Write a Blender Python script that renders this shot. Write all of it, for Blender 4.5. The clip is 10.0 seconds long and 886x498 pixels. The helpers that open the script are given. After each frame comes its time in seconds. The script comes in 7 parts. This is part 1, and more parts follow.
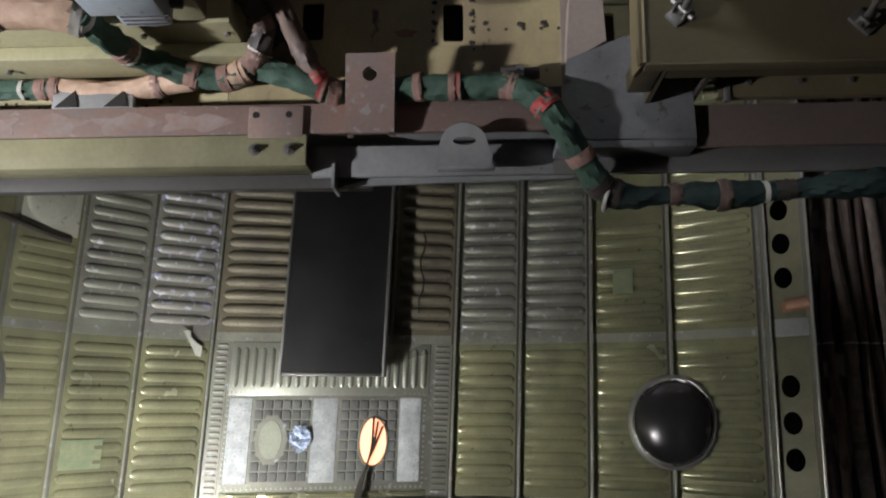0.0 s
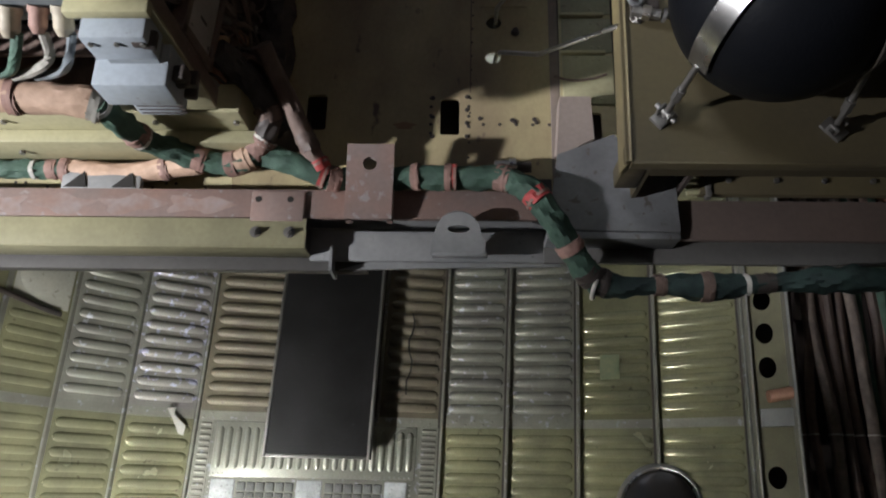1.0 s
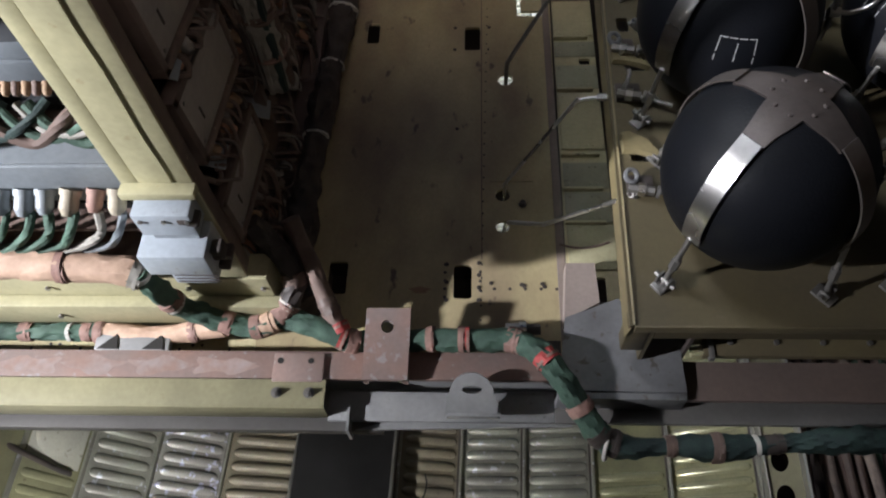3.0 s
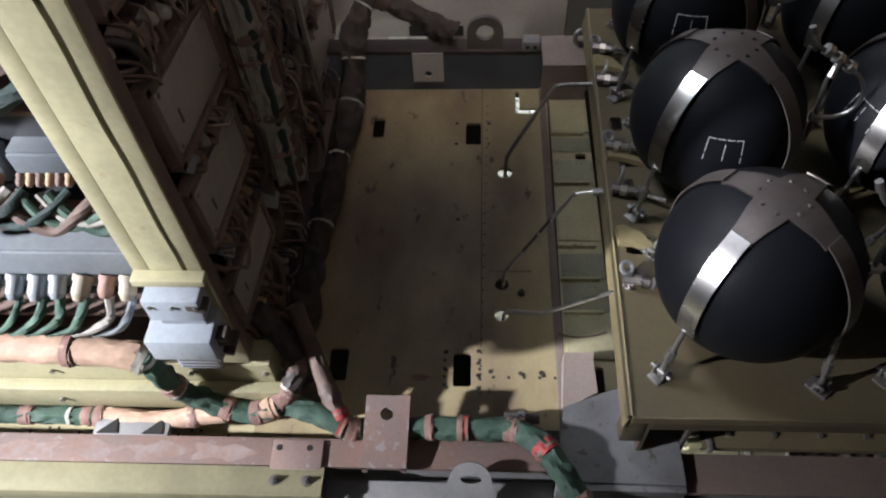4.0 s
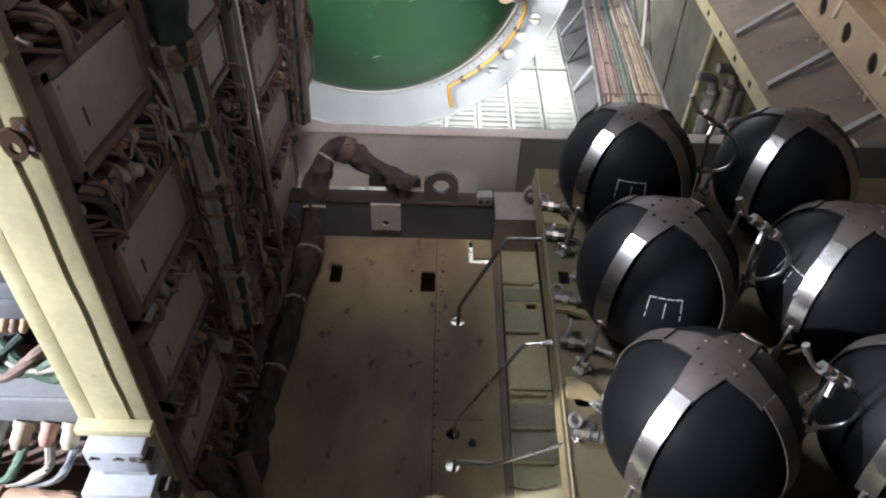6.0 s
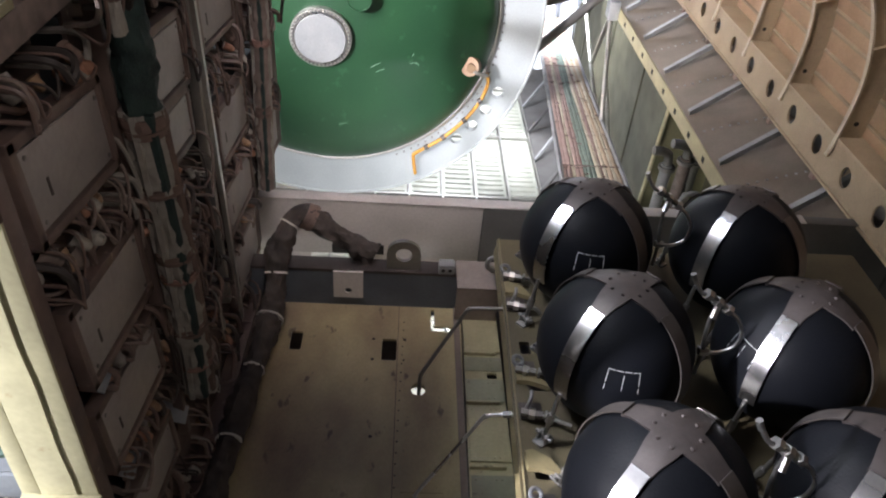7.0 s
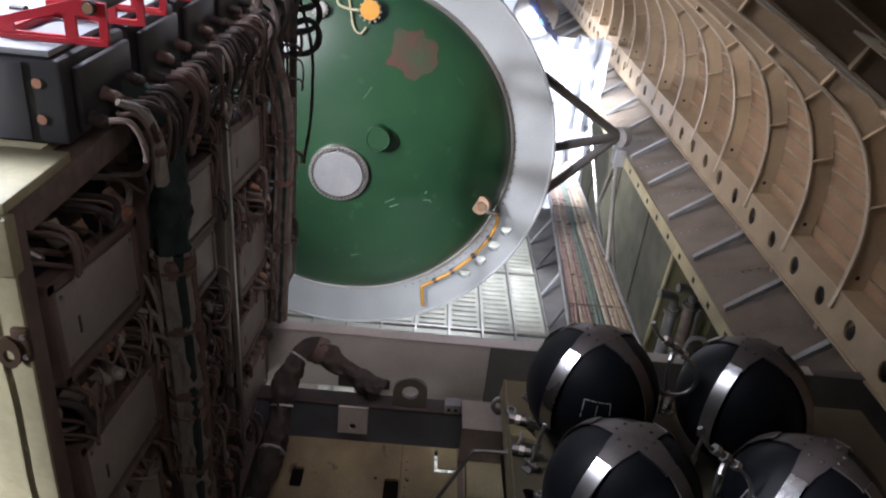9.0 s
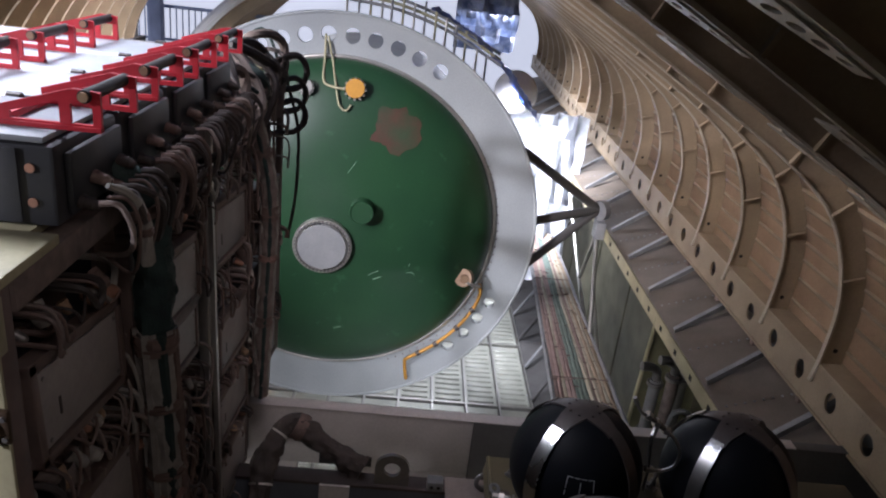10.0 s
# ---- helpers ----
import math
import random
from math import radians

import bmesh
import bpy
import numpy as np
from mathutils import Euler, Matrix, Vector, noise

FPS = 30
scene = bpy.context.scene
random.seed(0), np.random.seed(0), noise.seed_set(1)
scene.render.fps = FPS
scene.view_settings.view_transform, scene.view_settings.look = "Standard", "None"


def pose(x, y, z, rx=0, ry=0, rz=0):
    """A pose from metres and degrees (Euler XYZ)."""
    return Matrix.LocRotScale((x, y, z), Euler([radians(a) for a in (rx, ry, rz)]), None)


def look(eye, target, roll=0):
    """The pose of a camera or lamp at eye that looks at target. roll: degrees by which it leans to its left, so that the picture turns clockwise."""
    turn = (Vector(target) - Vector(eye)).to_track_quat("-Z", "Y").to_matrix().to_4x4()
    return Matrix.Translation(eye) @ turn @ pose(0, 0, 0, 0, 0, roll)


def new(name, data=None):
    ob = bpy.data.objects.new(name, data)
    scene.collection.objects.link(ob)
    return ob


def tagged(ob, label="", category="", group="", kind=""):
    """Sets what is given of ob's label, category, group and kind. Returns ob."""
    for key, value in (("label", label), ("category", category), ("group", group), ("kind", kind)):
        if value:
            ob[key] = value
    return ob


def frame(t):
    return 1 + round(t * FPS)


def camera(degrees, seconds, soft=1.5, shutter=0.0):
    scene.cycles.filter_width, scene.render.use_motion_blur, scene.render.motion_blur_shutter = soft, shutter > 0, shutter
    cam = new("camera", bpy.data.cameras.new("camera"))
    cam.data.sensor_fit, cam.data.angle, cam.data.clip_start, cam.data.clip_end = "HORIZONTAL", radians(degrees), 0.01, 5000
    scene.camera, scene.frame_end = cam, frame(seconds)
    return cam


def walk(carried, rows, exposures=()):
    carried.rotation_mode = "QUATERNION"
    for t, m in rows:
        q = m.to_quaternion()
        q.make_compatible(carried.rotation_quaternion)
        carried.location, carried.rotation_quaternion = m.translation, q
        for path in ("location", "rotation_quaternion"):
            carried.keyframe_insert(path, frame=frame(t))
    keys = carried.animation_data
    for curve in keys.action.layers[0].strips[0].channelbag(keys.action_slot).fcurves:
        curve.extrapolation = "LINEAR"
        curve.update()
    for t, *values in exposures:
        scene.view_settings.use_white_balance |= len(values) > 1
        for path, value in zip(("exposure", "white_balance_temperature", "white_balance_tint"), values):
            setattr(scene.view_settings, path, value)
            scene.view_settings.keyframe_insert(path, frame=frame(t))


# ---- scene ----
cam = camera(62.04, 10.0, soft=2.0, shutter=0.3)
PATH = [
    (0.0, 0.0006, 0.0029, 1.9502, 11.930, 2.957, 0.086),
    (0.5, -0.0069, 0.0027, 1.9822, 15.141, 1.789, 0.734),
    (1.0, -0.0147, -0.0006, 2.0123, 18.212, 1.616, 1.140),
    (1.5, -0.0179, -0.0050, 2.0416, 21.294, 2.351, 1.488),
    (2.0, -0.0171, -0.0092, 2.0702, 24.571, 2.652, 1.208),
    (2.5, -0.0176, -0.0149, 2.0957, 27.268, 2.544, 1.243),
    (4.0, -0.0214, -0.0422, 2.1743, 36.747, 1.962, 1.975),
    (4.5, -0.0216, -0.0484, 2.1956, 39.845, 1.647, 1.984),
    (5.0, -0.0206, -0.0519, 2.2128, 42.106, 1.382, 1.903),
    (6.5, -0.0190, -0.0513, 2.2613, 50.000, -3.176, -0.376),
    (7.0, -0.0208, -0.0520, 2.2755, 52.325, -4.096, -1.101),
    (7.5, -0.0236, -0.0540, 2.2912, 54.430, -4.639, -0.739),
    (8.0, -0.0282, -0.0597, 2.3076, 56.686, -5.092, -0.173),
    (8.5, -0.0357, -0.0667, 2.3240, 59.213, -5.413, 0.308),
    (9.0, -0.0423, -0.0771, 2.3436, 62.157, -5.733, 0.469),
    (9.5, -0.0436, -0.0893, 2.3607, 65.409, -6.015, -0.036),
    (10.0, -0.0419, -0.0989, 2.3742, 67.754, -6.242, -0.733),
]
walk(cam, [(t, pose(*p)) for t, *p in PATH], exposures=[(0.0, -0.58, 6450, 9), (1.5, -0.05, 6400, 9), (2.5, 0.10, 6350, 10), (4.5, 0.56, 6250, 13), (6.5, 0.92, 6250, 15), (8.0, 0.60, 6200, 16), (9.0, 0.08, 6100, 18), (10.0, -0.40, 6000, 20)])

# ---- world and light ----
world = bpy.data.worlds.new("hall_light")
scene.world = world
world.use_nodes = True
wn = world.node_tree
sky = wn.nodes.new("ShaderNodeTexSky")
sky.sky_type, sky.sun_disc = "NISHITA", False
sky.sun_elevation, sky.sun_rotation = radians(40), radians(200)
wn.links.new(sky.outputs[0], wn.nodes["Background"].inputs[0])
wn.nodes["Background"].inputs[1].default_value = 0.048


def lamp(name, at, target, power, size, colour=(1.0, 0.96, 0.9), wide=None, spread=180):
    d = bpy.data.lights.new(name, "AREA")
    d.energy, d.size, d.color = power, size, colour
    d.spread = radians(spread)
    if wide:
        d.shape, d.size_y = "RECTANGLE", wide
    o = new(name, d)
    o.matrix_world = look(at, target)
    return o


lamp("hall_floodlight", (-5.6, -1.0, 3.2), (-0.4, 1.1, 0.3), 1020, 0.22, (0.98, 0.97, 1.0))
lamp("work_light", (-1.75, -1.1, -0.85), (-1.35, 0.2, -2.75), 72, 0.10, (1.0, 1.0, 0.97), None, 140)
lamp("hall_side_light", (-3.7, 2.1, 3.3), (1.9, 5.6, 0.2), 76, 1.6, (1.0, 0.94, 0.88), 2.6, 62)
# Added fill lamp for the far left wall, whose light should come from outside.
lamp("left_wall_fill_light", (-2.3, 8.2, 3.5), (-4.2, 8.2, 1.2), 800, 1.5, (1.0, 0.98, 0.96), 3.0, 110)
# Added fill lamp under the ceiling that lifts the main beam's front face.
lamp("beam_fill_light", (-0.05, 1.70, 2.75), (-0.15, 3.05, 0.25), 2.0, 0.7, (1.0, 0.88, 0.82), None, 48)
# Added fill lamp, kept narrow to brighten the rack face and spare the deck.
lamp("rack_fill_light", (0.22, 0.15, 2.62), (-0.70, 1.75, 1.25), 0.85, 0.45, (1.0, 0.86, 0.76), None, 84)
# Added fill lamp that brightens the lids of the units on the rack.
lamp("lid_fill_light", (-1.9, 2.3, 3.7), (-1.2, 1.7, 1.9), 34, 1.0, (0.94, 0.97, 1.0), None, 70)
lamp("far_bay_light", (1.0, 10.8, 1.4), (0.8, 9.0, -3.0), 230, 1.2, (0.92, 0.96, 1.0))
lamp("far_bay_lamp", (0.75, 7.6, 1.0), (1.75, 8.9, -0.5), 85, 0.4, (0.95, 0.98, 1.0), None, 80)
# Added lamp, out of view behind the main beam, that whitens the far belly.
lamp("belly_fill_light", (0.3, 4.7, -0.95), (0.3, 5.6, -2.95), 24, 0.4, (0.95, 0.98, 1.0))

# ---- materials ----
def mat(name, c1, c2=None, rough=0.55, metal=0.0, big=4.0, grain=70.0, bump=0.05, spots=None, spot_at=0.62, vary=0.12, coat=0.0, stretch=None):
    """A painted, cloth or metal surface: blotches of c1 and c2, fine grain, optional worn spots."""
    m = bpy.data.materials.new(name)
    m.use_nodes = True
    nt = m.node_tree
    n, link = nt.nodes.new, nt.links.new
    b = nt.nodes["Principled BSDF"]
    c2 = c2 or tuple(v * 0.72 for v in c1)
    geo = n("ShaderNodeNewGeometry")
    n1 = n("ShaderNodeTexNoise")
    n1.inputs["Scale"].default_value, n1.inputs["Detail"].default_value = big, 6
    n2 = n("ShaderNodeTexNoise")
    n2.inputs["Scale"].default_value, n2.inputs["Detail"].default_value = grain, 4
    where = geo.outputs["Position"]
    if stretch:
        vm = n("ShaderNodeVectorMath")
        vm.operation = "MULTIPLY"
        vm.inputs[1].default_value = stretch
        link(where, vm.inputs[0])
        where = vm.outputs[0]
    for k in (n1, n2):
        link(where, k.inputs["Vector"])
    r1 = n("ShaderNodeMapRange")
    r1.inputs[1].default_value, r1.inputs[2].default_value = 0.35, 0.68
    link(n1.outputs["Fac"], r1.inputs[0])
    mix = n("ShaderNodeMix")
    mix.data_type = "RGBA"
    mix.inputs[6].default_value, mix.inputs[7].default_value = (*c1, 1), (*c2, 1)
    link(r1.outputs[0], mix.inputs[0])
    out = mix.outputs[2]
    if spots:
        n3 = n("ShaderNodeTexNoise")
        n3.inputs["Scale"].default_value, n3.inputs["Detail"].default_value = big * 5, 8
        link(where, n3.inputs["Vector"])
        r3 = n("ShaderNodeMapRange")
        r3.inputs[1].default_value, r3.inputs[2].default_value = spot_at, spot_at + 0.06
        link(n3.outputs["Fac"], r3.inputs[0])
        mx = n("ShaderNodeMix")
        mx.data_type = "RGBA"
        mx.inputs[7].default_value = (*spots, 1)
        link(r3.outputs[0], mx.inputs[0])
        link(out, mx.inputs[6])
        out = mx.outputs[2]
    info = n("ShaderNodeObjectInfo")
    val = n("ShaderNodeMapRange")
    val.inputs[3].default_value, val.inputs[4].default_value = 1 - vary, 1 + vary
    link(info.outputs["Random"], val.inputs[0])
    g2 = n("ShaderNodeMapRange")
    g2.inputs[1].default_value, g2.inputs[2].default_value = 0.3, 0.7
    g2.inputs[3].default_value, g2.inputs[4].default_value = 0.93, 1.06
    link(n2.outputs["Fac"], g2.inputs[0])
    mul = n("ShaderNodeMath")
    mul.operation = "MULTIPLY"
    link(val.outputs[0], mul.inputs[0])
    link(g2.outputs[0], mul.inputs[1])
    sc = n("ShaderNodeVectorMath")
    sc.operation = "SCALE"
    link(out, sc.inputs[0])
    link(mul.outputs[0], sc.inputs["Scale"])
    link(sc.outputs[0], b.inputs["Base Color"])
    rr = n("ShaderNodeMapRange")
    rr.inputs[3].default_value, rr.inputs[4].default_value = max(rough - 0.12, 0.03), min(rough + 0.15, 1)
    link(n1.outputs["Fac"], rr.inputs[0])
    link(rr.outputs[0], b.inputs["Roughness"])
    b.inputs["Metallic"].default_value = metal
    b.inputs["Coat Weight"].default_value = coat
    if bump:
        bp = n("ShaderNodeBump")
        bp.inputs["Strength"].default_value, bp.inputs["Distance"].default_value = bump, 0.004
        link(n2.outputs["Fac"], bp.inputs["Height"])
        link(bp.outputs[0], b.inputs["Normal"])
    return m


def glow(name, c, strength):
    m = bpy.data.materials.new(name)
    m.use_nodes = True
    b = m.node_tree.nodes["Principled BSDF"]
    b.inputs["Base Color"].default_value = (*c, 1)
    b.inputs["Emission Color"].default_value = (*c, 1)
    b.inputs["Emission Strength"].default_value = strength
    return m


PRIMER = mat("yellow_primer", (0.50, 0.45, 0.265), (0.36, 0.31, 0.195), 0.42, spots=(0.24, 0.20, 0.13), spot_at=0.66, big=3)
DECKP = mat("deck_primer", (0.45, 0.39, 0.22), (0.185, 0.135, 0.095), 0.32, spots=(0.12, 0.09, 0.07), spot_at=0.64, big=2.2, stretch=(1.3, 0.7, 1.0))
PRIMER_G = mat("green_primer_sheet", (0.37, 0.36, 0.215), (0.25, 0.245, 0.16), 0.21, 0.45, spots=(0.16, 0.15, 0.10), spot_at=0.68, vary=0.2)
SHEET_GREY = mat("grey_alloy_sheet", (0.30, 0.30, 0.25), (0.20, 0.19, 0.17), 0.38, 0.4, spots=(0.42, 0.42, 0.46), spot_at=0.62)
SHEET_FLAKE = mat("flaking_alloy_sheet", (0.27, 0.26, 0.23), (0.19, 0.175, 0.17), 0.4, 0.3, spots=(0.44, 0.44, 0.58), spot_at=0.58)
# Browner sheets beside the black case, darkened as well for the shade there.
SHEET_BROWN = mat("dimmed_brown_sheet", (0.19, 0.165, 0.115), (0.13, 0.11, 0.085), 0.5, 0.2, spots=(0.09, 0.075, 0.06), spot_at=0.64)
SHEET_PALE = mat("pale_alloy_sheet", (0.55, 0.56, 0.48), (0.42, 0.43, 0.36), 0.4, 0.2)
CREAM = mat("cream_paint", (0.43, 0.404, 0.25), (0.33, 0.31, 0.193), 0.5, spots=(0.33, 0.29, 0.17), spot_at=0.69, big=6)
TAN = mat("tan_interior_paint", (0.37, 0.285, 0.185), (0.30, 0.23, 0.155), 0.5, vary=0.08)
PEACH = mat("peach_skin_panel", (0.55, 0.375, 0.235), (0.47, 0.32, 0.20), 0.6, vary=0.1)
BROWN = mat("red_brown_primer", (0.27, 0.17, 0.14), (0.22, 0.17, 0.155), 0.6, spots=(0.30, 0.265, 0.255), spot_at=0.60, big=6)
GREYP = mat("grey_paint", (0.30, 0.30, 0.30), (0.22, 0.225, 0.23), 0.5, spots=(0.14, 0.14, 0.14), spot_at=0.68, big=8)
GREYBEAM = mat("dusty_grey_beam", (0.60, 0.565, 0.54), (0.50, 0.47, 0.445), 0.6)
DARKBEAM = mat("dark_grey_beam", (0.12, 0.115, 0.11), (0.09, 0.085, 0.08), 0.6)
SLATE = mat("slate_plate", (0.23, 0.235, 0.245), (0.155, 0.155, 0.16), 0.5, 0.15, spots=(0.125, 0.11, 0.10), spot_at=0.61, big=7)
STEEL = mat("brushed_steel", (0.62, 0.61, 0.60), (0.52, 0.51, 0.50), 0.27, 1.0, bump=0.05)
STEELD = mat("dull_steel", (0.33, 0.32, 0.31), (0.24, 0.23, 0.22), 0.42, 0.85)
ALLOY = mat("alloy_trim", (0.55, 0.54, 0.50), (0.42, 0.41, 0.38), 0.35, 0.8)
BLACK = mat("black_wrapped_tank", (0.0065, 0.0072, 0.0095), (0.0045, 0.005, 0.0065), 0.48, bump=0.25, grain=140, vary=0.05)
BLACK.node_tree.nodes["Principled BSDF"].inputs["Specular IOR Level"].default_value = 0.13
CAPBR = mat("brown_grey_clamp", (0.080, 0.066, 0.062), (0.060, 0.050, 0.047), 0.5, 0.35, big=9, bump=0.2)
FRAMEBR = mat("dark_brown_frame", (0.165, 0.118, 0.100), (0.105, 0.076, 0.066), 0.5, spots=(0.27, 0.21, 0.18), spot_at=0.66, big=9)
TRUNKBR = mat("dusty_brown_sleeve", (0.24, 0.19, 0.165), (0.15, 0.12, 0.105), 0.75, big=18, bump=0.5)
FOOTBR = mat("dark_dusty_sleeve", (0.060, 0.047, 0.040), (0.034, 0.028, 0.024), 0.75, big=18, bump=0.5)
BLUEDK = mat("dark_blue_grey_web", (0.10, 0.115, 0.135), (0.07, 0.08, 0.095), 0.5)
# Near-black that paints the depth of holes, recesses and the crack.
DARK = mat("dark_void", (0.02, 0.018, 0.016), rough=0.8)
BOXBLACK = mat("black_panel", (0.010, 0.0095, 0.010), (0.018, 0.017, 0.018), 0.6, spots=(0.035, 0.035, 0.04), spot_at=0.72)
BOXBLACK.node_tree.nodes["Principled BSDF"].inputs["Specular IOR Level"].default_value = 0.2
DOMEGREEN = mat("green_dome_paint", (0.022, 0.074, 0.031), (0.015, 0.055, 0.025), 0.33, spots=(0.030, 0.092, 0.042), spot_at=0.64, big=1.5, bump=0.04)
RINGGREY = mat("pale_grey_ring", (0.40, 0.43, 0.43), (0.35, 0.375, 0.38), 0.5, big=2.5, bump=0.05)
CLOTHG = mat("green_cable_cloth", (0.060, 0.115, 0.082), (0.035, 0.066, 0.05), 0.75, big=18, bump=0.5, grain=160)
CLOTHD = mat("dark_green_cloth", (0.022, 0.045, 0.04), (0.014, 0.026, 0.026), 0.75, big=18, bump=0.5, grain=160)
TAPEP = mat("pink_brown_tape", (0.33, 0.20, 0.165), (0.20, 0.12, 0.10), 0.7, big=25, bump=0.4)
TAPER = mat("red_tape", (0.42, 0.06, 0.055), (0.33, 0.05, 0.05), 0.65)
TIEW = mat("white_cord", (0.62, 0.60, 0.55), rough=0.7)
PEACHC = mat("peach_cable_wrap", (0.50, 0.345, 0.25), (0.38, 0.255, 0.185), 0.7, big=20, bump=0.4)
BROWNC = mat("brown_cable", (0.17, 0.115, 0.095), (0.11, 0.078, 0.066), 0.7, big=15, bump=0.4)
COPPER = mat("copper_brown_pipe", (0.40, 0.21, 0.14), (0.28, 0.15, 0.10), 0.5, 0.3, big=12)
WHITEC = mat("white_grey_cable", (0.33, 0.315, 0.28), (0.23, 0.215, 0.19), 0.7, big=20)
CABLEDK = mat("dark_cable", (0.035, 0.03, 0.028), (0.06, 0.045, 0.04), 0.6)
UNIT = mat("blue_grey_unit", (0.26, 0.285, 0.305), (0.205, 0.23, 0.25), 0.45, big=8)
UNITD = mat("dusty_unit_front", (0.36, 0.335, 0.32), (0.28, 0.26, 0.25), 0.5, big=5)
WHITEU = mat("pale_unit_lid", (0.42, 0.45, 0.49), (0.34, 0.37, 0.41), 0.45, spots=(0.26, 0.27, 0.29), spot_at=0.70)
REDP = mat("red_handle_paint", (0.55, 0.03, 0.045), (0.45, 0.025, 0.035), 0.4, bump=0.05)
CHARCOAL = mat("charcoal_case", (0.04, 0.043, 0.048), (0.03, 0.032, 0.036), 0.5)
YELLOWC = mat("yellow_orange_pipe", (0.60, 0.30, 0.04), (0.50, 0.24, 0.03), 0.5)
WOODP = mat("brown_flange", (0.34, 0.22, 0.13), rough=0.5)
BLUE = mat("blue_sheet", (0.05, 0.11, 0.46), (0.03, 0.07, 0.30), 0.4)
BLUERAIL = mat("blue_grey_paint", (0.25, 0.30, 0.45), rough=0.5)
WALLW = mat("white_hall_wall", (0.80, 0.80, 0.80), (0.74, 0.74, 0.75), 0.7, bump=0.02)
FOIL = mat("white_film", (0.80, 0.82, 0.85), (0.65, 0.68, 0.72), 0.3, big=9, bump=0.6, grain=25)
CONCRETE = mat("grey_concrete", (0.30, 0.29, 0.28), (0.24, 0.235, 0.23), 0.8)
LAMPGLOW = glow("lamp_glow", (1.0, 0.42, 0.24), 3.0)

# ---- mesh helpers ----
ORG = {}


BEND = [False]
KNOTS = [-3.8, -3.3, -2.80, -2.30, -1.80, -0.174, 0.255, 0.717, 1.229, 1.82, 2.15]


def belly(p):
    """The flat plan of the belly rolled up towards both sides and turned a little about z."""
    h = float(np.interp(p.x, KNOTS, [0.13 * (k + 0.2) ** 2 for k in KNOTS]))
    x = p.x + (0.036 - 0.0045 * p.x) * (p.y - 0.43)
    return Vector((x * (4.9 - h) / 4.9, p.y - 0.012, p.z + h))


def bent(bm):
    if BEND[0]:
        for v in bm.verts:
            v.co = belly(v.co)


def thing(name, at, label, category, group="", kind=""):
    o = new(name)
    o.location = at
    o.empty_display_size = 0.05
    ORG[o.name] = Vector(at)
    return tagged(o, label, category, group, kind)


def mesh_of(name, bm, material, smooth=True):
    me = bpy.data.meshes.new(name)
    bm.normal_update()
    bm.to_mesh(me)
    bm.free()
    for m in material if isinstance(material, (list, tuple)) else [material]:
        me.materials.append(m)
    if smooth:
        me.shade_smooth()
        me.set_sharp_from_angle(angle=radians(38))
    return me


def part(name, bm, material, parent, label="", smooth=True):
    """One mesh, given in world metres, as a part under a thing or a part."""
    org = ORG[parent.name]
    bent(bm)
    bmesh.ops.translate(bm, verts=bm.verts, vec=-org)
    o = new(name, mesh_of(name, bm, material, smooth))
    o.parent = parent
    ORG[o.name] = org
    return tagged(o, label)


def single(name, bm, material, at, label, category, group="", kind="", smooth=True):
    """A thing that is one mesh."""
    bmesh.ops.translate(bm, verts=bm.verts, vec=-Vector(at))
    o = new(name, mesh_of(name, bm, material, smooth))
    o.location = at
    ORG[o.name] = Vector(at)
    return tagged(o, label, category, group, kind)


def box(bm, lo, hi, bevel=0.0, m=None):
    c = [(a + b) / 2 for a, b in zip(lo, hi)]
    s = [abs(b - a) for a, b in zip(lo, hi)]
    r = bmesh.ops.create_cube(bm, size=1.0, matrix=(m or Matrix()) @ Matrix.Translation(c) @ Matrix.Diagonal((*s, 1)))
    if bevel:
        es = list({e for v in r["verts"] for e in v.link_edges})
        bmesh.ops.bevel(bm, geom=es, offset=min(bevel, min(s) * 0.4), segments=2, affect="EDGES", profile=0.5)
    return bm


def cyl(bm, p0, p1, r0, r1=None, seg=16, caps=True):
    p0, p1 = Vector(p0), Vector(p1)
    d = p1 - p0
    m = Matrix.Translation((p0 + p1) / 2) @ d.to_track_quat("Z", "Y").to_matrix().to_4x4()
    bmesh.ops.create_cone(bm, cap_ends=caps, segments=seg, radius1=r0, radius2=r0 if r1 is None else r1, depth=d.length, matrix=m)
    return bm


def spline(pts, steps=6):
    """Catmull-Rom through the points."""
    p = [Vector(q) for q in pts]
    p = [p[0] * 2 - p[1], *p, p[-1] * 2 - p[-2]]
    out = []
    for i in range(1, len(p) - 2):
        for k in range(steps):
            t = k / steps
            a, b, c, d = p[i - 1], p[i], p[i + 1], p[i + 2]
            out.append(0.5 * (2 * b + (c - a) * t + (2 * a - 5 * b + 4 * c - d) * t * t + (3 * b - a - 3 * c + d) * t ** 3))
    out.append(p[-2])
    return out


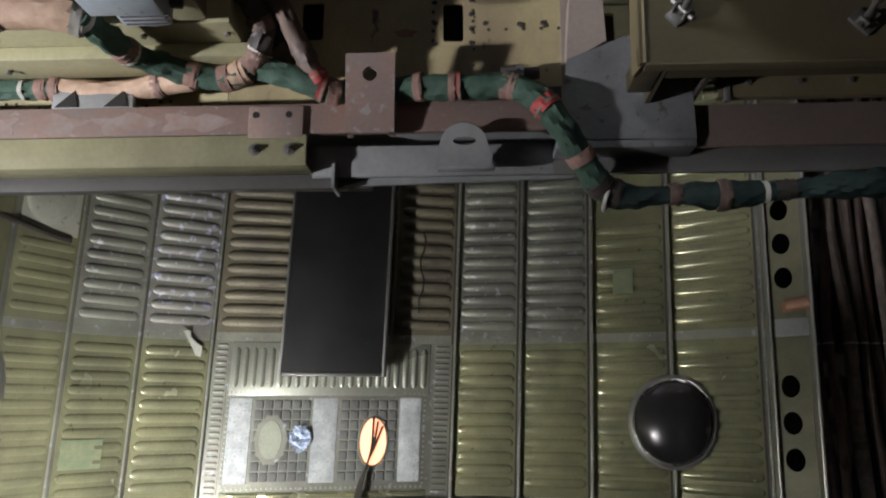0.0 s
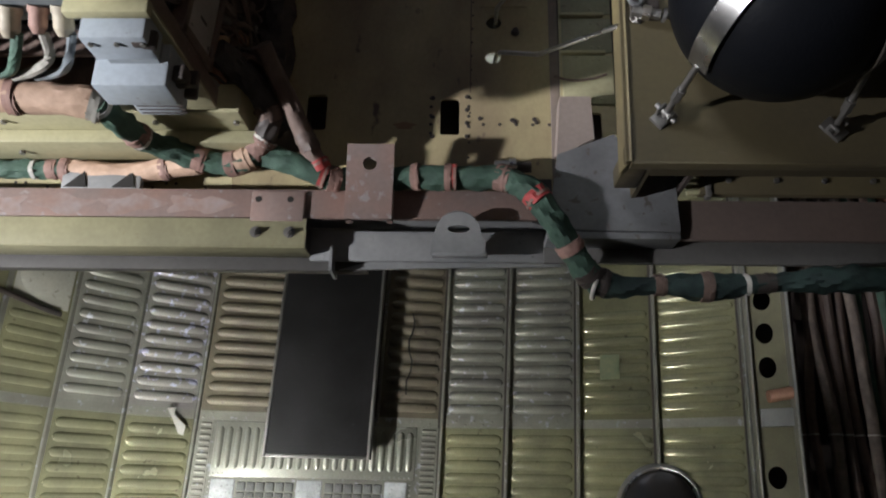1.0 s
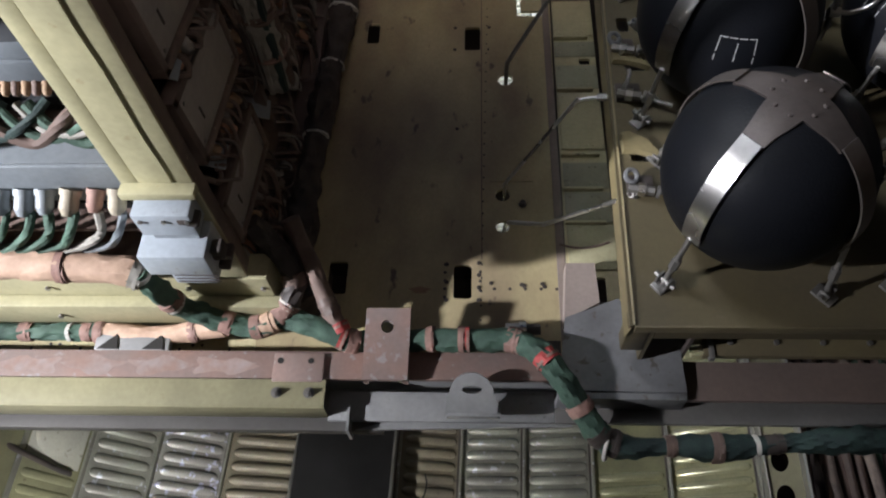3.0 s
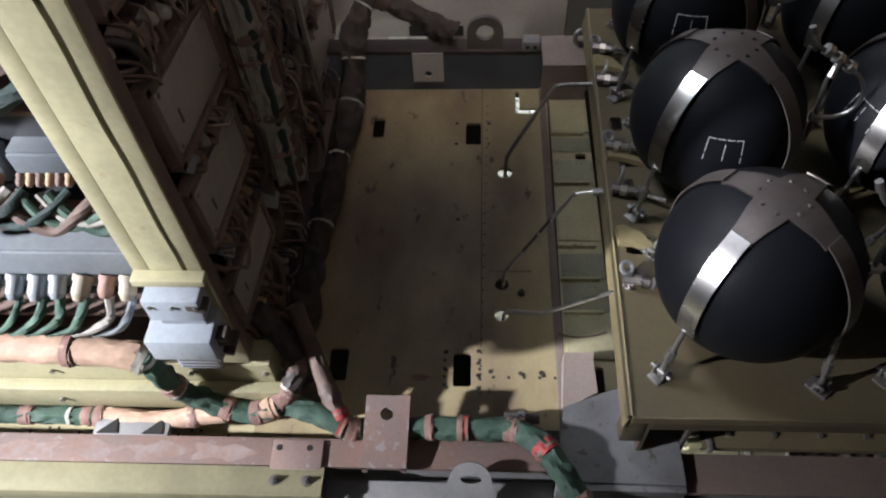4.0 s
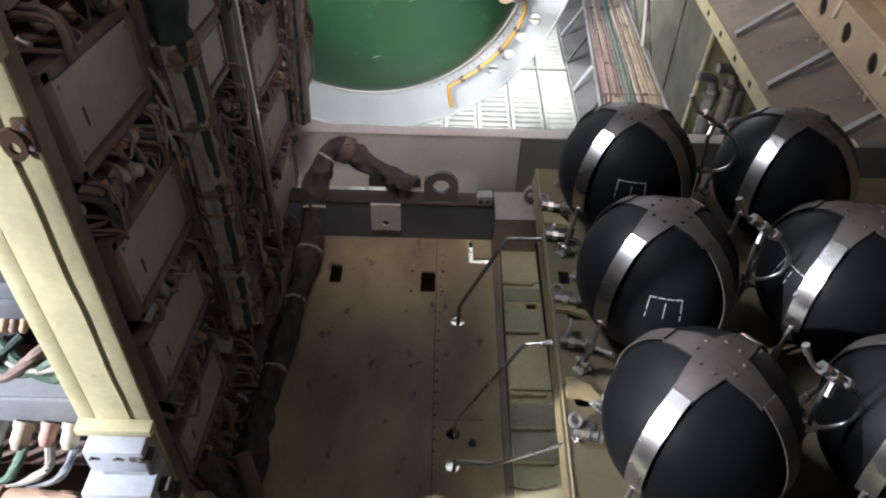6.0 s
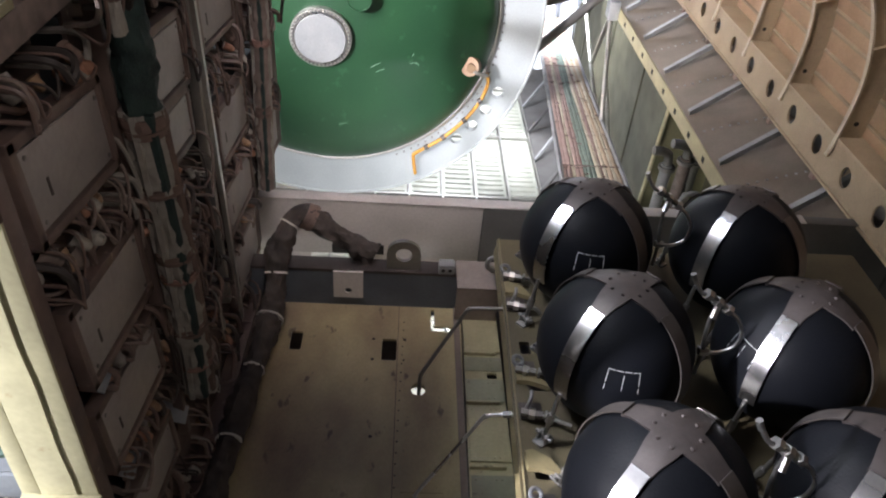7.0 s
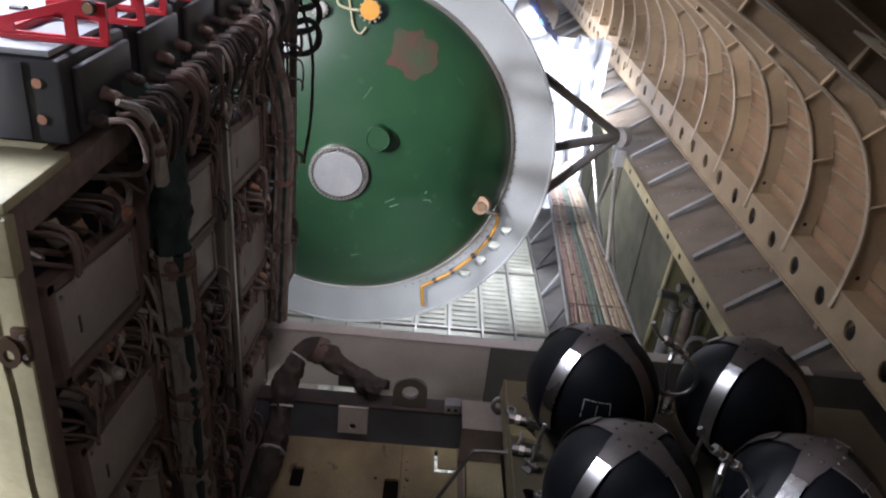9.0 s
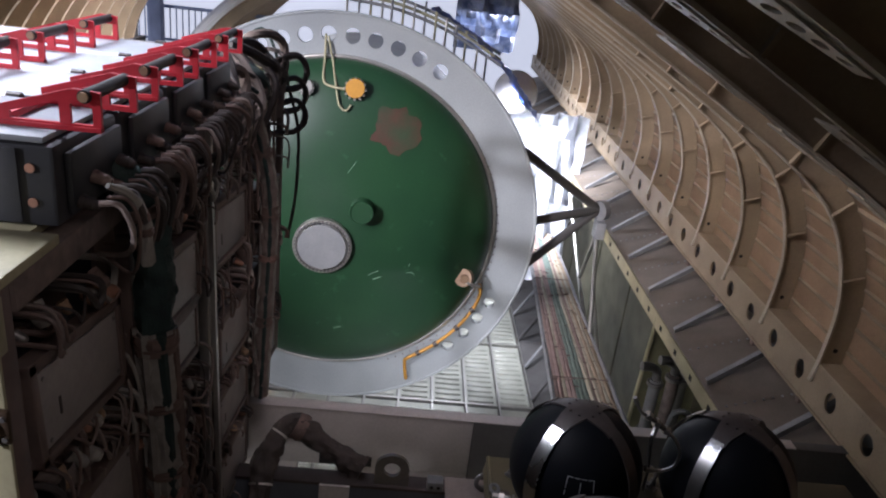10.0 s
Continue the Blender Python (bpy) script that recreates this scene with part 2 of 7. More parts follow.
def tube(bm, pts, r, seg=8, steps=6, lumps=0.0, seed=0, flat=1.0, freq=15.0):
    """A pipe or cable along a smooth curve. r: a radius or a function of 0..1. lumps: creases."""
    q = spline(pts, steps) if steps else [Vector(a) for a in pts]
    rings, up = [], Vector((0.31, 0.17, 0.93))
    for i, c in enumerate(q):
        d = (q[min(i + 1, len(q) - 1)] - q[max(i - 1, 0)]).normalized()
        a = d.cross(up).normalized()
        b = a.cross(d).normalized()
        rr = r(i / (len(q) - 1)) if callable(r) else r
        ring = []
        for k in range(seg):
            w = 2 * math.pi * k / seg
            f = 1 + (lumps * noise.noise((c.x * freq + 2.4 * math.cos(w) + seed, c.y * freq + 2.4 * math.sin(w), c.z * freq)) if lumps else 0)
            ring.append(bm.verts.new(c + (a * math.cos(w) + b * flat * math.sin(w)) * rr * f))
        rings.append(ring)
    for r0, r1 in zip(rings, rings[1:]):
        for k in range(seg):
            bm.faces.new((r0[k], r0[(k + 1) % seg], r1[(k + 1) % seg], r1[k]))
    bm.faces.new(rings[0][::-1]), bm.faces.new(rings[-1])
    return bm


def torus(bm, c, axis, R, r, seg=24, ring=8):
    m = Matrix.Translation(c) @ Vector(axis).to_track_quat("Z", "Y").to_matrix().to_4x4()
    vs = [[bm.verts.new(m @ Vector(((R + r * math.cos(b)) * math.cos(a), (R + r * math.cos(b)) * math.sin(a), r * math.sin(b))))
           for b in (2 * math.pi * j / ring for j in range(ring))] for a in (2 * math.pi * i / seg for i in range(seg))]
    for i in range(seg):
        for j in range(ring):
            bm.faces.new((vs[i][j], vs[(i + 1) % seg][j], vs[(i + 1) % seg][(j + 1) % ring], vs[i][(j + 1) % ring]))
    return bm


def prism(bm, outline, d, holes=()):
    """A plate from a closed outline of points, thickened by the vector d; holes: closed outlines cut through it."""
    d = Vector(d)
    loops = [[Vector(p) for p in o] for o in (outline, *holes)]
    tops, bots = [], []
    for lp in loops:
        tops.append([bm.verts.new(p + d) for p in lp])
        bots.append([bm.verts.new(p) for p in lp])
    for t, b in zip(tops, bots):
        for i in range(len(t)):
            j = (i + 1) % len(t)
            bm.faces.new((b[i], b[j], t[j], t[i]))
    if holes:
        for side in (tops, bots):
            es = [bm.edges.get((lp[i], lp[(i + 1) % len(lp)])) for lp in side for i in range(len(lp))]
            bmesh.ops.triangle_fill(bm, use_beauty=True, use_dissolve=False, edges=es)
    else:
        bm.faces.new(tops[0]), bm.faces.new(bots[0][::-1])
    bmesh.ops.recalc_face_normals(bm, faces=bm.faces)
    return bm


def circle(c, u, v, r, n=16, rv=None):
    c, u, v = Vector(c), Vector(u), Vector(v)
    return [c + u * r * math.cos(2 * math.pi * i / n) + v * (rv or r) * math.sin(2 * math.pi * i / n) for i in range(n)]


def B():
    return bmesh.new()

# ---- lower fuselage skin ----
FZ = -2.95


def bead(bm, x0, x1, y, z, w, h):
    """One pressed stiffening rib across a sheet."""
    st = [(0.0, 0.0), (0.04, 0.7), (0.10, 1.0), (0.90, 1.0), (0.96, 0.7), (1.0, 0.0)]
    rows = []
    for s, k in st:
        x = x0 + (x1 - x0) * s
        rows.append([bm.verts.new((x, y + w * k * c * 0.5, z + h * k * math.sin(math.acos(max(-1, min(1, c)))))) for c in (-1, -0.75, -0.3, 0.3, 0.75, 1)] if k else [bm.verts.new((x, y, z))])
    for a, b in zip(rows, rows[1:]):
        if len(a) == 1:
            for i in range(5):
                bm.faces.new((a[0], b[i], b[i + 1])[::-1])
        elif len(b) == 1:
            for i in range(5):
                bm.faces.new((a[i + 1], a[i], b[0])[::-1])
        else:
            for i in range(5):
                bm.faces.new((a[i], a[i + 1], b[i + 1], b[i])[::-1])


def rivets(bm, pts, r=0.006, h=0.003):
    for p in pts:
        p = Vector(p)
        top = bm.verts.new(p + Vector((0, 0, h)))
        ring = [bm.verts.new(p + Vector((r * math.cos(a), r * math.sin(a), 0))) for a in (2 * math.pi * i / 6 for i in range(6))]
        for i in range(6):
            bm.faces.new((ring[i], ring[(i + 1) % 6], top))


def sheet(name, x0, x1, y0, y1, material, parent, pitch=0.084, plain=(), along=False):
    bm = B()
    g = 0.008
    box(bm, (x0 + g, y0 + g, FZ - 0.012), (x1 - g, y1 - g, FZ))
    if along:
        n = int((x1 - x0 - 0.04) / 0.055)
        for i in range(n):
            x = x0 + 0.04 + (i + 0.5) * (x1 - x0 - 0.08) / n
            k = B()
            bead(k, y0 + 0.03, y1 - 0.03, 0, 0, 0.034, 0.016)
            bmesh.ops.transform(k, matrix=Matrix.Translation((x, 0, FZ)) @ Matrix(((0, -1, 0, 0), (1, 0, 0, 0), (0, 0, 1, 0), (0, 0, 0, 1))), verts=k.verts)
            me = bpy.data.meshes.new("t")
            k.to_mesh(me)
            k.free()
            bm.from_mesh(me)
            bpy.data.meshes.remove(me)
    elif pitch:
        n = max(1, int((y1 - y0 - 0.06) / pitch))
        for i in range(n):
            y = y0 + 0.055 + (i + 0.5) * (y1 - y0 - 0.11) / n
            if not any(a < y < b for a, b in plain):
                bead(bm, x0 + 0.035, x1 - 0.030, y, FZ, 0.060, 0.020)
        rivets(bm, [(x0 + 0.03 + (x1 - x0 - 0.06) * i / 8, yy, FZ) for i in range(9) for yy in (y0 + 0.03, y1 - 0.03)])
    return part(name, bm, material, parent)


COLS = [-3.8, -3.3, -2.80, -2.30, -1.80, -1.27, -0.60, -0.174, 0.255, 0.717, 1.229, 1.82]
skin = single("floor", box(B(), (-6.0, -5.0, FZ - 0.10), (3.6, 18.0, FZ - 0.03)), SHEET_GREY, (0, 0, FZ - 0.1), "riveted alloy belly skin of the fuselage", "floor", kind="structure")
BEND[0] = True
rows_y = [-3.6, -2.55, -1.55, -0.56, 0.43, 2.0, 3.0]
for a, b in zip(rows_y, rows_y[1:]):
    for c0, c1 in zip(COLS, COLS[1:]):
        if b < 2.1 and a > -0.7:
            if a < 0.2 and c0 > -1.9 and c1 < -0.1:
                continue
            pl = ((0.90, 1.36),) if c0 == -3.3 and a > 0.3 else ((1.18, 1.6),) if abs(c0 - 0.717) < 0.01 and a > 0.3 else ()
            m = SHEET_GREY if (c0 in (-2.80, -2.30) or -0.2 < c0 < 0.3) and a > 0.3 else PRIMER_G
            m = SHEET_BROWN if c0 in (-1.80, -0.60) and a > 0.3 else m
            m = SHEET_FLAKE if c0 == -2.30 and a > 0.3 else m
            sheet("sheet", c0, c1, a, b, m, skin, plain=pl)
        elif c0 > -4:
            sheet("sheet", c0, c1, a, b, PRIMER_G, skin, pitch=0.13)
# longitudinal stringers between the sheets
for x in COLS:
    if x in (-1.27, -0.60):
        y0 = 0.43
    else:
        y0 = -3.6
    bm = B()
    box(bm, (x - 0.006, y0, FZ - 0.01), (x + 0.012, 3.0, FZ + 0.035), 0.003)
    part("stringer", bm, SHEET_GREY, skin)
    part("stringer_gap", box(B(), (x - 0.022, y0, FZ - 0.008), (x - 0.007, 3.0, FZ + 0.003)), CABLEDK, skin)
for c0, c1 in zip(COLS, COLS[1:]):
    if c0 in (-1.27, -0.60):
        continue
    c1 = -0.174 if c0 == -1.80 else c1
    bm = B()
    box(bm, (c0 + 0.014, 0.405, FZ - 0.006), (c1 - 0.024, 0.460, FZ + 0.004))
    rivets(bm, [(c0 + 0.04 + 0.058 * i, 0.422 + 0.022 * (i % 2), FZ + 0.004) for i in range(int((c1 - c0 - 0.06) / 0.058))], 0.010, 0.006)
    part("splice_strip", bm, SHEET_GREY, skin)
BEND[0] = False
# far belly sheets, pale, under the round tank
for i in range(8):
    for j in range(8):
        x0, y0 = -1.66 + 0.43 * i, 3.0 + 1.6 * j
        bm = B()
        box(bm, (x0 + 0.02, y0 + 0.02, FZ - 0.01), (x0 + 0.41, y0 + 1.58, FZ))
        for k in range(12):
            bead(bm, x0 + 0.04, x0 + 0.39, y0 + 0.12 + 0.12 * k, FZ, 0.06, 0.022)
        part("sheet", bm, SHEET_PALE, skin)
for i in range(9):
    part("stringer", box(B(), (-1.66 + 0.43 * i, 3.0, FZ - 0.01), (-1.635 + 0.43 * i, 15.8, FZ + 0.04)), ALLOY, skin)
for j in range(9):
    part("frame_strip", box(B(), (-1.9, 3.0 + 1.6 * j, FZ - 0.01), (1.80, 3.04 + 1.6 * j, FZ + 0.03)), ALLOY, skin)

# Dark sheet laid over the floor in place of a shadowed gap.
part("bilge_sheet", box(B(), (1.82, 3.0, FZ - 0.01), (2.6, 15.8, FZ + 0.012)), DARKBEAM, skin)
for k in range(9):
    y = 6.4 + 0.8 * k
    part("bilge_brace", tube(B(), [(1.80, y, FZ + 0.03), (2.1, y + 0.35, FZ + 0.25), (2.45, y + 0.8, FZ + 0.5)], 0.028, 6, 2), GREYP if k % 2 else DARKBEAM, skin)

# ---- right side wall ----
WX = 2.27


PROFILE = spline([(2.245, 0, 0.40), (2.262, 0, 0.512), (2.272, 0, 0.78), (2.236, 0, 0.995), (2.15, 0, 1.215), (2.02, 0, 1.40), (1.78, 0, 1.585), (1.45, 0, 1.785), (1.06, 0, 2.01), (0.58, 0, 2.275), (0.30, 0, 2.42)], 10)


def arch(s, out=0.0):
    """Wall curve: s from 0 (base) to 1 (crown); out: metres outward."""
    k = min(max(s, 0.0), 1.0) * (len(PROFILE) - 1)
    i = min(int(k), len(PROFILE) - 2)
    p = PROFILE[i].lerp(PROFILE[i + 1], k - i)
    d = (PROFILE[min(i + 2, len(PROFILE) - 1)] - PROFILE[max(i - 1, 0)]).normalized()
    return p + Vector((d.z, 0, -d.x)) * out


S_END = 0.99
# Paler than the rib webs.
RIBCAP = mat("pale_rib_cap", (0.56, 0.49, 0.38), (0.46, 0.39, 0.29), 0.35)
wall = thing("wall_right", (WX, 0, 0), "tan painted fuselage side wall with curved frames", "wall", kind="structure")
bm = B()
vs = [[bm.verts.new(arch(i / 28, 0.15) + Vector((0, y, 0))) for i in range(29)] for y in (-2.6, 16.0)]
for i in range(28):
    bm.faces.new((vs[0][i], vs[0][i + 1], vs[1][i + 1], vs[1][i]))
bmesh.ops.solidify(bm, geom=list(bm.faces), thickness=0.04)
part("outer_skin", bm, PEACH, wall)
RIBS = [-1.2, -0.5, 0.2, 0.90, 1.50, 2.325, 2.375] + [3.361 + 0.662 * k for k in range(19)]
rib_me = None
for y in RIBS:
    if rib_me is None:
        bm = B()
        n = 30
        inn = [arch(S_END * i / n) for i in range(n + 1)]
        out = [arch(S_END * i / n, 0.135) for i in range(n + 1)]
        prism(bm, [*inn, *out[::-1]], (0, 0.012, 0))
        kb = B()
        for i in range(n):
            q = [inn[i], inn[i + 1], arch(S_END * (i + 1) / n, 0.012), arch(S_END * i / n, 0.012)]
            v = [kb.verts.new(p + Vector((0, dy, 0))) for dy in (-0.012, 0.016) for p in q]
            for f in ((0, 1, 2, 3), (7, 6, 5, 4), (0, 4, 5, 1), (3, 2, 6, 7)):
                kb.faces.new([v[k] for k in f])
        for sa in (0.30, 0.47, 0.60, 0.74, 0.88):
            a_, b_ = arch(sa, 0.006), arch(sa, 0.125)
            t_ = (arch(sa + 0.01) - arch(sa)).normalized() * 0.006
            prism(bm, [a_ - t_ + Vector((0, -0.026, 0)), a_ + t_ + Vector((0, -0.026, 0)), b_ + t_ + Vector((0, -0.014, 0)), b_ - t_ + Vector((0, -0.014, 0))], (0, 0.03, 0))
        bmesh.ops.recalc_face_normals(bm, faces=bm.faces)
        rib_me = mesh_of("rib", bm, TAN)
        bmesh.ops.recalc_face_normals(kb, faces=kb.faces)
        cap_me = mesh_of("rib_cap", kb, RIBCAP)
    o = new("rib", rib_me)
    o.parent = wall
    o.location = (-WX, y, 0)
    o = new("rib_cap", cap_me)
    o.parent = wall
    o.location = (-WX, y, 0)
    h_ = arch(0.135, 0.07)
    part("web_hole", cyl(B(), (h_.x, y - 0.001, h_.z), (h_.x, y - 0.0035, h_.z), 0.013, seg=12), DARK, wall)
# stringers on the skin, between ribs
for i in range(1, 22):
    s = S_END * i / 22
    bm = B()
    p, q = arch(s, 0.15), arch(s, 0.128)
    d = (arch(s + 0.01, 0.15) - p).normalized() * 0.006
    prism(bm, [p - d, p + d, q + d, q - d], (0, 18.4, 0))
    bmesh.ops.translate(bm, verts=bm.verts, vec=(0, -2.5, 0))
    part("stringer", bm, TAN, wall)
# perforated gusset brackets beside the heavy frames
for y, stations in ((2.395, (0.50, 0.60, 0.70, 0.80, 0.89)), (1.52, (0.66, 0.77, 0.88)), (0.92, (0.80, 0.90))):
    for sa in stations:
        a0, a1 = arch(sa, -0.004), arch(sa + 0.062, -0.004)
        d = a1 - a0
        u = d.normalized()
        nrm = Vector((u.z, 0, -u.x))
        Y = lambda k: Vector((0, y + k, 0))
        hs = [circle(a0 + d * (0.17 + 0.20 * k) + Y(0.028 + 0.010 * k), u, (0, 1, 0), 0.014, 12, 0.014 + 0.005 * k) for k in range(4)]
        part("bracket", prism(B(), [a0 + Y(0), a1 + Y(0), a1 + Y(0.12), a0 + d * 0.85 + Y(0.12), a0 + Y(0.045)], nrm * 0.006, hs), RIBCAP, wall)
# box sill with lightening holes
bm = B()
holes = [circle((WX, y, 0.385), (0, 1, 0), (0, 0, 1), 0.05, 14, 0.058) for y in [3.51 + 0.352 * k for k in range(-16, 34)]]
prism(bm, [(WX, -2.6, 0.26), (WX, 15.8, 0.26), (WX, 15.8, 0.50), (WX, -2.6, 0.50)], (0.012, 0, 0), holes)
part("sill_web", bm, TAN, wall)
part("sill_top", box(B(), (WX, -2.6, 0.50), (2.68, 15.8, 0.512)), TAN, wall)
bm = B()
for k in range(220):
    cyl(bm, (WX, 2.0 + 0.06 * k, 0.278), (WX - 0.004, 2.0 + 0.06 * k, 0.278), 0.006, seg=6)
    cyl(bm, (WX, 2.0 + 0.06 * k, 0.486), (WX - 0.004, 2.0 + 0.06 * k, 0.486), 0.006, seg=6)
tagged(part("rivet_row", bm, TAN, wall), kind="stuff")
part("sill_lip", box(B(), (WX - 0.012, -2.6, 0.25), (WX + 0.03, 15.8, 0.262)), TAN, wall)
part("sill_back", box(B(), (2.62, -2.6, 0.0), (2.66, 15.8, 0.50)), DARKBEAM, wall)
# sloping shelf below the sill, with struts and the lower yellow edge rail
bm = B()
prism(bm, [(2.60, 0, 0.10), (1.99, 0, -0.10), (1.99, 0, -0.115), (2.60, 0, 0.085)], (0, 13.0, 0))
bmesh.ops.translate(bm, verts=bm.verts, vec=(0, 2.9, 0))
part("shelf", bm, mat("dusty_brown_shelf", (0.22, 0.18, 0.14), (0.17, 0.14, 0.11), 0.6, spots=(0.19, 0.16, 0.13), spot_at=0.66), wall)
bm = B()
prism(bm, [(1.985, 0, -0.20), (2.0, 0, -0.20), (2.0, 0, -0.09), (1.985, 0, -0.085)], (0, 13.0, 0))
bmesh.ops.translate(bm, verts=bm.verts, vec=(0, 2.9, 0))
part("edge_rail", bm, PRIMER, wall)
for k in range(16):
    y = 3.35 + 0.70 * k
    bm = B()
    p, q = Vector((2.03, y, -0.07)), Vector((2.56, y + 0.10, 0.26))
    d = (q - p).normalized()
    w = Vector((0, 1, 0))
    prism(bm, [p - w * 0.02, p + w * 0.02, q + w * 0.02, q - w * 0.02], d.cross(w) * 0.012)
    prism(bm, [p - w * 0.02, q - w * 0.02, q - w * 0.02 - Vector((0, 0, 0.035)), p - w * 0.02 - Vector((0, 0, 0.03))], (0, 0.005, 0))
    part("strut", bm, GREYP, wall)
    bm = B()
    for j in range(9):
        xx = 2.06 + 0.055 * j
        cyl(bm, (xx, y + 0.42, -0.077 + 0.33 * (xx - 2.06)), (xx, y + 0.42, -0.070 + 0.33 * (xx - 2.06)), 0.008, seg=6)
    tagged(part("rivet_row", bm, GREYP, wall), kind="stuff")
    part("wall_clip", prism(B(), [(2.52, y + 0.16, 0.075), (2.59, y + 0.16, 0.098), (2.59, y + 0.16, 0.25), (2.56, y + 0.16, 0.25)], (0, 0.05, 0)), TAN, wall)
    for j in range(2):
        part("rail_hole", box(B(), (1.9835, y + 0.12 + 0.34 * j, -0.165), (1.9855, y + 0.17 + 0.34 * j, -0.125)), DARK, wall)
    part("post", box(B(), (2.44, y + 0.33, 0.03), (2.47, y + 0.37, 0.28)), BROWN, wall)
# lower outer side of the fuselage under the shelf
# Olive darkened for the unlit pit below the shelf.
OLIVED = mat("shaded_olive_sheet", (0.075, 0.07, 0.042), (0.055, 0.052, 0.032), 0.5)
low = thing("wall_lower", (2.6, 0, -1.5), "dim lower fuselage side with ribbed olive sheets", "wall", kind="structure")
bm = B()
box(bm, (2.62, -3.6, FZ), (2.68, 16.0, 0.0))
part("outer_skin", bm, DARKBEAM, low)
for k in range(12):
    y = 2.95 + 0.70 * k
    bm = B()
    prism(bm, [(2.0, 0, -0.12), (2.6, 0, -0.12), (2.6, 0, FZ), (1.9, 0, FZ)], (0, 0.012, 0))
    bmesh.ops.translate(bm, verts=bm.verts, vec=(0, y, 0))
    if k in (1, 3):
        part("frame_web", bm, PRIMER_G, low)
        part("frame_edge", tube(B(), [(2.0, y, -0.12), (1.95, y, -1.5), (1.9, y, FZ)], 0.018, 6, 4), CREAM, low)
    else:
        bm.free()
for k in range(9):
    y = 3.0 + 1.4 * k
    bm = B()
    box(bm, (2.46, y, -2.8), (2.48, y + 1.35, -0.15))
    for i in range(16 if k < 1 else 0):
        kb = B()
        bead(kb, 0.06, 1.3, 0, 0, 0.05, 0.02)
        bmesh.ops.transform(kb, matrix=Matrix.Translation((2.458, y, -2.7 + 0.16 * i)) @ Matrix(((0, 0, -1, 0), (1, 0, 0, 0), (0, 1, 0, 0), (0, 0, 0, 1))), verts=kb.verts)
        me = bpy.data.meshes.new("t")
        kb.to_mesh(me)
        kb.free()
        bm.from_mesh(me)
        bpy.data.meshes.remove(me)
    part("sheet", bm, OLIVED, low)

# ---- far left side and ends, plain ----
lw = thing("wall_left", (-4.3, 0, 0), "sunlit far side of the fuselage with timber-coloured frames", "wall", kind="structure")


def larch(s, out=0.0):
    a = radians(90 * s)
    return Vector((-1.65 - (2.36 + out) * math.cos(a), 0, 0.45 + (1.92 + out) * math.sin(a)))


bm = B()
vs = [[bm.verts.new(larch(0.75 * i / 20, 0.22) + Vector((0, y, 0))) for i in range(21)] for y in (4.6, 10.4)]
for i in range(20):
    bm.faces.new((vs[0][i], vs[0][i + 1], vs[1][i + 1], vs[1][i]))
bmesh.ops.solidify(bm, geom=list(bm.faces), thickness=0.03)
# Skin colour paled to stand for light shining through it.
part("outer_skin", bm, mat("pale_sunlit_skin", (0.78, 0.70, 0.60), (0.72, 0.62, 0.50), 0.6), lw)
for k in range(15):
    bm = B()
    inn = [larch(0.75 * i / 20) for i in range(21)]
    out = [larch(0.75 * i / 20, 0.21) for i in range(21)]
    prism(bm, [*inn, *out[::-1]], (0, 0.05, 0))
    bmesh.ops.translate(bm, verts=bm.verts, vec=(0, 4.7 + 0.40 * k, 0))
    part("rib", bm, TAN, lw)
for i in range(1, 14):
    p = larch(0.75 * i / 14, 0.19)
    part("stringer", box(B(), (p.x - 0.01, 4.6, p.z - 0.012), (p.x + 0.02, 10.4, p.z + 0.012)), PEACH, lw)
# Three added screens, out of view: stray light, floodlight on belly and stand.
single("wall_back", box(B(), (-6.0, -5.0, FZ), (3.6, -4.8, 3.0)), DARKBEAM, (0, -4.9, FZ), "unseen dark screen closing the near end against stray light", "wall", kind="structure")
single("wall_lower_left", box(B(), (-4.75, -4.8, FZ), (-4.6, 1.6, 2.38)), DARKBEAM, (-4.7, 0, FZ), "unseen dark screen keeping the floodlight off the belly", "wall", kind="structure")
single("wall_upper_left", box(B(), (-4.75, -4.8, 2.38), (-4.6, -0.735, 2.95)), DARKBEAM, (-4.7, -2, 2.38), "unseen dark screen cutting the floodlight off the tank stand", "wall", kind="structure")

# ---- deck between rack and tanks ----
deck = thing("deck", (0, 1.5, 0), "yellow primed equipment deck with cut-outs and bolt holes", "deck", kind="structure")


def rect(x0, x1, y0, y1, z=0.0, r=0.008):
    out = []
    for cx, cy, a0 in ((x1 - r, y1 - r, 0), (x0 + r, y1 - r, 90), (x0 + r, y0 + r, 180), (x1 - r, y0 + r, 270)):
        out += [Vector((cx + r * math.cos(radians(a0 + a)), cy + r * math.sin(radians(a0 + a)), z)) for a in (0, 45, 90)]
    return out


hol = [rect(-0.102, -0.043, 1.025, 1.148), rect(-0.077, -0.015, 2.116, 2.242), rect(-0.515, -0.452, 1.04, 1.16), rect(-0.47, -0.42, 2.16, 2.27),
       circle((0.080, 1.958, 0), (1, 0, 0), (0, 1, 0), 0.030), circle((0.062, 1.425, 0), (1, 0, 0), (0, 1, 0), 0.026), circle((0.060, 1.296, 0), (1, 0, 0), (0, 1, 0), 0.024)]
# angled slot by the far beam
hol.append([Vector(p) for p in ((0.134, 2.302, 0), (0.250, 2.302, 0), (0.250, 2.332, 0), (0.150, 2.332, 0), (0.150, 2.44, 0), (0.134, 2.44, 0))])
bm = prism(B(), [(-0.72, 0.82, 0), (0.25, 0.82, 0), (0.27, 2.46, 0), (-0.72, 2.46, 0)], (0, 0, -0.012), hol)
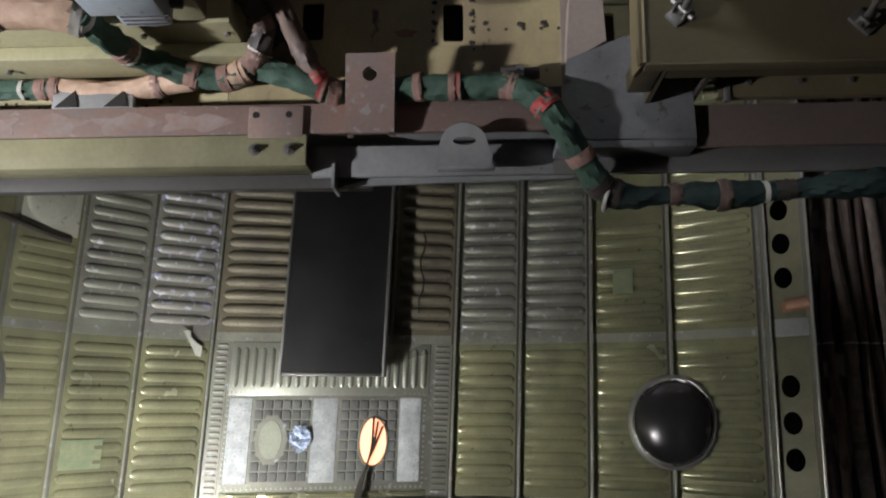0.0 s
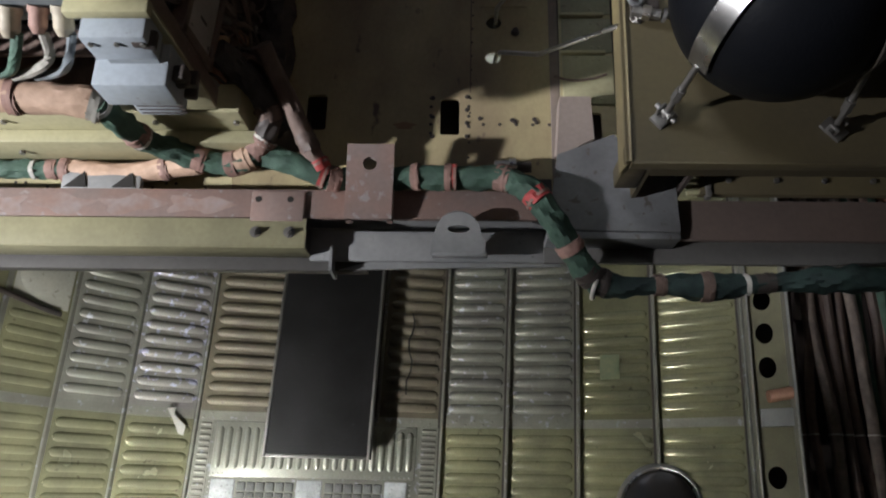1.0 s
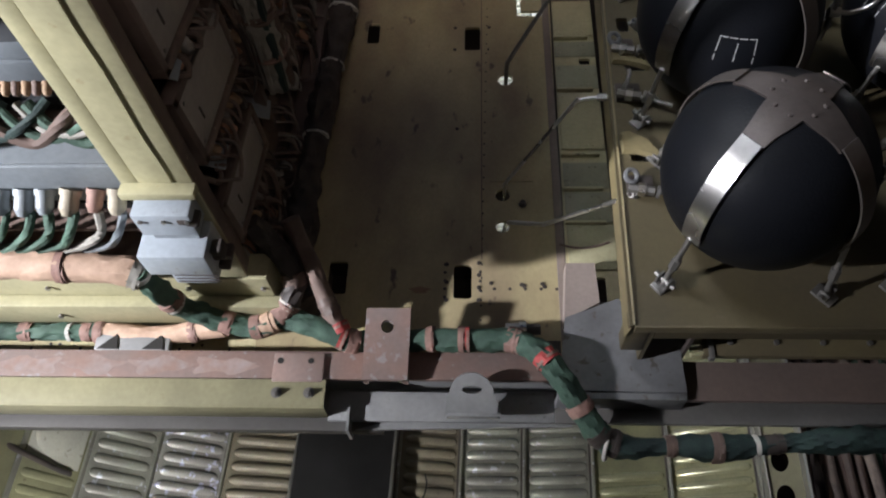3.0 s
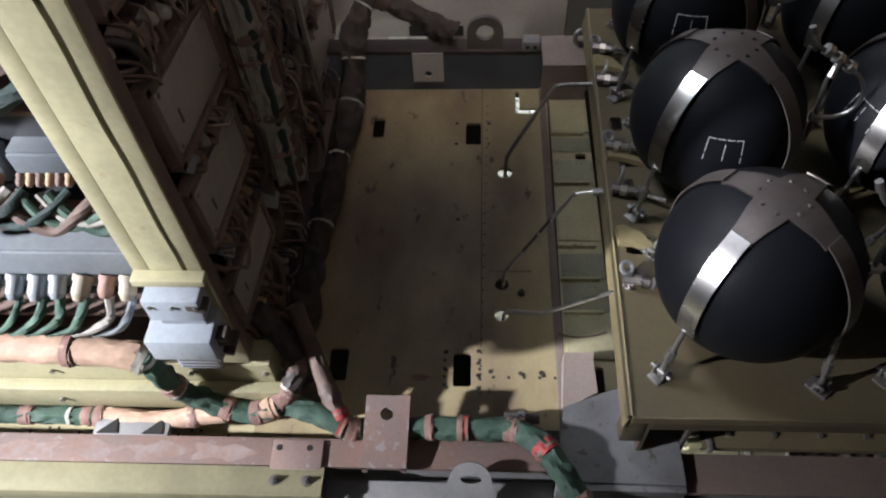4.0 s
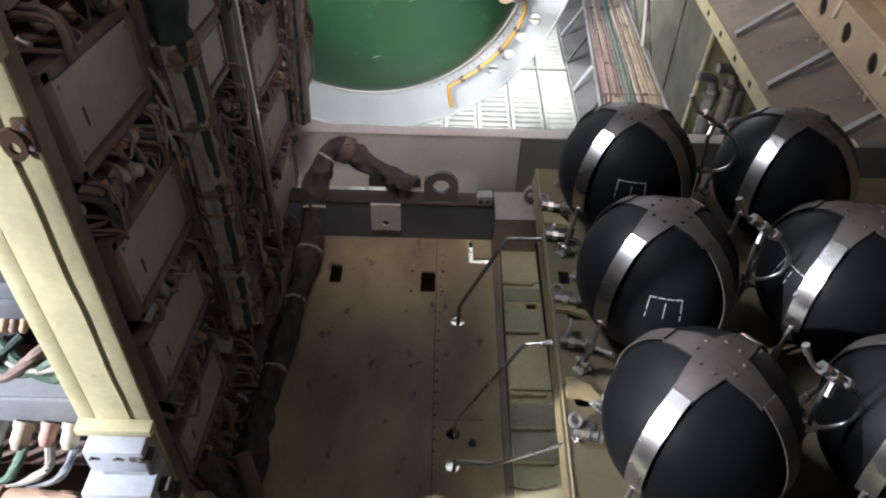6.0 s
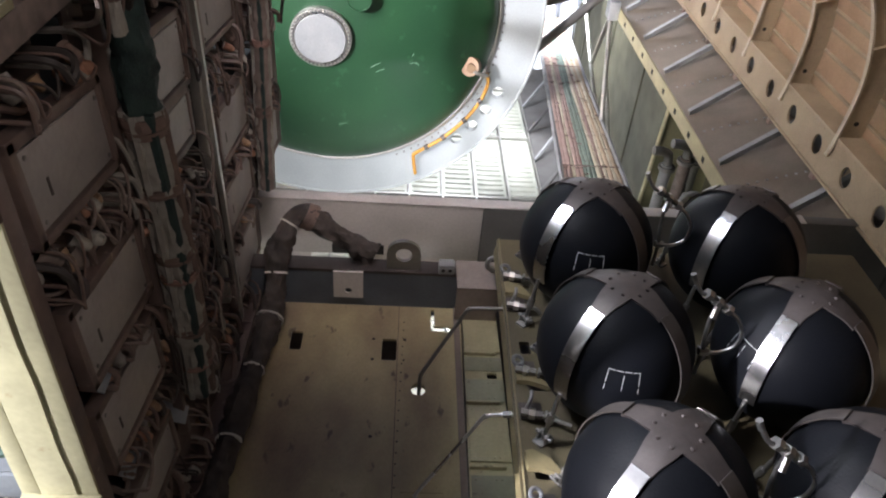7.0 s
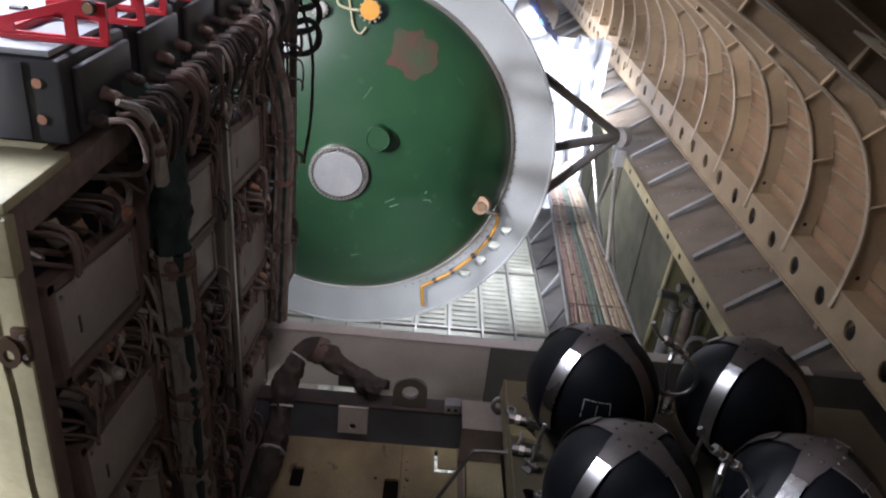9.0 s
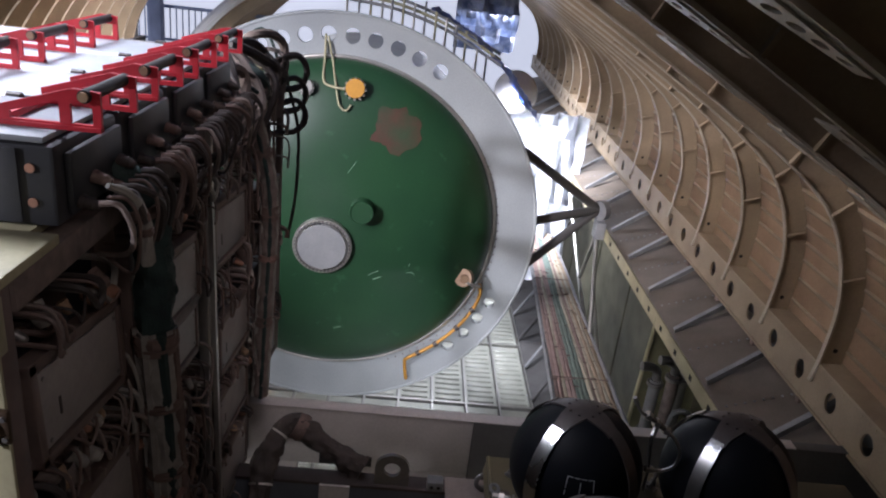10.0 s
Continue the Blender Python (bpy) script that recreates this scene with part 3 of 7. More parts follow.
part("plate", bm, DECKP, deck)
part("plate", box(B(), (-2.6, 0.80, -0.014), (-0.722, 2.46, -0.002)), PRIMER, deck)
bm = B()
rivets(bm, [(-0.13, 1.03 + 0.03 * i, 0) for i in range(5)] + [(-0.015, 1.02 + 0.034 * i, 0) for i in range(5)] + [(0.03 + 0.05 * i, 1.06, 0) for i in range(5)], 0.006, 0.004)
rivets(bm, [(-0.115, 2.12, 0), (-0.115, 2.24, 0), (0.02, 2.12, 0), (0.02, 2.24, 0), (0.12, 1.8, 0), (0.16, 1.82, 0), (-0.1, 1.72, 0), (0.15, 1.5, 0)], 0.008, 0.005)
rivets(bm, [(-0.015 + 0.001 * i, 0.90 + 0.05 * i, 0) for i in range(30)], 0.004, 0.003)
part("rivet_row", bm, CABLEDK, deck)
part("doubler", prism(B(), [(0.02, 1.48, 0.0), (0.17, 1.48, 0.0), (0.17, 2.20, 0.0), (0.02, 2.20, 0.0)], (0, 0, 0.004), [circle((0.080, 1.958, 0.0), (1, 0, 0), (0, 1, 0), 0.032)]), DECKP, deck)
# Added black boxes below the holes and side channel, so the openings look unlit.
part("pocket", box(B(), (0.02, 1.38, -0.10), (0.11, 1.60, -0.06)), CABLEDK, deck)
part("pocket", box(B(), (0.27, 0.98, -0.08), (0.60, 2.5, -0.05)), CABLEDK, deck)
bm = B()
rivets(bm, [(x, 0.815 + 0.022 * i, -0.002) for x in (-1.86, -1.83, -1.38, -1.35, -1.12, -0.92, -0.89) for i in range(4)] + [(-2.4 + 0.16 * i, 0.845, -0.002) for i in range(11)], 0.006, 0.004)
tagged(part("rivet_row", bm, CABLEDK, deck), kind="stuff")
for i, (x, y) in enumerate(((-0.125, 1.020), (-0.125, 1.085), (-0.125, 1.150), (-0.020, 1.020), (-0.020, 1.065), (-0.020, 1.110), (-0.020, 1.155), (0.118, 1.075), (0.126, 1.070), (0.185, 1.078), (0.192, 1.068), (0.02, 1.08))):
    part("fastener", cyl(B(), (x, y, 0.0002), (x, y, 0.004), 0.0075, 0.006, 8), CABLEDK, deck)
part("edge_notch", box(B(), (0.10, 0.822, 0.0002), (0.232, 0.880, 0.0022)), CABLEDK, deck)
for x in (0.135, 0.165):
    part("notch_block", box(B(), (x, 0.835, 0.0022), (x + 0.022, 0.868, 0.020), 0.003), GREYP, deck)
part("joint_line", box(B(), (-0.0115, 1.17, 0.0002), (-0.0085, 2.46, 0.0012)), BROWNC, deck)
part("seam_strip", box(B(), (0.235, 0.82, 0.0), (0.262, 2.46, 0.006), 0.001), mat("dusty_brown_strip", (0.25, 0.20, 0.175), (0.19, 0.155, 0.135), 0.6), deck)
# Black boxes added under the slots to give them their shade.
for x0, x1, y0, y1 in ((-0.102, -0.043, 1.025, 1.148), (-0.077, -0.015, 2.116, 2.242), (-0.515, -0.452, 1.04, 1.16), (-0.47, -0.42, 2.16, 2.27)):
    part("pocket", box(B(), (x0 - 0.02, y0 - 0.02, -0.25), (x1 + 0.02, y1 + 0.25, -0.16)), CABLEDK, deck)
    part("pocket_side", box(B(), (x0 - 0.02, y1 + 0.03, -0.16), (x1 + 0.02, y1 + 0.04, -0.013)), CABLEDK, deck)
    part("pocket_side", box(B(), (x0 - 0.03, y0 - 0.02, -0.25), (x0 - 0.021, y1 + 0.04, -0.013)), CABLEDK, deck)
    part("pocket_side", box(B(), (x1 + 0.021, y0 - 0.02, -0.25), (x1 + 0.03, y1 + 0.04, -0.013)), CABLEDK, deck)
# side channel with pressed pockets beside the tank stand
bm = B()
prism(bm, [(0.262, 0.97, 0.02), (0.428, 0.97, 0.02), (0.428, 2.46, 0.02), (0.275, 2.46, 0.02)], (0, 0, -0.012),
      [rect(0.335, 0.385, 0.99, 1.09, 0.02), rect(0.362, 0.405, 2.013, 2.044, 0.02)])
part("side_channel", bm, PRIMER, deck)
TRAYG = mat("pale_grey_green_tray", (0.33, 0.32, 0.22), (0.26, 0.245, 0.175), 0.45, spots=(0.20, 0.17, 0.12), spot_at=0.64)
for y0, y1, m_, z in ((1.115, 1.285, CREAM, 0.030), (1.297, 1.420, TRAYG, 0.026), (1.437, 1.545, TRAYG, 0.024), (1.60, 1.862, PRIMER, 0.030), (1.890, 2.005, TRAYG, 0.024), (2.052, 2.130, TRAYG, 0.024), (2.160, 2.375, PRIMER, 0.030)):
    bm = box(B(), (0.272, y0, 0.0205), (0.427, y1, z), 0.004)
    rivets(bm, [(x, y, z) for x in (0.290, 0.365, 0.386) for y in (y0 + 0.018, y1 - 0.018)], 0.006, 0.004)
    part("cover_sheet", bm, m_, deck)
for y in (1.288, 1.425, 1.57, 1.874, 2.142):
    part("cross_rib", box(B(), (0.268, y, 0.0205), (0.404, y + 0.010, 0.038), 0.003), PRIMER, deck)
part("shadow_slot", box(B(), (0.285, 2.385, 0.0205), (0.395, 2.392, 0.024)), CABLEDK, deck)

# ---- near cross beam ----
SCUFF = mat("worn_pale_primer", (0.28, 0.185, 0.155), (0.32, 0.26, 0.245), 0.6, big=26)
nb = thing("cross_beam", (0, 0.7, 0), "red-brown primed cross beam with scuffed paint", "beam", kind="structure")
part("top_flange", box(B(), (-2.6, 0.715, 0.082), (0.30, 0.800, 0.100), 0.002), BROWN, nb)
# Flanges right of here are darker copies, for the dimmer light on that side.
part("top_flange", box(B(), (0.30, 0.660, 0.085), (2.6, 0.775, 0.103), 0.002), mat("dimmed_red_brown", (0.125, 0.092, 0.08), (0.085, 0.066, 0.06), 0.6), nb)
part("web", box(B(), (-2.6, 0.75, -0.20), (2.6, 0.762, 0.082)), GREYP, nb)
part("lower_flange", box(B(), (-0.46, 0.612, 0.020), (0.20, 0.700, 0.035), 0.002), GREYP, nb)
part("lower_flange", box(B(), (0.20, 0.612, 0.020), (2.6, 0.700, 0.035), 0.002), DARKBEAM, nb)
part("lower_flange", box(B(), (-2.6, 0.665, -0.10), (2.6, 0.760, -0.085), 0.002), GREYP, nb)
part("joint_plate", box(B(), (-0.62, 0.70, 0.100), (-0.47, 0.79, 0.112), 0.004), BROWN, nb)
for x in (-0.60, -0.51):
    part("hole_plug", cyl(B(), (x, 0.765, 0.105), (x, 0.765, 0.1135), 0.009), DARK, nb)
ang = thing("angle_rail", (-1.5, 0.67, 0.1), "cream painted angle rail bolted along the cross beam", "rail")
part("flange", box(B(), (-2.6, 0.628, 0.102), (-0.46, 0.709, 0.110), 0.002), CREAM, ang)
part("web", box(B(), (-2.6, 0.624, 0.02), (-0.46, 0.629, 0.108), 0.001), CREAM, ang)
for x in (-0.600, -0.506):
    bm = B()
    cyl(bm, (x, 0.668, 0.110), (x, 0.668, 0.113), 0.016, seg=18)
    cyl(bm, (x, 0.668, 0.113), (x, 0.668, 0.122), 0.011, seg=6)
    cyl(bm, (x, 0.668, 0.122), (x, 0.668, 0.130), 0.006, seg=10)
    part("bolt", bm, STEELD, ang)
lug = thing("lifting_bracket", (-0.285, 0.8, 0.12), "red-brown scuffed bracket plate with a round hole", "bracket")
bm = B()
prism(bm, [(-0.352, 0.70, 0.125), (-0.222, 0.70, 0.125), (-0.218, 0.905, 0.165), (-0.348, 0.905, 0.165)], (0, 0, 0.014), [circle((-0.285, 0.851, 0.1545), (1, 0, 0), (0, 0.98, 0.19), 0.019)])
part("plate", bm, BROWN, lug)
part("web", box(B(), (-0.35, 0.70, 0.10), (-0.335, 0.80, 0.135)), BROWN, lug)
part("web", box(B(), (-0.237, 0.70, 0.10), (-0.222, 0.80, 0.135)), BROWN, lug)
eye = thing("lifting_eye", (-0.04, 0.68, 0.1), "grey steel lug plate with an oval eye", "lug")
pts = [(-0.115, 0.61), (0.030, 0.605), (0.034, 0.64), (0.026, 0.655)] + [(-0.040 + 0.06 * math.cos(radians(a)), 0.666 + 0.050 * math.sin(radians(a))) for a in range(20, 161, 20)] + [(-0.108, 0.655)]
f = lambda x, y: Vector((x, y, 0.110 + (y - 0.61) * 0.5))
bm = prism(B(), [f(*p) for p in pts], (0, -0.007, 0.012), [[f(p.x, p.y) for p in circle((-0.038, 0.674, 0), (1, 0, 0), (0, 1, 0), 0.030, 14, 0.010)]])
part("plate", bm, GREYP, eye)
part("foot", box(B(), (-0.11, 0.60, 0.10), (0.04, 0.63, 0.125), 0.004), GREYP, eye)
gus = thing("gusset_plate", (0.4, 0.8, 0.1), "slate grey corner plate with chipped paint", "plate")
part("plate", prism(B(), [(0.205, 0.68, 0.112), (0.56, 0.675, 0.112), (0.555, 0.90, 0.118), (0.435, 0.905, 0.118), (0.395, 0.965, 0.118), (0.234, 0.90, 0.118)], (0, 0, 0.010)), SLATE, gus)
part("lip", box(B(), (0.20, 0.655, 0.02), (0.56, 0.675, 0.12), 0.003), SLATE, gus)
cor = thing("corner_block", (0.3, 0.97, 0.05), "pinkish brown corner fitting with a square pocket", "fitting")
part("block", prism(B(), [(0.236, 0.905, 0.03), (0.345, 0.965, 0.03), (0.34, 1.10, 0.03), (0.250, 1.10, 0.03)], (0, 0, 0.07)), mat("pink_brown", (0.33, 0.27, 0.24), (0.27, 0.22, 0.20), 0.6), cor)
# wedge seats behind the beam
for k in range(9):
    x = -2.3 + 0.19 * k
    part("scuff", prism(B(), [Vector((x + 0.09 * math.cos(a) * (1 + 0.3 * math.sin(3 * a + k)), 0.752 + 0.026 * math.sin(a) * (1 + 0.4 * math.cos(4 * a + 2 * k)), 0.1001)) for a in (2 * math.pi * i / 22 for i in range(22))], (0, 0, 0.0006)), SCUFF, nb)
wd = thing("wedge_bracket", (-1.05, 0.82, 0.1), "grey bracket with two dark wedge pockets", "bracket")
part("plate", box(B(), (-1.18, 0.80, 0.075), (-0.95, 0.855, 0.098), 0.003), GREYP, wd)
for x in (-1.17, -1.03):
    part("pocket", prism(B(), [(x, 0.803, 0.099), (x + 0.065, 0.803, 0.099), (x + 0.055, 0.852, 0.099)], (0, 0, 0.003)), DARK, wd)
# channel below the beam
ch = thing("under_beam_channel", (0, 0.6, 0), "dark channel section with angle clips under the beam", "beam")
part("channel", box(B(), (-2.6, 0.590, -0.03), (-0.30, 0.640, 0.005), 0.002), DARKBEAM, ch)
part("clip", box(B(), (-0.40, 0.575, -0.03), (-0.392, 0.65, 0.06)), GREYP, ch)
part("strap", prism(B(), [(-0.38, 0.592, 0.0), (0.25, 0.61, 0.0), (0.25, 0.635, 0.0), (-0.25, 0.63, 0.0)], (0, 0, 0.01)), GREYP, ch)

# ---- tank stand ----
st = thing("tank_stand", (1.2, 1.6, 0.2), "olive yellow welded stand under the black tanks", "stand")
# Shade over the stand is put into this darkened olive.
OLIVE = mat("shaded_olive_paint", (0.092, 0.075, 0.040), (0.07, 0.057, 0.034), 0.5, spots=(0.10, 0.08, 0.05), spot_at=0.68)
# Paler copy for the flange and lips that catch the light.
OLIVEL = mat("lit_olive_edge", (0.20, 0.165, 0.085), (0.13, 0.105, 0.06), 0.45)
part("top_plate", prism(B(), [(0.368, 0.765, 0.36), (2.0, 0.765, 0.36), (2.0, 2.50, 0.36), (0.398, 2.50, 0.36)], (0, 0, 0.015),
      [rect(0.424, 0.496, 1.285, 1.352, 0.36), rect(0.440, 0.505, 1.640, 1.700, 0.36), rect(0.430, 0.470, 1.812, 1.875, 0.36), rect(0.450, 0.505, 2.100, 2.195, 0.36)]), OLIVE, st)
part("edge_flange", prism(B(), [(0.364, 0.765, 0.30), (0.376, 0.765, 0.379), (0.406, 2.50, 0.379), (0.392, 2.50, 0.30)], (0.004, 0, 0.002)), OLIVEL, st)
part("front_lip", box(B(), (0.38, 0.757, 0.345), (2.0, 0.7645, 0.380), 0.002), OLIVE, st)
bm = B()
prism(bm, [(0.43, 0.77, 0.13), (0.43, 2.50, 0.13), (0.43, 2.50, 0.355), (0.43, 0.77, 0.355)], (0.012, 0, 0),
      [[Vector((0.43, y + a, z)) for a, z in ((0, 0.18), (0.14, 0.18), (0.14, 0.32), (0, 0.32))] for y in (0.95, 1.28, 1.62, 1.96, 2.24)])
part("side_plate", bm, OLIVE, st)
# Black backing added so the side holes show as shade.
part("inner_wall", box(B(), (0.56, 0.79, 0.0), (0.57, 2.49, 0.355)), CABLEDK, st)
part("front_plate", box(B(), (0.444, 0.770, 0.28), (2.0, 0.782, 0.36)), OLIVE, st)
part("lower_rail", box(B(), (0.62, 0.785, 0.10), (2.0, 0.86, 0.125), 0.003), OLIVE, st)
part("corner_leg", box(B(), (0.370, 0.768, 0.20), (0.43, 0.82, 0.358), 0.004), OLIVE, st)
# curved lips that flare beside the openings
for y in (1.300, 1.655, 2.115):
    bm = B()
    prism(bm, [(0.396, y + 0.075, 0.377), (0.42, y + 0.080, 0.377), (0.47, y + 0.05, 0.377), (0.512, y - 0.018, 0.377), (0.48, y - 0.004, 0.377), (0.44, y + 0.010, 0.377), (0.400, y + 0.012, 0.377)], (0.004, 0.006, 0.014))
    part("saddle_lip", bm, OLIVEL, st)
for k in range(9):
    part("bolt", cyl(B(), (0.70 + 0.13 * k, 0.825, 0.125), (0.70 + 0.13 * k, 0.825, 0.132), 0.008, seg=6), STEELD, st)


cs = thing("corrugated_strip", (0.61, 0.8, 0.12), "pale cream corrugated strip beside the stand foot", "strip")
for k in range(5):
    part("ridge", cyl(B(), (0.585, 0.79 + 0.018 * k, 0.118), (0.635, 0.796 + 0.018 * k, 0.118), 0.007, seg=8), CREAM, cs)
part("frame_bar", box(B(), (0.636, 0.775, 0.105), (0.652, 0.885, 0.13), 0.002), DARKBEAM, cs)


# Dimmer copy of the strap steel, for the arms turned from the floodlight.
STRAPD = mat("dimmed_brown_strap", (0.15, 0.13, 0.12), (0.11, 0.095, 0.09), 0.40, 0.7)


def tank(at):
    """A strapped black pressure tank on its clamp feet."""
    x, y, z = at
    o = thing("pressure_tank", (x, y, z - 0.25), "black wrapped round tank held by a four-armed steel clamp", "tank", "black tanks on the stand")
    c, R = Vector(at), 0.248
    bm = B()
    bmesh.ops.create_uvsphere(bm, u_segments=56, v_segments=32, radius=R, matrix=Matrix.Translation(c))
    part("vessel", bm, BLACK, o)
    # cap: a rounded cross on top
    bm = B()
    axis = Vector((-0.03, 0.05, 1)).normalized()
    rot = Vector((0, 0, 1)).rotation_difference(axis).to_matrix()
    P = lambda th, ph, r: c + rot @ Vector((math.sin(th) * math.cos(ph), math.sin(th) * math.sin(ph), math.cos(th))) * r
    arms = [radians(a) for a in (40, 130, 220, 311)]
    edge = []
    for a in arms:
        for side in (-1, 1):
            for i in range(13):
                k = i / 12 if side < 0 else 1 - i / 12
                th = radians(15 + 20 * k)
                slim = 0.029 / (R * math.sin(th))
                edge.append((a + side * (slim + (math.pi / 4 - 0.031 / (R * math.sin(radians(15)))) * (1 - k) ** 2.4), th))
    n = len(edge)
    rings = [[bm.verts.new(P(th * k / 5, ph, R + 0.006)) for ph, th in edge] for k in range(1, 6)]
    low_ = [bm.verts.new(P(th, ph, R - 0.004)) for ph, th in edge]
    top = bm.verts.new(P(0, 0, R + 0.006))
    for i in range(n):
        j = (i + 1) % n
        bm.faces.new((top, rings[0][i], rings[0][j]))
        for a, b in zip(rings, rings[1:]):
            bm.faces.new((a[i], b[i], b[j], a[j]))
        bm.faces.new((rings[-1][i], low_[i], low_[j], rings[-1][j]))
    part("cap", bm, CAPBR, o)
    bm = B()
    for a in arms:
        for k in (-1, 1):
            for th in (13,):
                p = P(radians(th), a + k * 0.35, R + 0.006)
                q = P(radians(th), a + k * 0.35, R + 0.011)
                cyl(bm, p, q, 0.006, 0.004, 8)
    tagged(part("rivet_row", bm, CAPBR, o), kind="stuff")
    for a in arms:
        bm = B()
        m = 14
        hw = 0.026
        prev = None
        for i in range(m + 1):
            th = radians(33 + (104 - 33) * i / m)
            cc, side = P(th, a, 1) - c, Vector((-math.sin(a), math.cos(a), 0))
            side = rot @ side
            row = [bm.verts.new(c + cc * rr + side * s * hw) for rr, s in ((R + 0.011, -1), (R + 0.011, 1), (R + 0.0065, 1), (R + 0.0065, -1))]
            if prev:
                for k in range(4):
                    bm.faces.new((prev[k], prev[(k + 1) % 4], row[(k + 1) % 4], row[k]))
            else:
                bm.faces.new(row)
            prev = row
        bm.faces.new(prev[::-1])
        bmesh.ops.recalc_face_normals(bm, faces=bm.faces)
        part("strap", bm, STEEL if a is arms[2] else STRAPD, o, "steel strap kept bright on the lit side" if a is arms[2] else "steel strap dimmed to brown-grey away from the light")
        # turnbuckle rod and clevis foot
        tip = P(radians(102), a, R + 0.009)
        foot = Vector((tip.x + 0.035 * math.cos(a), tip.y + 0.035 * math.sin(a), 0.385))
        bm = B()
        cyl(bm, tip, foot, 0.0075, seg=10)
        cyl(bm, tip.lerp(foot, 0.45), tip.lerp(foot, 0.65), 0.013, seg=6)
        part("tie_rod", bm, STEELD, o)
        bm = B()
        mm = Matrix.Translation(foot) @ Matrix.Rotation(a, 4, "Z")
        box(bm, (-0.030, -0.020, -0.012), (0.030, 0.020, -0.002), 0.003, mm)
        box(bm, (-0.014, -0.020, -0.004), (0.014, -0.012, 0.026), 0.003, mm)
        box(bm, (-0.014, 0.012, -0.004), (0.014, 0.020, 0.026), 0.003, mm)
        cyl(bm, mm @ Vector((0, -0.032, 0.014)), mm @ Vector((0, 0.032, 0.014)), 0.007, seg=10)
        part("clevis_foot", bm, STEELD, o)
    return o


TX, TY, TZ = (0.682, 1.268), (1.07, 1.62, 2.165), 0.625
for x in TX:
    for y in TY:
        tank((x, y, TZ))

# ---- far cross beam and the big grey beam behind it ----
DUSTP = mat("dusty_pink_brown", (0.30, 0.25, 0.22), (0.23, 0.19, 0.17), 0.6, big=7)
fb = thing("cross_beam", (0, 2.5, 0), "dusty brown far cross beam with lugs", "beam", kind="structure")
part("top_flange", box(B(), (-0.72, 2.452, 0.190), (0.42, 2.54, 0.205), 0.002), CAPBR, fb)
part("web", box(B(), (-0.72, 2.455, -0.05), (0.42, 2.47, 0.19)), BLUEDK, fb)
part("corner_plate", box(B(), (0.235, 2.35, 0.206), (0.42, 2.54, 0.216), 0.002), DUSTP, fb)
part("corner_web", box(B(), (0.235, 2.352, 0.03), (0.42, 2.362, 0.205)), DUSTP, fb)
bk = thing("bracket_plate", (-0.24, 2.43, 0.1), "grey brown bracket plate with a bolt hole", "bracket")
part("plate", prism(B(), [(-0.305, 2.435, 0.06), (-0.175, 2.435, 0.06), (-0.175, 2.435, 0.205), (-0.305, 2.435, 0.205)], (0, 0.012, 0), [circle((-0.24, 2.435, 0.10), (1, 0, 0), (0, 0, 1), 0.016)]), GREYBEAM, bk)
ey = thing("lifting_eye", (0.0, 2.47, 0.2), "dark steel lifting eye standing on the far beam", "lug")
bm = B()
pts = [(-0.075, 0.205), (0.075, 0.205), (0.075, 0.29)] + [(0.075 * math.cos(radians(a)), 0.29 + 0.07 * math.sin(radians(a))) for a in range(20, 180, 20)] + [(-0.075, 0.29)]
prism(bm, [Vector((x, 2.47, z)) for x, z in pts], (0, 0.02, 0), [circle((0.0, 2.47, 0.285), (1, 0, 0), (0, 0, 1), 0.036)])
part("plate", bm, STEELD, ey)
blk = thing("hinge_block", (0.19, 2.47, 0.2), "small grey block with two dark holes", "block")
part("block", box(B(), (0.155, 2.445, 0.205), (0.225, 2.50, 0.255), 0.006), GREYP, blk)
for x in (0.175, 0.205):
    part("hole_plug", cyl(B(), (x, 2.447, 0.23), (x, 2.443, 0.23), 0.008), DARK, blk)
bb = thing("main_beam", (0, 2.95, 0), "broad dusty grey box beam across the bay", "beam", kind="structure")
part("web", box(B(), (-0.72, 2.90, -0.06), (0.38, 2.96, 0.262), 0.004), GREYBEAM, bb)
part("lower_web", box(B(), (-0.28, 2.905, -0.26), (0.38, 2.955, -0.061)), GREYBEAM, bb)
part("lower_web", box(B(), (-0.72, 2.905, -0.6), (-0.47, 2.955, -0.061)), GREYBEAM, bb)
# Black strip on the web's face paints the shade of a recess.
part("recess_strip", box(B(), (-0.36, 2.893, -0.05), (-0.10, 2.899, 0.005)), DARK, bb)
# Right part of the web is darker than the left.
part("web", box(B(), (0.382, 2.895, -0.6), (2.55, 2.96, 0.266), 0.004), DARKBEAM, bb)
part("cap_strip", box(B(), (-0.72, 2.895, 0.2625), (2.0, 2.965, 0.268), 0.001), GREYBEAM, bb)

# ---- round tank with green dome ----
RY = 6.4
rt = thing("round_tank", (-0.70, RY, -2.0), "pale grey ring frame around a green painted dome", "tank")
CX, CZ = -0.72, -0.115
hl = []
for a in (121.3, 114.6, 107.8, 101.1, 94.4, 87.5, 80.9, 74.2, 67.4, 60.4):
    hl.append(circle((CX + 1.715 * math.cos(radians(a)), RY, CZ + 1.715 * math.sin(radians(a))), (1, 0, 0), (0, 0, 1), 0.066))
for a in (-23.4, -30.4, -37.6, -44.6):
    hl.append(circle((CX + 1.705 * math.cos(radians(a)), RY, CZ + 1.705 * math.sin(radians(a))), (1, 0, 0), (0, 0, 1), 0.058))
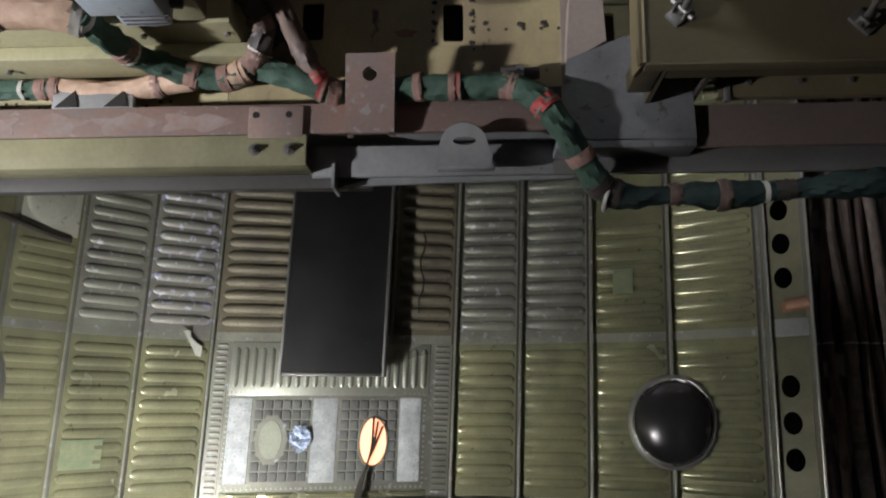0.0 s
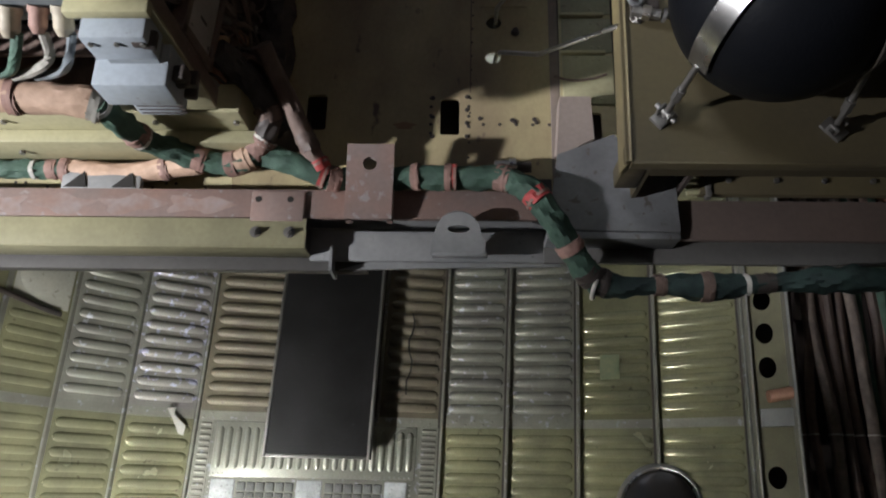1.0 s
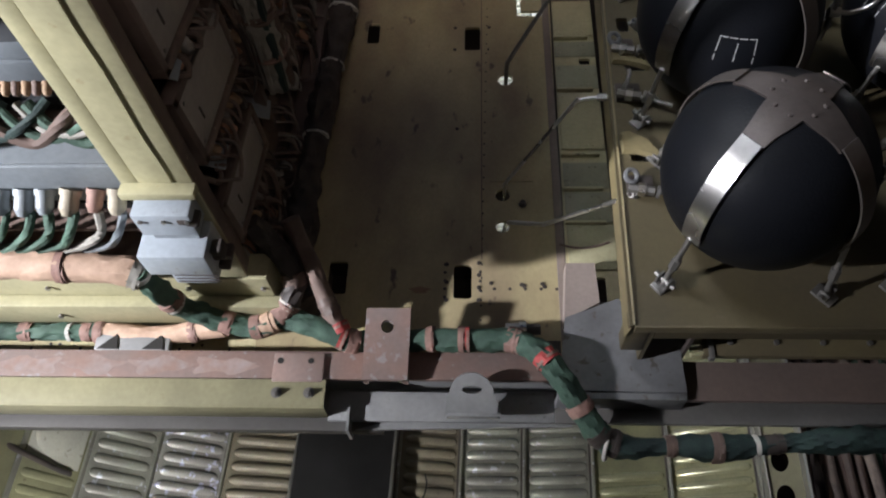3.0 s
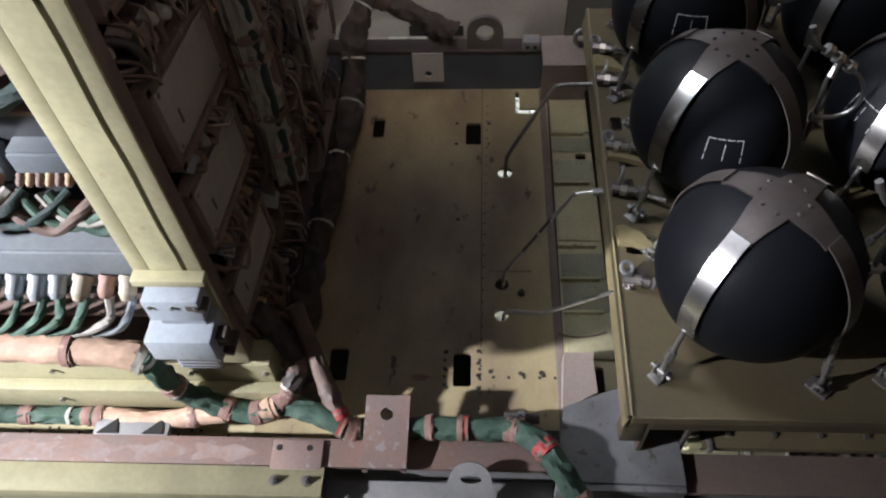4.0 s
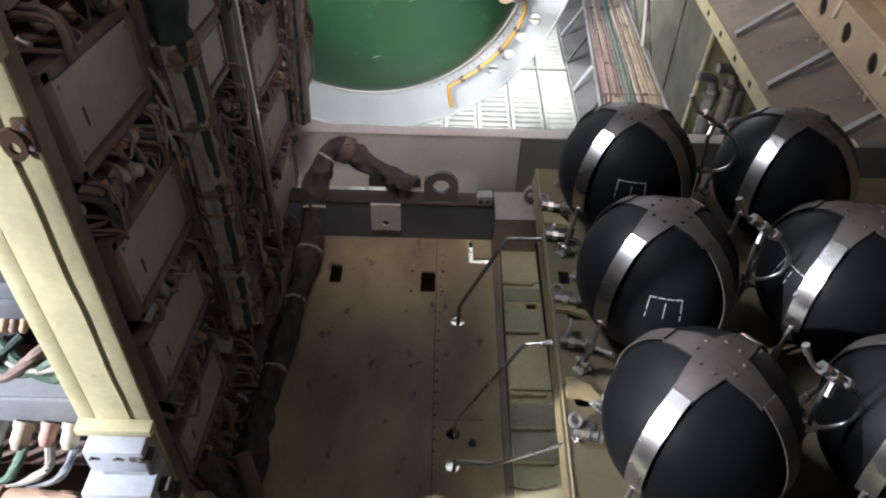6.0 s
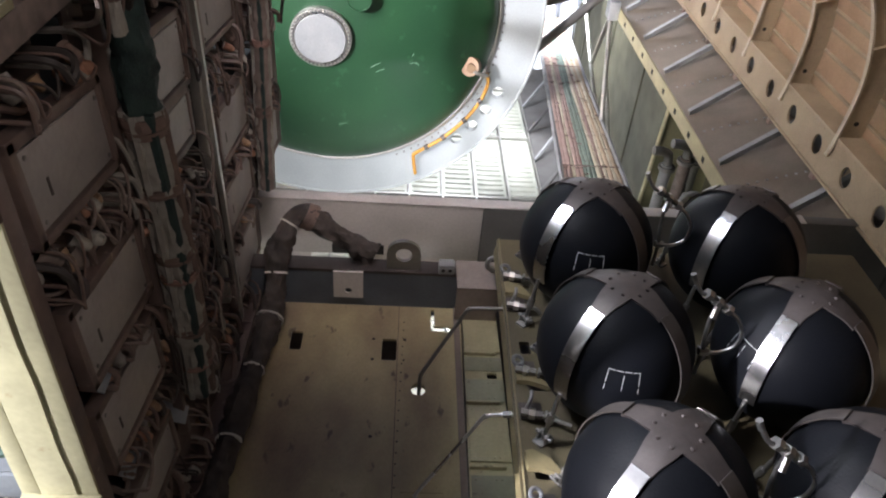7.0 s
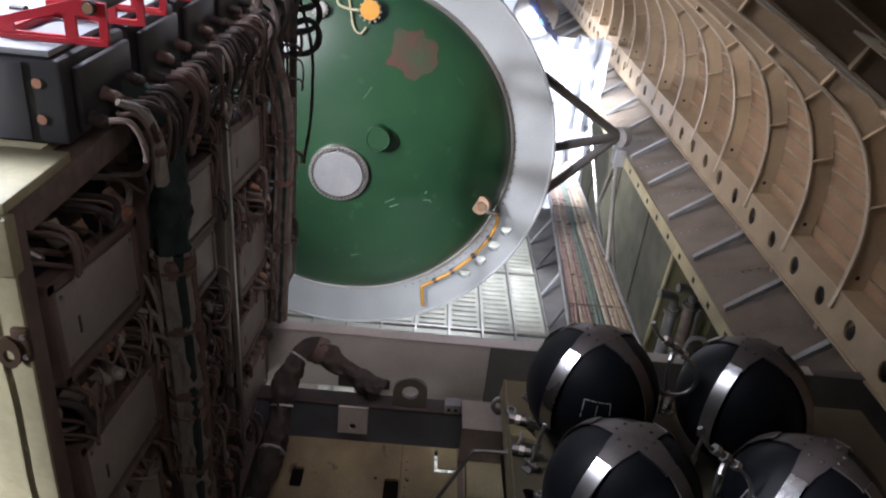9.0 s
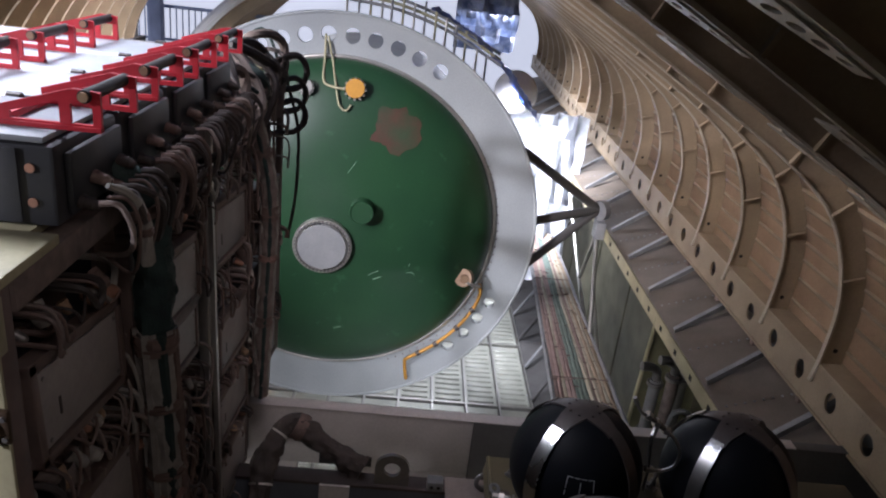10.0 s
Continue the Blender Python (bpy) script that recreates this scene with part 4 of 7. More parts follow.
bm = prism(B(), circle((CX, RY, CZ), (1, 0, 0), (0, 0, 1), 1.895, 128), (0, 0.06, 0), [circle((CX, RY, CZ + 0.03), (1, 0, 0), (0, 0, 1), 1.49, 96), *hl])
part("ring_plate", bm, RINGGREY, rt)
bm = B()
torus(bm, (CX, RY + 0.01, CZ), (0, 1, 0), 1.895, 0.018, 128, 8)
part("outer_bead", bm, RINGGREY, rt)
bm = B()
torus(bm, (CX, RY - 0.005, CZ + 0.03), (0, 1, 0), 1.503, 0.022, 128, 8)
part("seal_rim", bm, ALLOY, rt)
bm = B()
nr, na = 20, 96
prev = None
cc = Vector((CX, 0, CZ + 0.03))
for i in range(nr + 1):
    th = radians(90 * i / nr)
    r_, d_ = 1.495 * math.sin(th), 0.42 * math.cos(th)
    row = [bm.verts.new((cc.x + r_ * math.cos(2 * math.pi * k / na), RY + 0.02 - d_, cc.z + r_ * math.sin(2 * math.pi * k / na))) for k in range(na)] if i else [bm.verts.new((cc.x, RY + 0.02 - d_, cc.z))]
    if prev:
        for k in range(na):
            if len(prev) == 1:
                bm.faces.new((prev[0], row[k], row[(k + 1) % na]))
            else:
                bm.faces.new((prev[k], row[k], row[(k + 1) % na], prev[(k + 1) % na]))
    prev = row
bmesh.ops.recalc_face_normals(bm, faces=bm.faces)
part("dome", bm, DOMEGREEN, rt, "green painted dome")


def dome_y(x, z):
    q = ((x - cc.x) ** 2 + (z - cc.z) ** 2) / 1.495 ** 2
    return RY + 0.02 - 0.42 * math.sqrt(max(0.0, 1 - q))


bm = B()
cyl(bm, (CX, RY + 0.03, CZ + 0.03), (CX, RY + 2.4, CZ + 0.03), 1.45, seg=96)
part("shell", bm, RINGGREY, rt)

# ---- equipment rack ----
rng = random.Random(7)
FX = -0.665
rk = thing("equipment_rack", (-1.2, 1.8, 0.1), "cream framed equipment rack standing on the deck", "rack")
# front corner post: a channel with a centre weld bead
bm = B()
box(bm, (-0.790, 0.925, 0.33), (-0.664, 0.933, 1.80), 0.002)
part("post", bm, CREAM, rk)
part("post_flange", box(B(), (-0.720, 0.934, 0.33), (-0.668, 0.985, 1.80), 0.002), FRAMEBR, rk)
part("post_flange", box(B(), (-0.840, 0.935, 0.33), (-0.797, 0.950, 1.80), 0.003), CREAM, rk)
part("weld_bead", tube(B(), [(-0.712 + 0.002 * math.sin(i * 2.1), 0.924, 0.75 + 0.1 * i) for i in range(12)], 0.0035, 6, 3), CREAM, rk)
# Added plate hidden behind the post, stops floodlight reaching the unit frames.
part("post_web", box(B(), (-0.85, 1.004, 0.33), (-0.70, 1.010, 1.80)), FRAMEBR, rk)
part("post_cap", box(B(), (-0.80, 0.915, 1.70), (-0.658, 0.945, 1.80), 0.003), CREAM, rk)
part("foot_plate", box(B(), (-0.830, 0.890, 0.765), (-0.655, 0.924, 0.790), 0.004), CREAM, rk)
for y in (1.47, 2.10, 2.68, 3.36):
    part("post", box(B(), (-0.70, y, 0.30), (-0.668, y + 0.03, 1.80), 0.003), FRAMEBR if y != 2.10 else ALLOY, rk)
part("trim_bar", prism(B(), [(-0.668, 2.085, 1.80), (-0.668, 2.108, 1.80), (-0.668, 2.215, 0.14), (-0.668, 2.19, 0.14)], (0.016, 0, 0)), ALLOY, rk)
for y in (0.95, 2.12, 3.34):
    part("post", box(B(), (-1.95, y, 0.1), (-1.90, y + 0.05, 1.80), 0.003), CREAM, rk)
for z in (0.30, 0.53, 0.90, 1.25, 1.68):
    part("shelf", box(B(), (-1.93, 0.96, z - 0.012), (-0.84, 3.38, z), 0.002), BROWNC if z < 1.6 else CREAM, rk)
    part("shelf_edge", box(B(), (-0.86, 1.0, z - 0.03), (-0.83, 3.38, z + 0.004), 0.003), FRAMEBR, rk)
part("back_panel", box(B(), (-1.32, 1.30, 0.12), (-1.30, 3.38, 1.86)), CABLEDK, rk)
part("back_panel", box(B(), (-1.94, 1.32, 0.12), (-1.30, 1.34, 1.86)), CABLEDK, rk)
part("top_rail", box(B(), (-0.72, 1.0, 1.74), (-0.668, 2.10, 1.80), 0.003), TRUNKBR, rk)
part("top_plate", box(B(), (-1.95, 0.93, 1.802), (-0.665, 1.155, 1.822), 0.003), CREAM, rk)
part("top_plate", box(B(), (-1.95, 1.156, 1.802), (-0.72, 3.38, 1.818)), CREAM, rk)
part("kick_plate", box(B(), (-0.745, 1.03, 0.0), (-0.71, 3.36, 0.30), 0.003), FRAMEBR, rk)
part("foot_rail", box(B(), (-0.70, 1.03, 0.0), (-0.625, 2.44, 0.055), 0.004), FRAMEBR, rk)
part("foot_rail_lip", box(B(), (-0.632, 1.03, 0.056), (-0.624, 2.44, 0.085), 0.002), FRAMEBR, rk)
part("base_rail", box(B(), (-2.6, 0.935, 0.10), (-0.62, 1.02, 0.300), 0.004), CREAM, rk)
part("base_ledge", box(B(), (-2.6, 0.895, 0.085), (-0.60, 0.934, 0.20), 0.004), CREAM, rk)
for x in (-1.95, -1.62, -1.28, -0.86, -0.64):
    part("bolt", cyl(B(), (x, 0.893, 0.145), (x, 0.884, 0.145), 0.008, seg=6), STEELD, rk)
    part("bolt", cyl(B(), (x, 0.933, 0.25), (x, 0.925, 0.25), 0.008, seg=6), STEELD, rk)
pl = thing("post_lug", (-0.71, 0.92, 1.5), "dark bronze eye lug bolted on the cream post", "lug")
bm = prism(B(), [Vector((-0.690 + 0.020 * math.cos(radians(a)), 0.908, 1.558 + 0.031 * math.sin(radians(a)))) for a in range(0, 360, 20)], (0, 0.008, 0), [circle((-0.690, 0.908, 1.552), (1, 0, 0), (0, 0, 1), 0.009, 14, 0.012)])
BRONZE = mat("dark_bronze", (0.13, 0.085, 0.05), (0.09, 0.06, 0.04), 0.45, 0.5)
part("eye_plate", bm, BRONZE, pl)
part("base", box(B(), (-0.684, 0.912, 1.540), (-0.655, 0.9245, 1.604), 0.003), BRONZE, pl)
for z in (1.553, 1.592):
    part("bolt", cyl(B(), (-0.662, 0.912, z), (-0.662, 0.907, z), 0.005, seg=6), STEELD, pl)

# small blue-grey unit at the post foot
sm = thing("junction_unit", (-0.74, 0.88, 0.33), "blue-grey finned junction unit below the rack post", "electronics unit")
JUNC = mat("pale_blue_grey_paint", (0.40, 0.44, 0.49), (0.32, 0.36, 0.40), 0.42, spots=(0.20, 0.20, 0.21), spot_at=0.66)
part("upper_box", box(B(), (-0.818, 0.866, 0.652), (-0.680, 0.935, 0.738), 0.005), JUNC, sm)
part("lower_box", box(B(), (-0.838, 0.822, 0.535), (-0.672, 0.935, 0.625), 0.005), JUNC, sm)
part("base_box", box(B(), (-0.800, 0.840, 0.455), (-0.690, 0.935, 0.533), 0.006), JUNC, sm)
part("spacer", box(B(), (-0.80, 0.875, 0.626), (-0.69, 0.935, 0.651)), UNIT, sm)
for k in range(4):
    part("groove", box(B(), (-0.79, 0.8385, 0.468 + 0.016 * k), (-0.68, 0.8398, 0.473 + 0.016 * k)), CABLEDK, sm)
for k, (x, y, z) in enumerate(((-0.672, 0.85, 0.555), (-0.668, 0.87, 0.525), (-0.683, 0.86, 0.495), (-0.666, 0.845, 0.585), (-0.715, 0.863, 0.70), (-0.700, 0.864, 0.695))):
    part("torn_gasket", box(B(), (x, y, z), (x + 0.03, y + 0.04, z + 0.022), 0.005, Matrix.Translation((x, y, z)) @ Matrix.Rotation(0.25 * (k % 3 - 1), 4, "Y") @ Matrix.Translation((-x, -y, -z))), CABLEDK, sm)
for k in range(3):
    part("bolt", cyl(B(), (-0.80 + 0.055 * k, 0.866, 0.715), (-0.80 + 0.055 * k, 0.861, 0.715), 0.006, seg=8), STEELD, sm)


def plug(parent, p, d, r, material, tail=None):
    """A round cable connector: nut, body and boot."""
    p, d = Vector(p), Vector(d).normalized()
    bm = B()
    cyl(bm, p, p + d * r * 0.7, r * 1.15, seg=12)
    cyl(bm, p + d * r * 0.7, p + d * r * 2.2, r, seg=12)
    cyl(bm, p + d * r * 2.2, p + d * r * 3.0, r, r * 0.6, seg=12)
    part("connector", bm, material, parent)


SHEAR = -0.13


def face_unit(y0, y1, z0, z1, material=UNITD):
    o = thing("electronics_unit", ((FX - 0.25), (y0 + y1) / 2, z0), "dusty grey brown electronics unit in the rack", "electronics unit", "units in the rack")
    m = Matrix.Translation((FX, y0, z0)) @ Matrix(((1, 0, 0, 0), (0, 1, -0.06, 0), (0, SHEAR, 1, 0), (0, 0, 0, 1))) @ Matrix.Translation((-FX, -y0, -z0))
    part("body", box(B(), (FX - 0.50, y0 + 0.012, z0 + 0.01), (FX - 0.012, y1 - 0.012, z1 - 0.01), 0.005, m), CHARCOAL, o)
    part("front_panel", box(B(), (FX - 0.010, y0, z0), (FX, y1, z1), 0.003, m), material, o)
    for lo, hi in (((y0 - 0.030, z0 - 0.03), (y0 - 0.004, z1 + 0.03)), ((y1 + 0.004, z0 - 0.03), (y1 + 0.026, z1 + 0.03)), ((y0 - 0.030, z1 + 0.006), (y1 + 0.026, z1 + 0.032)), ((y0 - 0.03, z0 - 0.03), (y1 + 0.026, z0 - 0.008))):
        part("frame_bar", box(B(), (FX - 0.03, lo[0], lo[1]), (FX + 0.004, hi[0], hi[1]), 0.003, m), FRAMEBR, o)
    for y in (y0 + 0.015, y1 - 0.015):
        for z in (z0 + 0.015, z1 - 0.015):
            part("screw", cyl(B(), m @ Vector((FX, y, z)), m @ Vector((FX + 0.003, y, z)), 0.005, seg=8), STEELD, o)
    part("plate_mark", box(B(), (FX, y0 + 0.06, z0 + 0.05), (FX + 0.0012, y0 + 0.068, z0 + 0.09), 0, m), CABLEDK, o)
    return o


for y0, y1, z0, z1 in [(1.04, 1.38, 1.43, 1.60), (1.06, 1.41, 1.03, 1.21), (1.04, 1.38, 0.76, 0.93), (1.02, 1.35, 0.43, 0.57),
                       (1.60, 1.97, 1.36, 1.53), (1.60, 1.95, 1.18, 1.31),
                       (2.20, 2.60, 1.31, 1.49), (2.26, 2.66, 0.85, 1.03), (2.24, 2.64, 0.55, 0.72), (2.20, 2.64, 0.22, 0.42),
                       (2.89, 3.29, 1.16, 1.32), (2.88, 3.28, 0.76, 0.95), (2.88, 3.28, 0.42, 0.60)]:
    face_unit(y0, y1, z0, z1)
# brown backing sheets between the units
for y0, y1 in ((1.0, 1.42), (1.58, 2.06), (2.15, 2.66), (2.86, 3.34)):
    part("recess_sheet", box(B(), (FX - 0.14, y0, 0.14), (FX - 0.13, y1, 1.74)), FRAMEBR, rk)


# wires and connectors crowding the gaps between the units
def gap(y0, y1, z0, z1, wires, plugs, seed):
    r_ = random.Random(seed)
    o = thing("wire_loom", (FX, (y0 + y1) / 2, z0), "tangled brown and pale wires with connectors between the units", "cable", "wire looms on the rack")
    zz = lambda y, z: z + SHEAR * (y - y0)
    h = z1 - z0
    for _ in range(wires):
        ya = r_.uniform(y0, y1)
        yb = min(max(ya + r_.uniform(-0.16, 0.16), y0), y1)
        za, zb = r_.uniform(z0 + 0.2 * h, z1), r_.uniform(z0 + 0.2 * h, z1)
        x = FX + r_.uniform(-0.04, 0.03)
        low_ = max(min(za, zb) - r_.uniform(0.01, 0.06), z0 + 0.01)
        p = [(FX - 0.12, ya, zz(ya, za)), (x, ya + 0.1 * (yb - ya), zz(ya, za)), (x + 0.01, (ya + yb) / 2, zz((ya + yb) / 2, low_)), (x, yb, zz(yb, zb)), (FX - 0.12, yb, zz(yb, zb))]
        part("wire", tube(B(), p, r_.choice((0.003, 0.004, 0.005, 0.008)), 6, 6), r_.choice((BROWNC, TRUNKBR, CABLEDK, FRAMEBR, CABLEDK, TRUNKBR, BROWNC, WHITEC)), o)
    for _ in range(plugs):
        y, z = r_.uniform(y0 + 0.02, y1 - 0.02), r_.uniform(z0 + 0.35 * h, z1 - 0.1 * h)
        plug(o, (FX - 0.05 + 0.03 * r_.random(), y, zz(y, z)), (r_.uniform(0.3, 1.0), r_.uniform(-0.4, 0.4), r_.uniform(-1, -0.2)), r_.uniform(0.009, 0.017), r_.choice((COPPER, WOODP, BROWNC, STEELD, WHITEC, TRUNKBR)))


for i, g_ in enumerate([(1.02, 1.42, 1.63, 1.72, 9, 10), (1.02, 1.42, 1.24, 1.40, 16, 14), (1.02, 1.42, 0.95, 1.01, 7, 8), (1.01, 1.40, 0.60, 0.74, 14, 10), (1.01, 1.40, 0.22, 0.40, 12, 8),
                        (1.58, 2.06, 1.56, 1.72, 14, 12), (1.60, 2.04, 0.92, 1.14, 18, 12), (1.60, 2.04, 0.66, 0.94, 22, 10), (1.60, 2.04, 0.36, 0.66, 18, 10),
                        (2.18, 2.64, 1.52, 1.74, 14, 8), (2.18, 2.66, 1.06, 1.28, 18, 10), (2.20, 2.64, 0.74, 0.82, 8, 6), (2.20, 2.64, 0.44, 0.53, 7, 5),
                        (2.88, 3.30, 1.36, 1.70, 14, 8), (2.88, 3.30, 0.97, 1.13, 12, 6), (2.88, 3.30, 0.62, 0.74, 8, 4),
                        (1.42, 1.58, 0.45, 0.95, 12, 8), (1.42, 1.58, 0.95, 1.45, 12, 8), (2.64, 2.86, 0.45, 0.95, 12, 6), (2.64, 2.86, 0.95, 1.6, 16, 8), (1.97, 2.08, 1.1, 1.7, 8, 4), (1.05, 1.60, 0.08, 0.24, 26, 10), (1.60, 2.40, 0.08, 0.30, 30, 10)]):
    gap(*g_, 100 + i)
# loose pale plates tilted in the second bay
for y, z, w, h, a in ((1.72, 1.02, 0.16, 0.07, 0.5), (1.80, 0.86, 0.10, 0.06, -0.4), (1.10, 0.66, 0.07, 0.035, 0.2), (1.09, 0.99, 0.07, 0.02, 0.1), (1.46, 0.42, 0.06, 0.05, 0.3)):
    m = Matrix.Translation((FX - 0.02, y, z)) @ Matrix.Rotation(a, 4, "X") @ Matrix.Rotation(0.5, 4, "Y")
    single("loose_plate", box(B(), (-0.05, -w / 2, -0.003), (0.03, w / 2, 0.003), 0.001, m), UNIT, (FX, y, z), "pale tilted mounting plate among the wires", "plate", "loose plates in the rack")


def bundle(label, pts, r, material, bands=(), name="cable_bundle", lumps=0.35, group="", strands=0, seg=18, steps=16):
    """A wrapped cable bundle with tape bands at fractions of its length: (fraction, material, length)."""
    q = spline(pts, 10)
    o = thing(name, tuple(q[0]), label, "cable", group)
    cloth = lumps >= 0.3 and seg > 10
    part("sleeve", tube(B(), pts, r, 22 if cloth else seg, 26 if cloth else steps, lumps, len(label), 1.0, 26.0 if cloth else 15.0), material, o)
    for f_, m_, ln in bands:
        i = max(1, min(len(q) - 2, int(f_ * (len(q) - 1))))
        d = (q[i + 1] - q[i - 1]).normalized()
        c = q[i]
        rr = r(f_) if callable(r) else r
        part("tape_band" if m_ is not TIEW else "tie", tube(B(), [c - d * ln / 2, c, c + d * ln / 2], rr * 1.13, 16, 6, 0.12, 3.0, 1.0, 40.0), m_, o)
        if m_ is not TIEW:
            part("tape_edge", tube(B(), [c + d * (ln * 0.15 - 0.004), c + d * ln * 0.15, c + d * (ln * 0.15 + 0.004)], rr * 1.19, 16, 2, 0.08, 5.0), TAPEP if m_ is TAPER else m_, o)
    if strands:
        for k in range(strands):
            a = 2 * math.pi * k / strands
            off = Vector((math.cos(a) * r * 0.9, math.sin(a) * r * 0.9, 0))
            part("wire", tube(B(), [Vector(p) + off for p in pts], r * 0.28, 6, 5), rng.choice((WHITEC, BROWNC, CLOTHD)), o)
    return o


vb = [(FX - 0.16, 1.40, 1.88), (FX + 0.0, 1.42, 1.86), (FX + 0.05, 1.47, 1.70), (FX + 0.045, 1.48, 1.45)]
bundle("dark green cloth cable trunk with tape on the rack", vb, 0.042, CLOTHD, [(0.55, BROWNC, 0.03)], group="upright cable trunks")
bundle("grey white cable trunk with brown tape on the rack", [(FX + 0.045, 1.48, 1.46), (FX + 0.05, 1.50, 1.1), (FX + 0.045, 1.52, 0.75), (FX + 0.03, 1.54, 0.45)], 0.046, WHITEC,
       [(0.05, BROWNC, 0.05), (0.2, BROWNC, 0.025), (0.4, BROWNC, 0.03), (0.47, TAPEP, 0.02), (0.68, BROWNC, 0.03), (0.85, TAPEP, 0.02)], strands=7, group="upright cable trunks")
bundle("dark cable trunk with tape at the rack's far bay", [(FX - 0.02, 2.70, 1.78), (FX + 0.06, 2.74, 1.4), (FX + 0.05, 2.76, 0.9), (FX + 0.03, 2.78, 0.4)], 0.034, TRUNKBR,
       [(0.2, BROWNC, 0.04), (0.4, BROWNC, 0.06), (0.55, TAPEP, 0.03), (0.75, BROWNC, 0.05)], strands=5, group="upright cable trunks")
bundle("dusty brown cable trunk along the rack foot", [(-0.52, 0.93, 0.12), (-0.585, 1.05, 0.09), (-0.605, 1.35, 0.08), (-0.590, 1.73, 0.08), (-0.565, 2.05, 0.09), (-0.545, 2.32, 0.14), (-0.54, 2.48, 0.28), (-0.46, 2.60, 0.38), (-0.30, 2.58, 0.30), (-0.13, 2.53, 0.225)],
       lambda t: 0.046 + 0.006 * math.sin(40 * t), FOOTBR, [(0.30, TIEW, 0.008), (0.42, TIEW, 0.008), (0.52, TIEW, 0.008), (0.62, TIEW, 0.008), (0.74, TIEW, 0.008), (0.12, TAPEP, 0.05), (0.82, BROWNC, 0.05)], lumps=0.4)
bundle("dark cable hanging beside the green dome", [(FX + 0.02, 3.30, 1.75), (FX + 0.07, 3.36, 1.5), (FX + 0.07, 3.36, 1.2), (FX + 0.04, 3.35, 0.95)], 0.008, CABLEDK, name="hanging_cable", seg=8)
for i in range(3):
    bundle("black coiled cable loop at the rack corner", [(FX - 0.05, 3.2, 1.62 + 0.10 * i), (FX + 0.06, 3.28, 1.66 + 0.1 * i), (FX + 0.11, 3.30, 1.60 + 0.10 * i), (FX + 0.08, 3.30, 1.52 + 0.10 * i), (FX - 0.03, 3.25, 1.5 + 0.1 * i)], 0.014, CABLEDK, name="cable_loop", seg=8, group="coiled loops")

# units on top with red carrying handles
def top_unit(y0, i):
    o = thing("electronics_unit", (-0.9, y0 + 0.1, 1.823), "charcoal electronics unit with pale lid and red handles", "electronics unit", "units on the rack top")
    y1 = y0 + 0.282
    part("case", box(B(), (-1.70, y0, 1.823), (-0.672, y1, 1.978), 0.010), CHARCOAL, o)
    part("lid", box(B(), (-1.70, y0 + 0.004, 1.980), (-0.69, y1 - 0.004, 1.992), 0.003), WHITEU, o)
    part("end_cover", box(B(), (-0.671, y0 + 0.03, 1.84), (-0.656, y1 - 0.015, 1.96), 0.006), CHARCOAL, o)
    part("side_frame", box(B(), (-0.80, y0 - 0.006, 1.83), (-0.735, y0 - 0.001, 1.97), 0.002), CHARCOAL, o)
    for z in (1.870, 1.935):
        part("screw", cyl(B(), (-0.715, y0, z), (-0.715, y0 - 0.004, z), 0.009, seg=10), COPPER, o)
    for x1 in (-0.612, -1.0):
        h = part("handle", box(B(), (x1 - 0.19, y0 + 0.06, 1.993), (x1, y0 + 0.075, 2.001)), REDP, o, "red painted carrying handle")
        for y in (y0 + 0.065, y1 - 0.045):
            pts = [(x1 - 0.19, 1.994), (x1, 1.994), (x1, 2.066), (x1 - 0.05, 2.070), (x1 - 0.19, 2.026)]
            hl_ = [[(x1 - 0.165, 2.005), (x1 - 0.075, 2.005), (x1 - 0.075, 2.045), (x1 - 0.165, 2.018)], [(x1 - 0.055, 2.005), (x1 - 0.015, 2.005), (x1 - 0.015, 2.042), (x1 - 0.055, 2.042)]]
            part("side_plate", prism(B(), [Vector((x, y, z)) for x, z in pts], (0, 0.008, 0), [[Vector((x, y, z)) for x, z in hh] for hh in hl_]), REDP, h)
        part("cross_tie", box(B(), (x1 - 0.19, y0 + 0.075, 1.994), (x1 - 0.175, y1 - 0.045, 2.008), 0.002), REDP, h)
        part("grip", cyl(B(), (x1 - 0.026, y0 + 0.058, 2.058), (x1 - 0.026, y1 - 0.032, 2.058), 0.0125, seg=14), CABLEDK, h, "dark rubber grip")
        part("grip_end", cyl(B(), (x1 - 0.026, y0 + 0.0575, 2.058), (x1 - 0.026, y0 + 0.053, 2.058), 0.0095, seg=12), WOODP, h)
    part("seam_rail", cyl(B(), (-1.65, y1 + 0.008, 1.986), (-0.9, y1 + 0.008, 1.986), 0.007, seg=8), STEELD, o)
    for k in range(3):
        x = -1.5 + 0.3 * k
        part("clip", cyl(B(), (x, y1 + 0.008, 1.988), (x + 0.03, y1 + 0.008, 1.988), 0.012, seg=8), CABLEDK, o)
    for k in range(4):
        plug(o, (-0.652, y0 + 0.045 + 0.06 * k, 1.865 + 0.03 * (k % 2)), (1, 0, -0.25), 0.012, rng.choice((BROWNC, CABLEDK, CABLEDK, CABLEDK)))


for i in range(4):
    top_unit(1.175 + 0.30 * i, i)
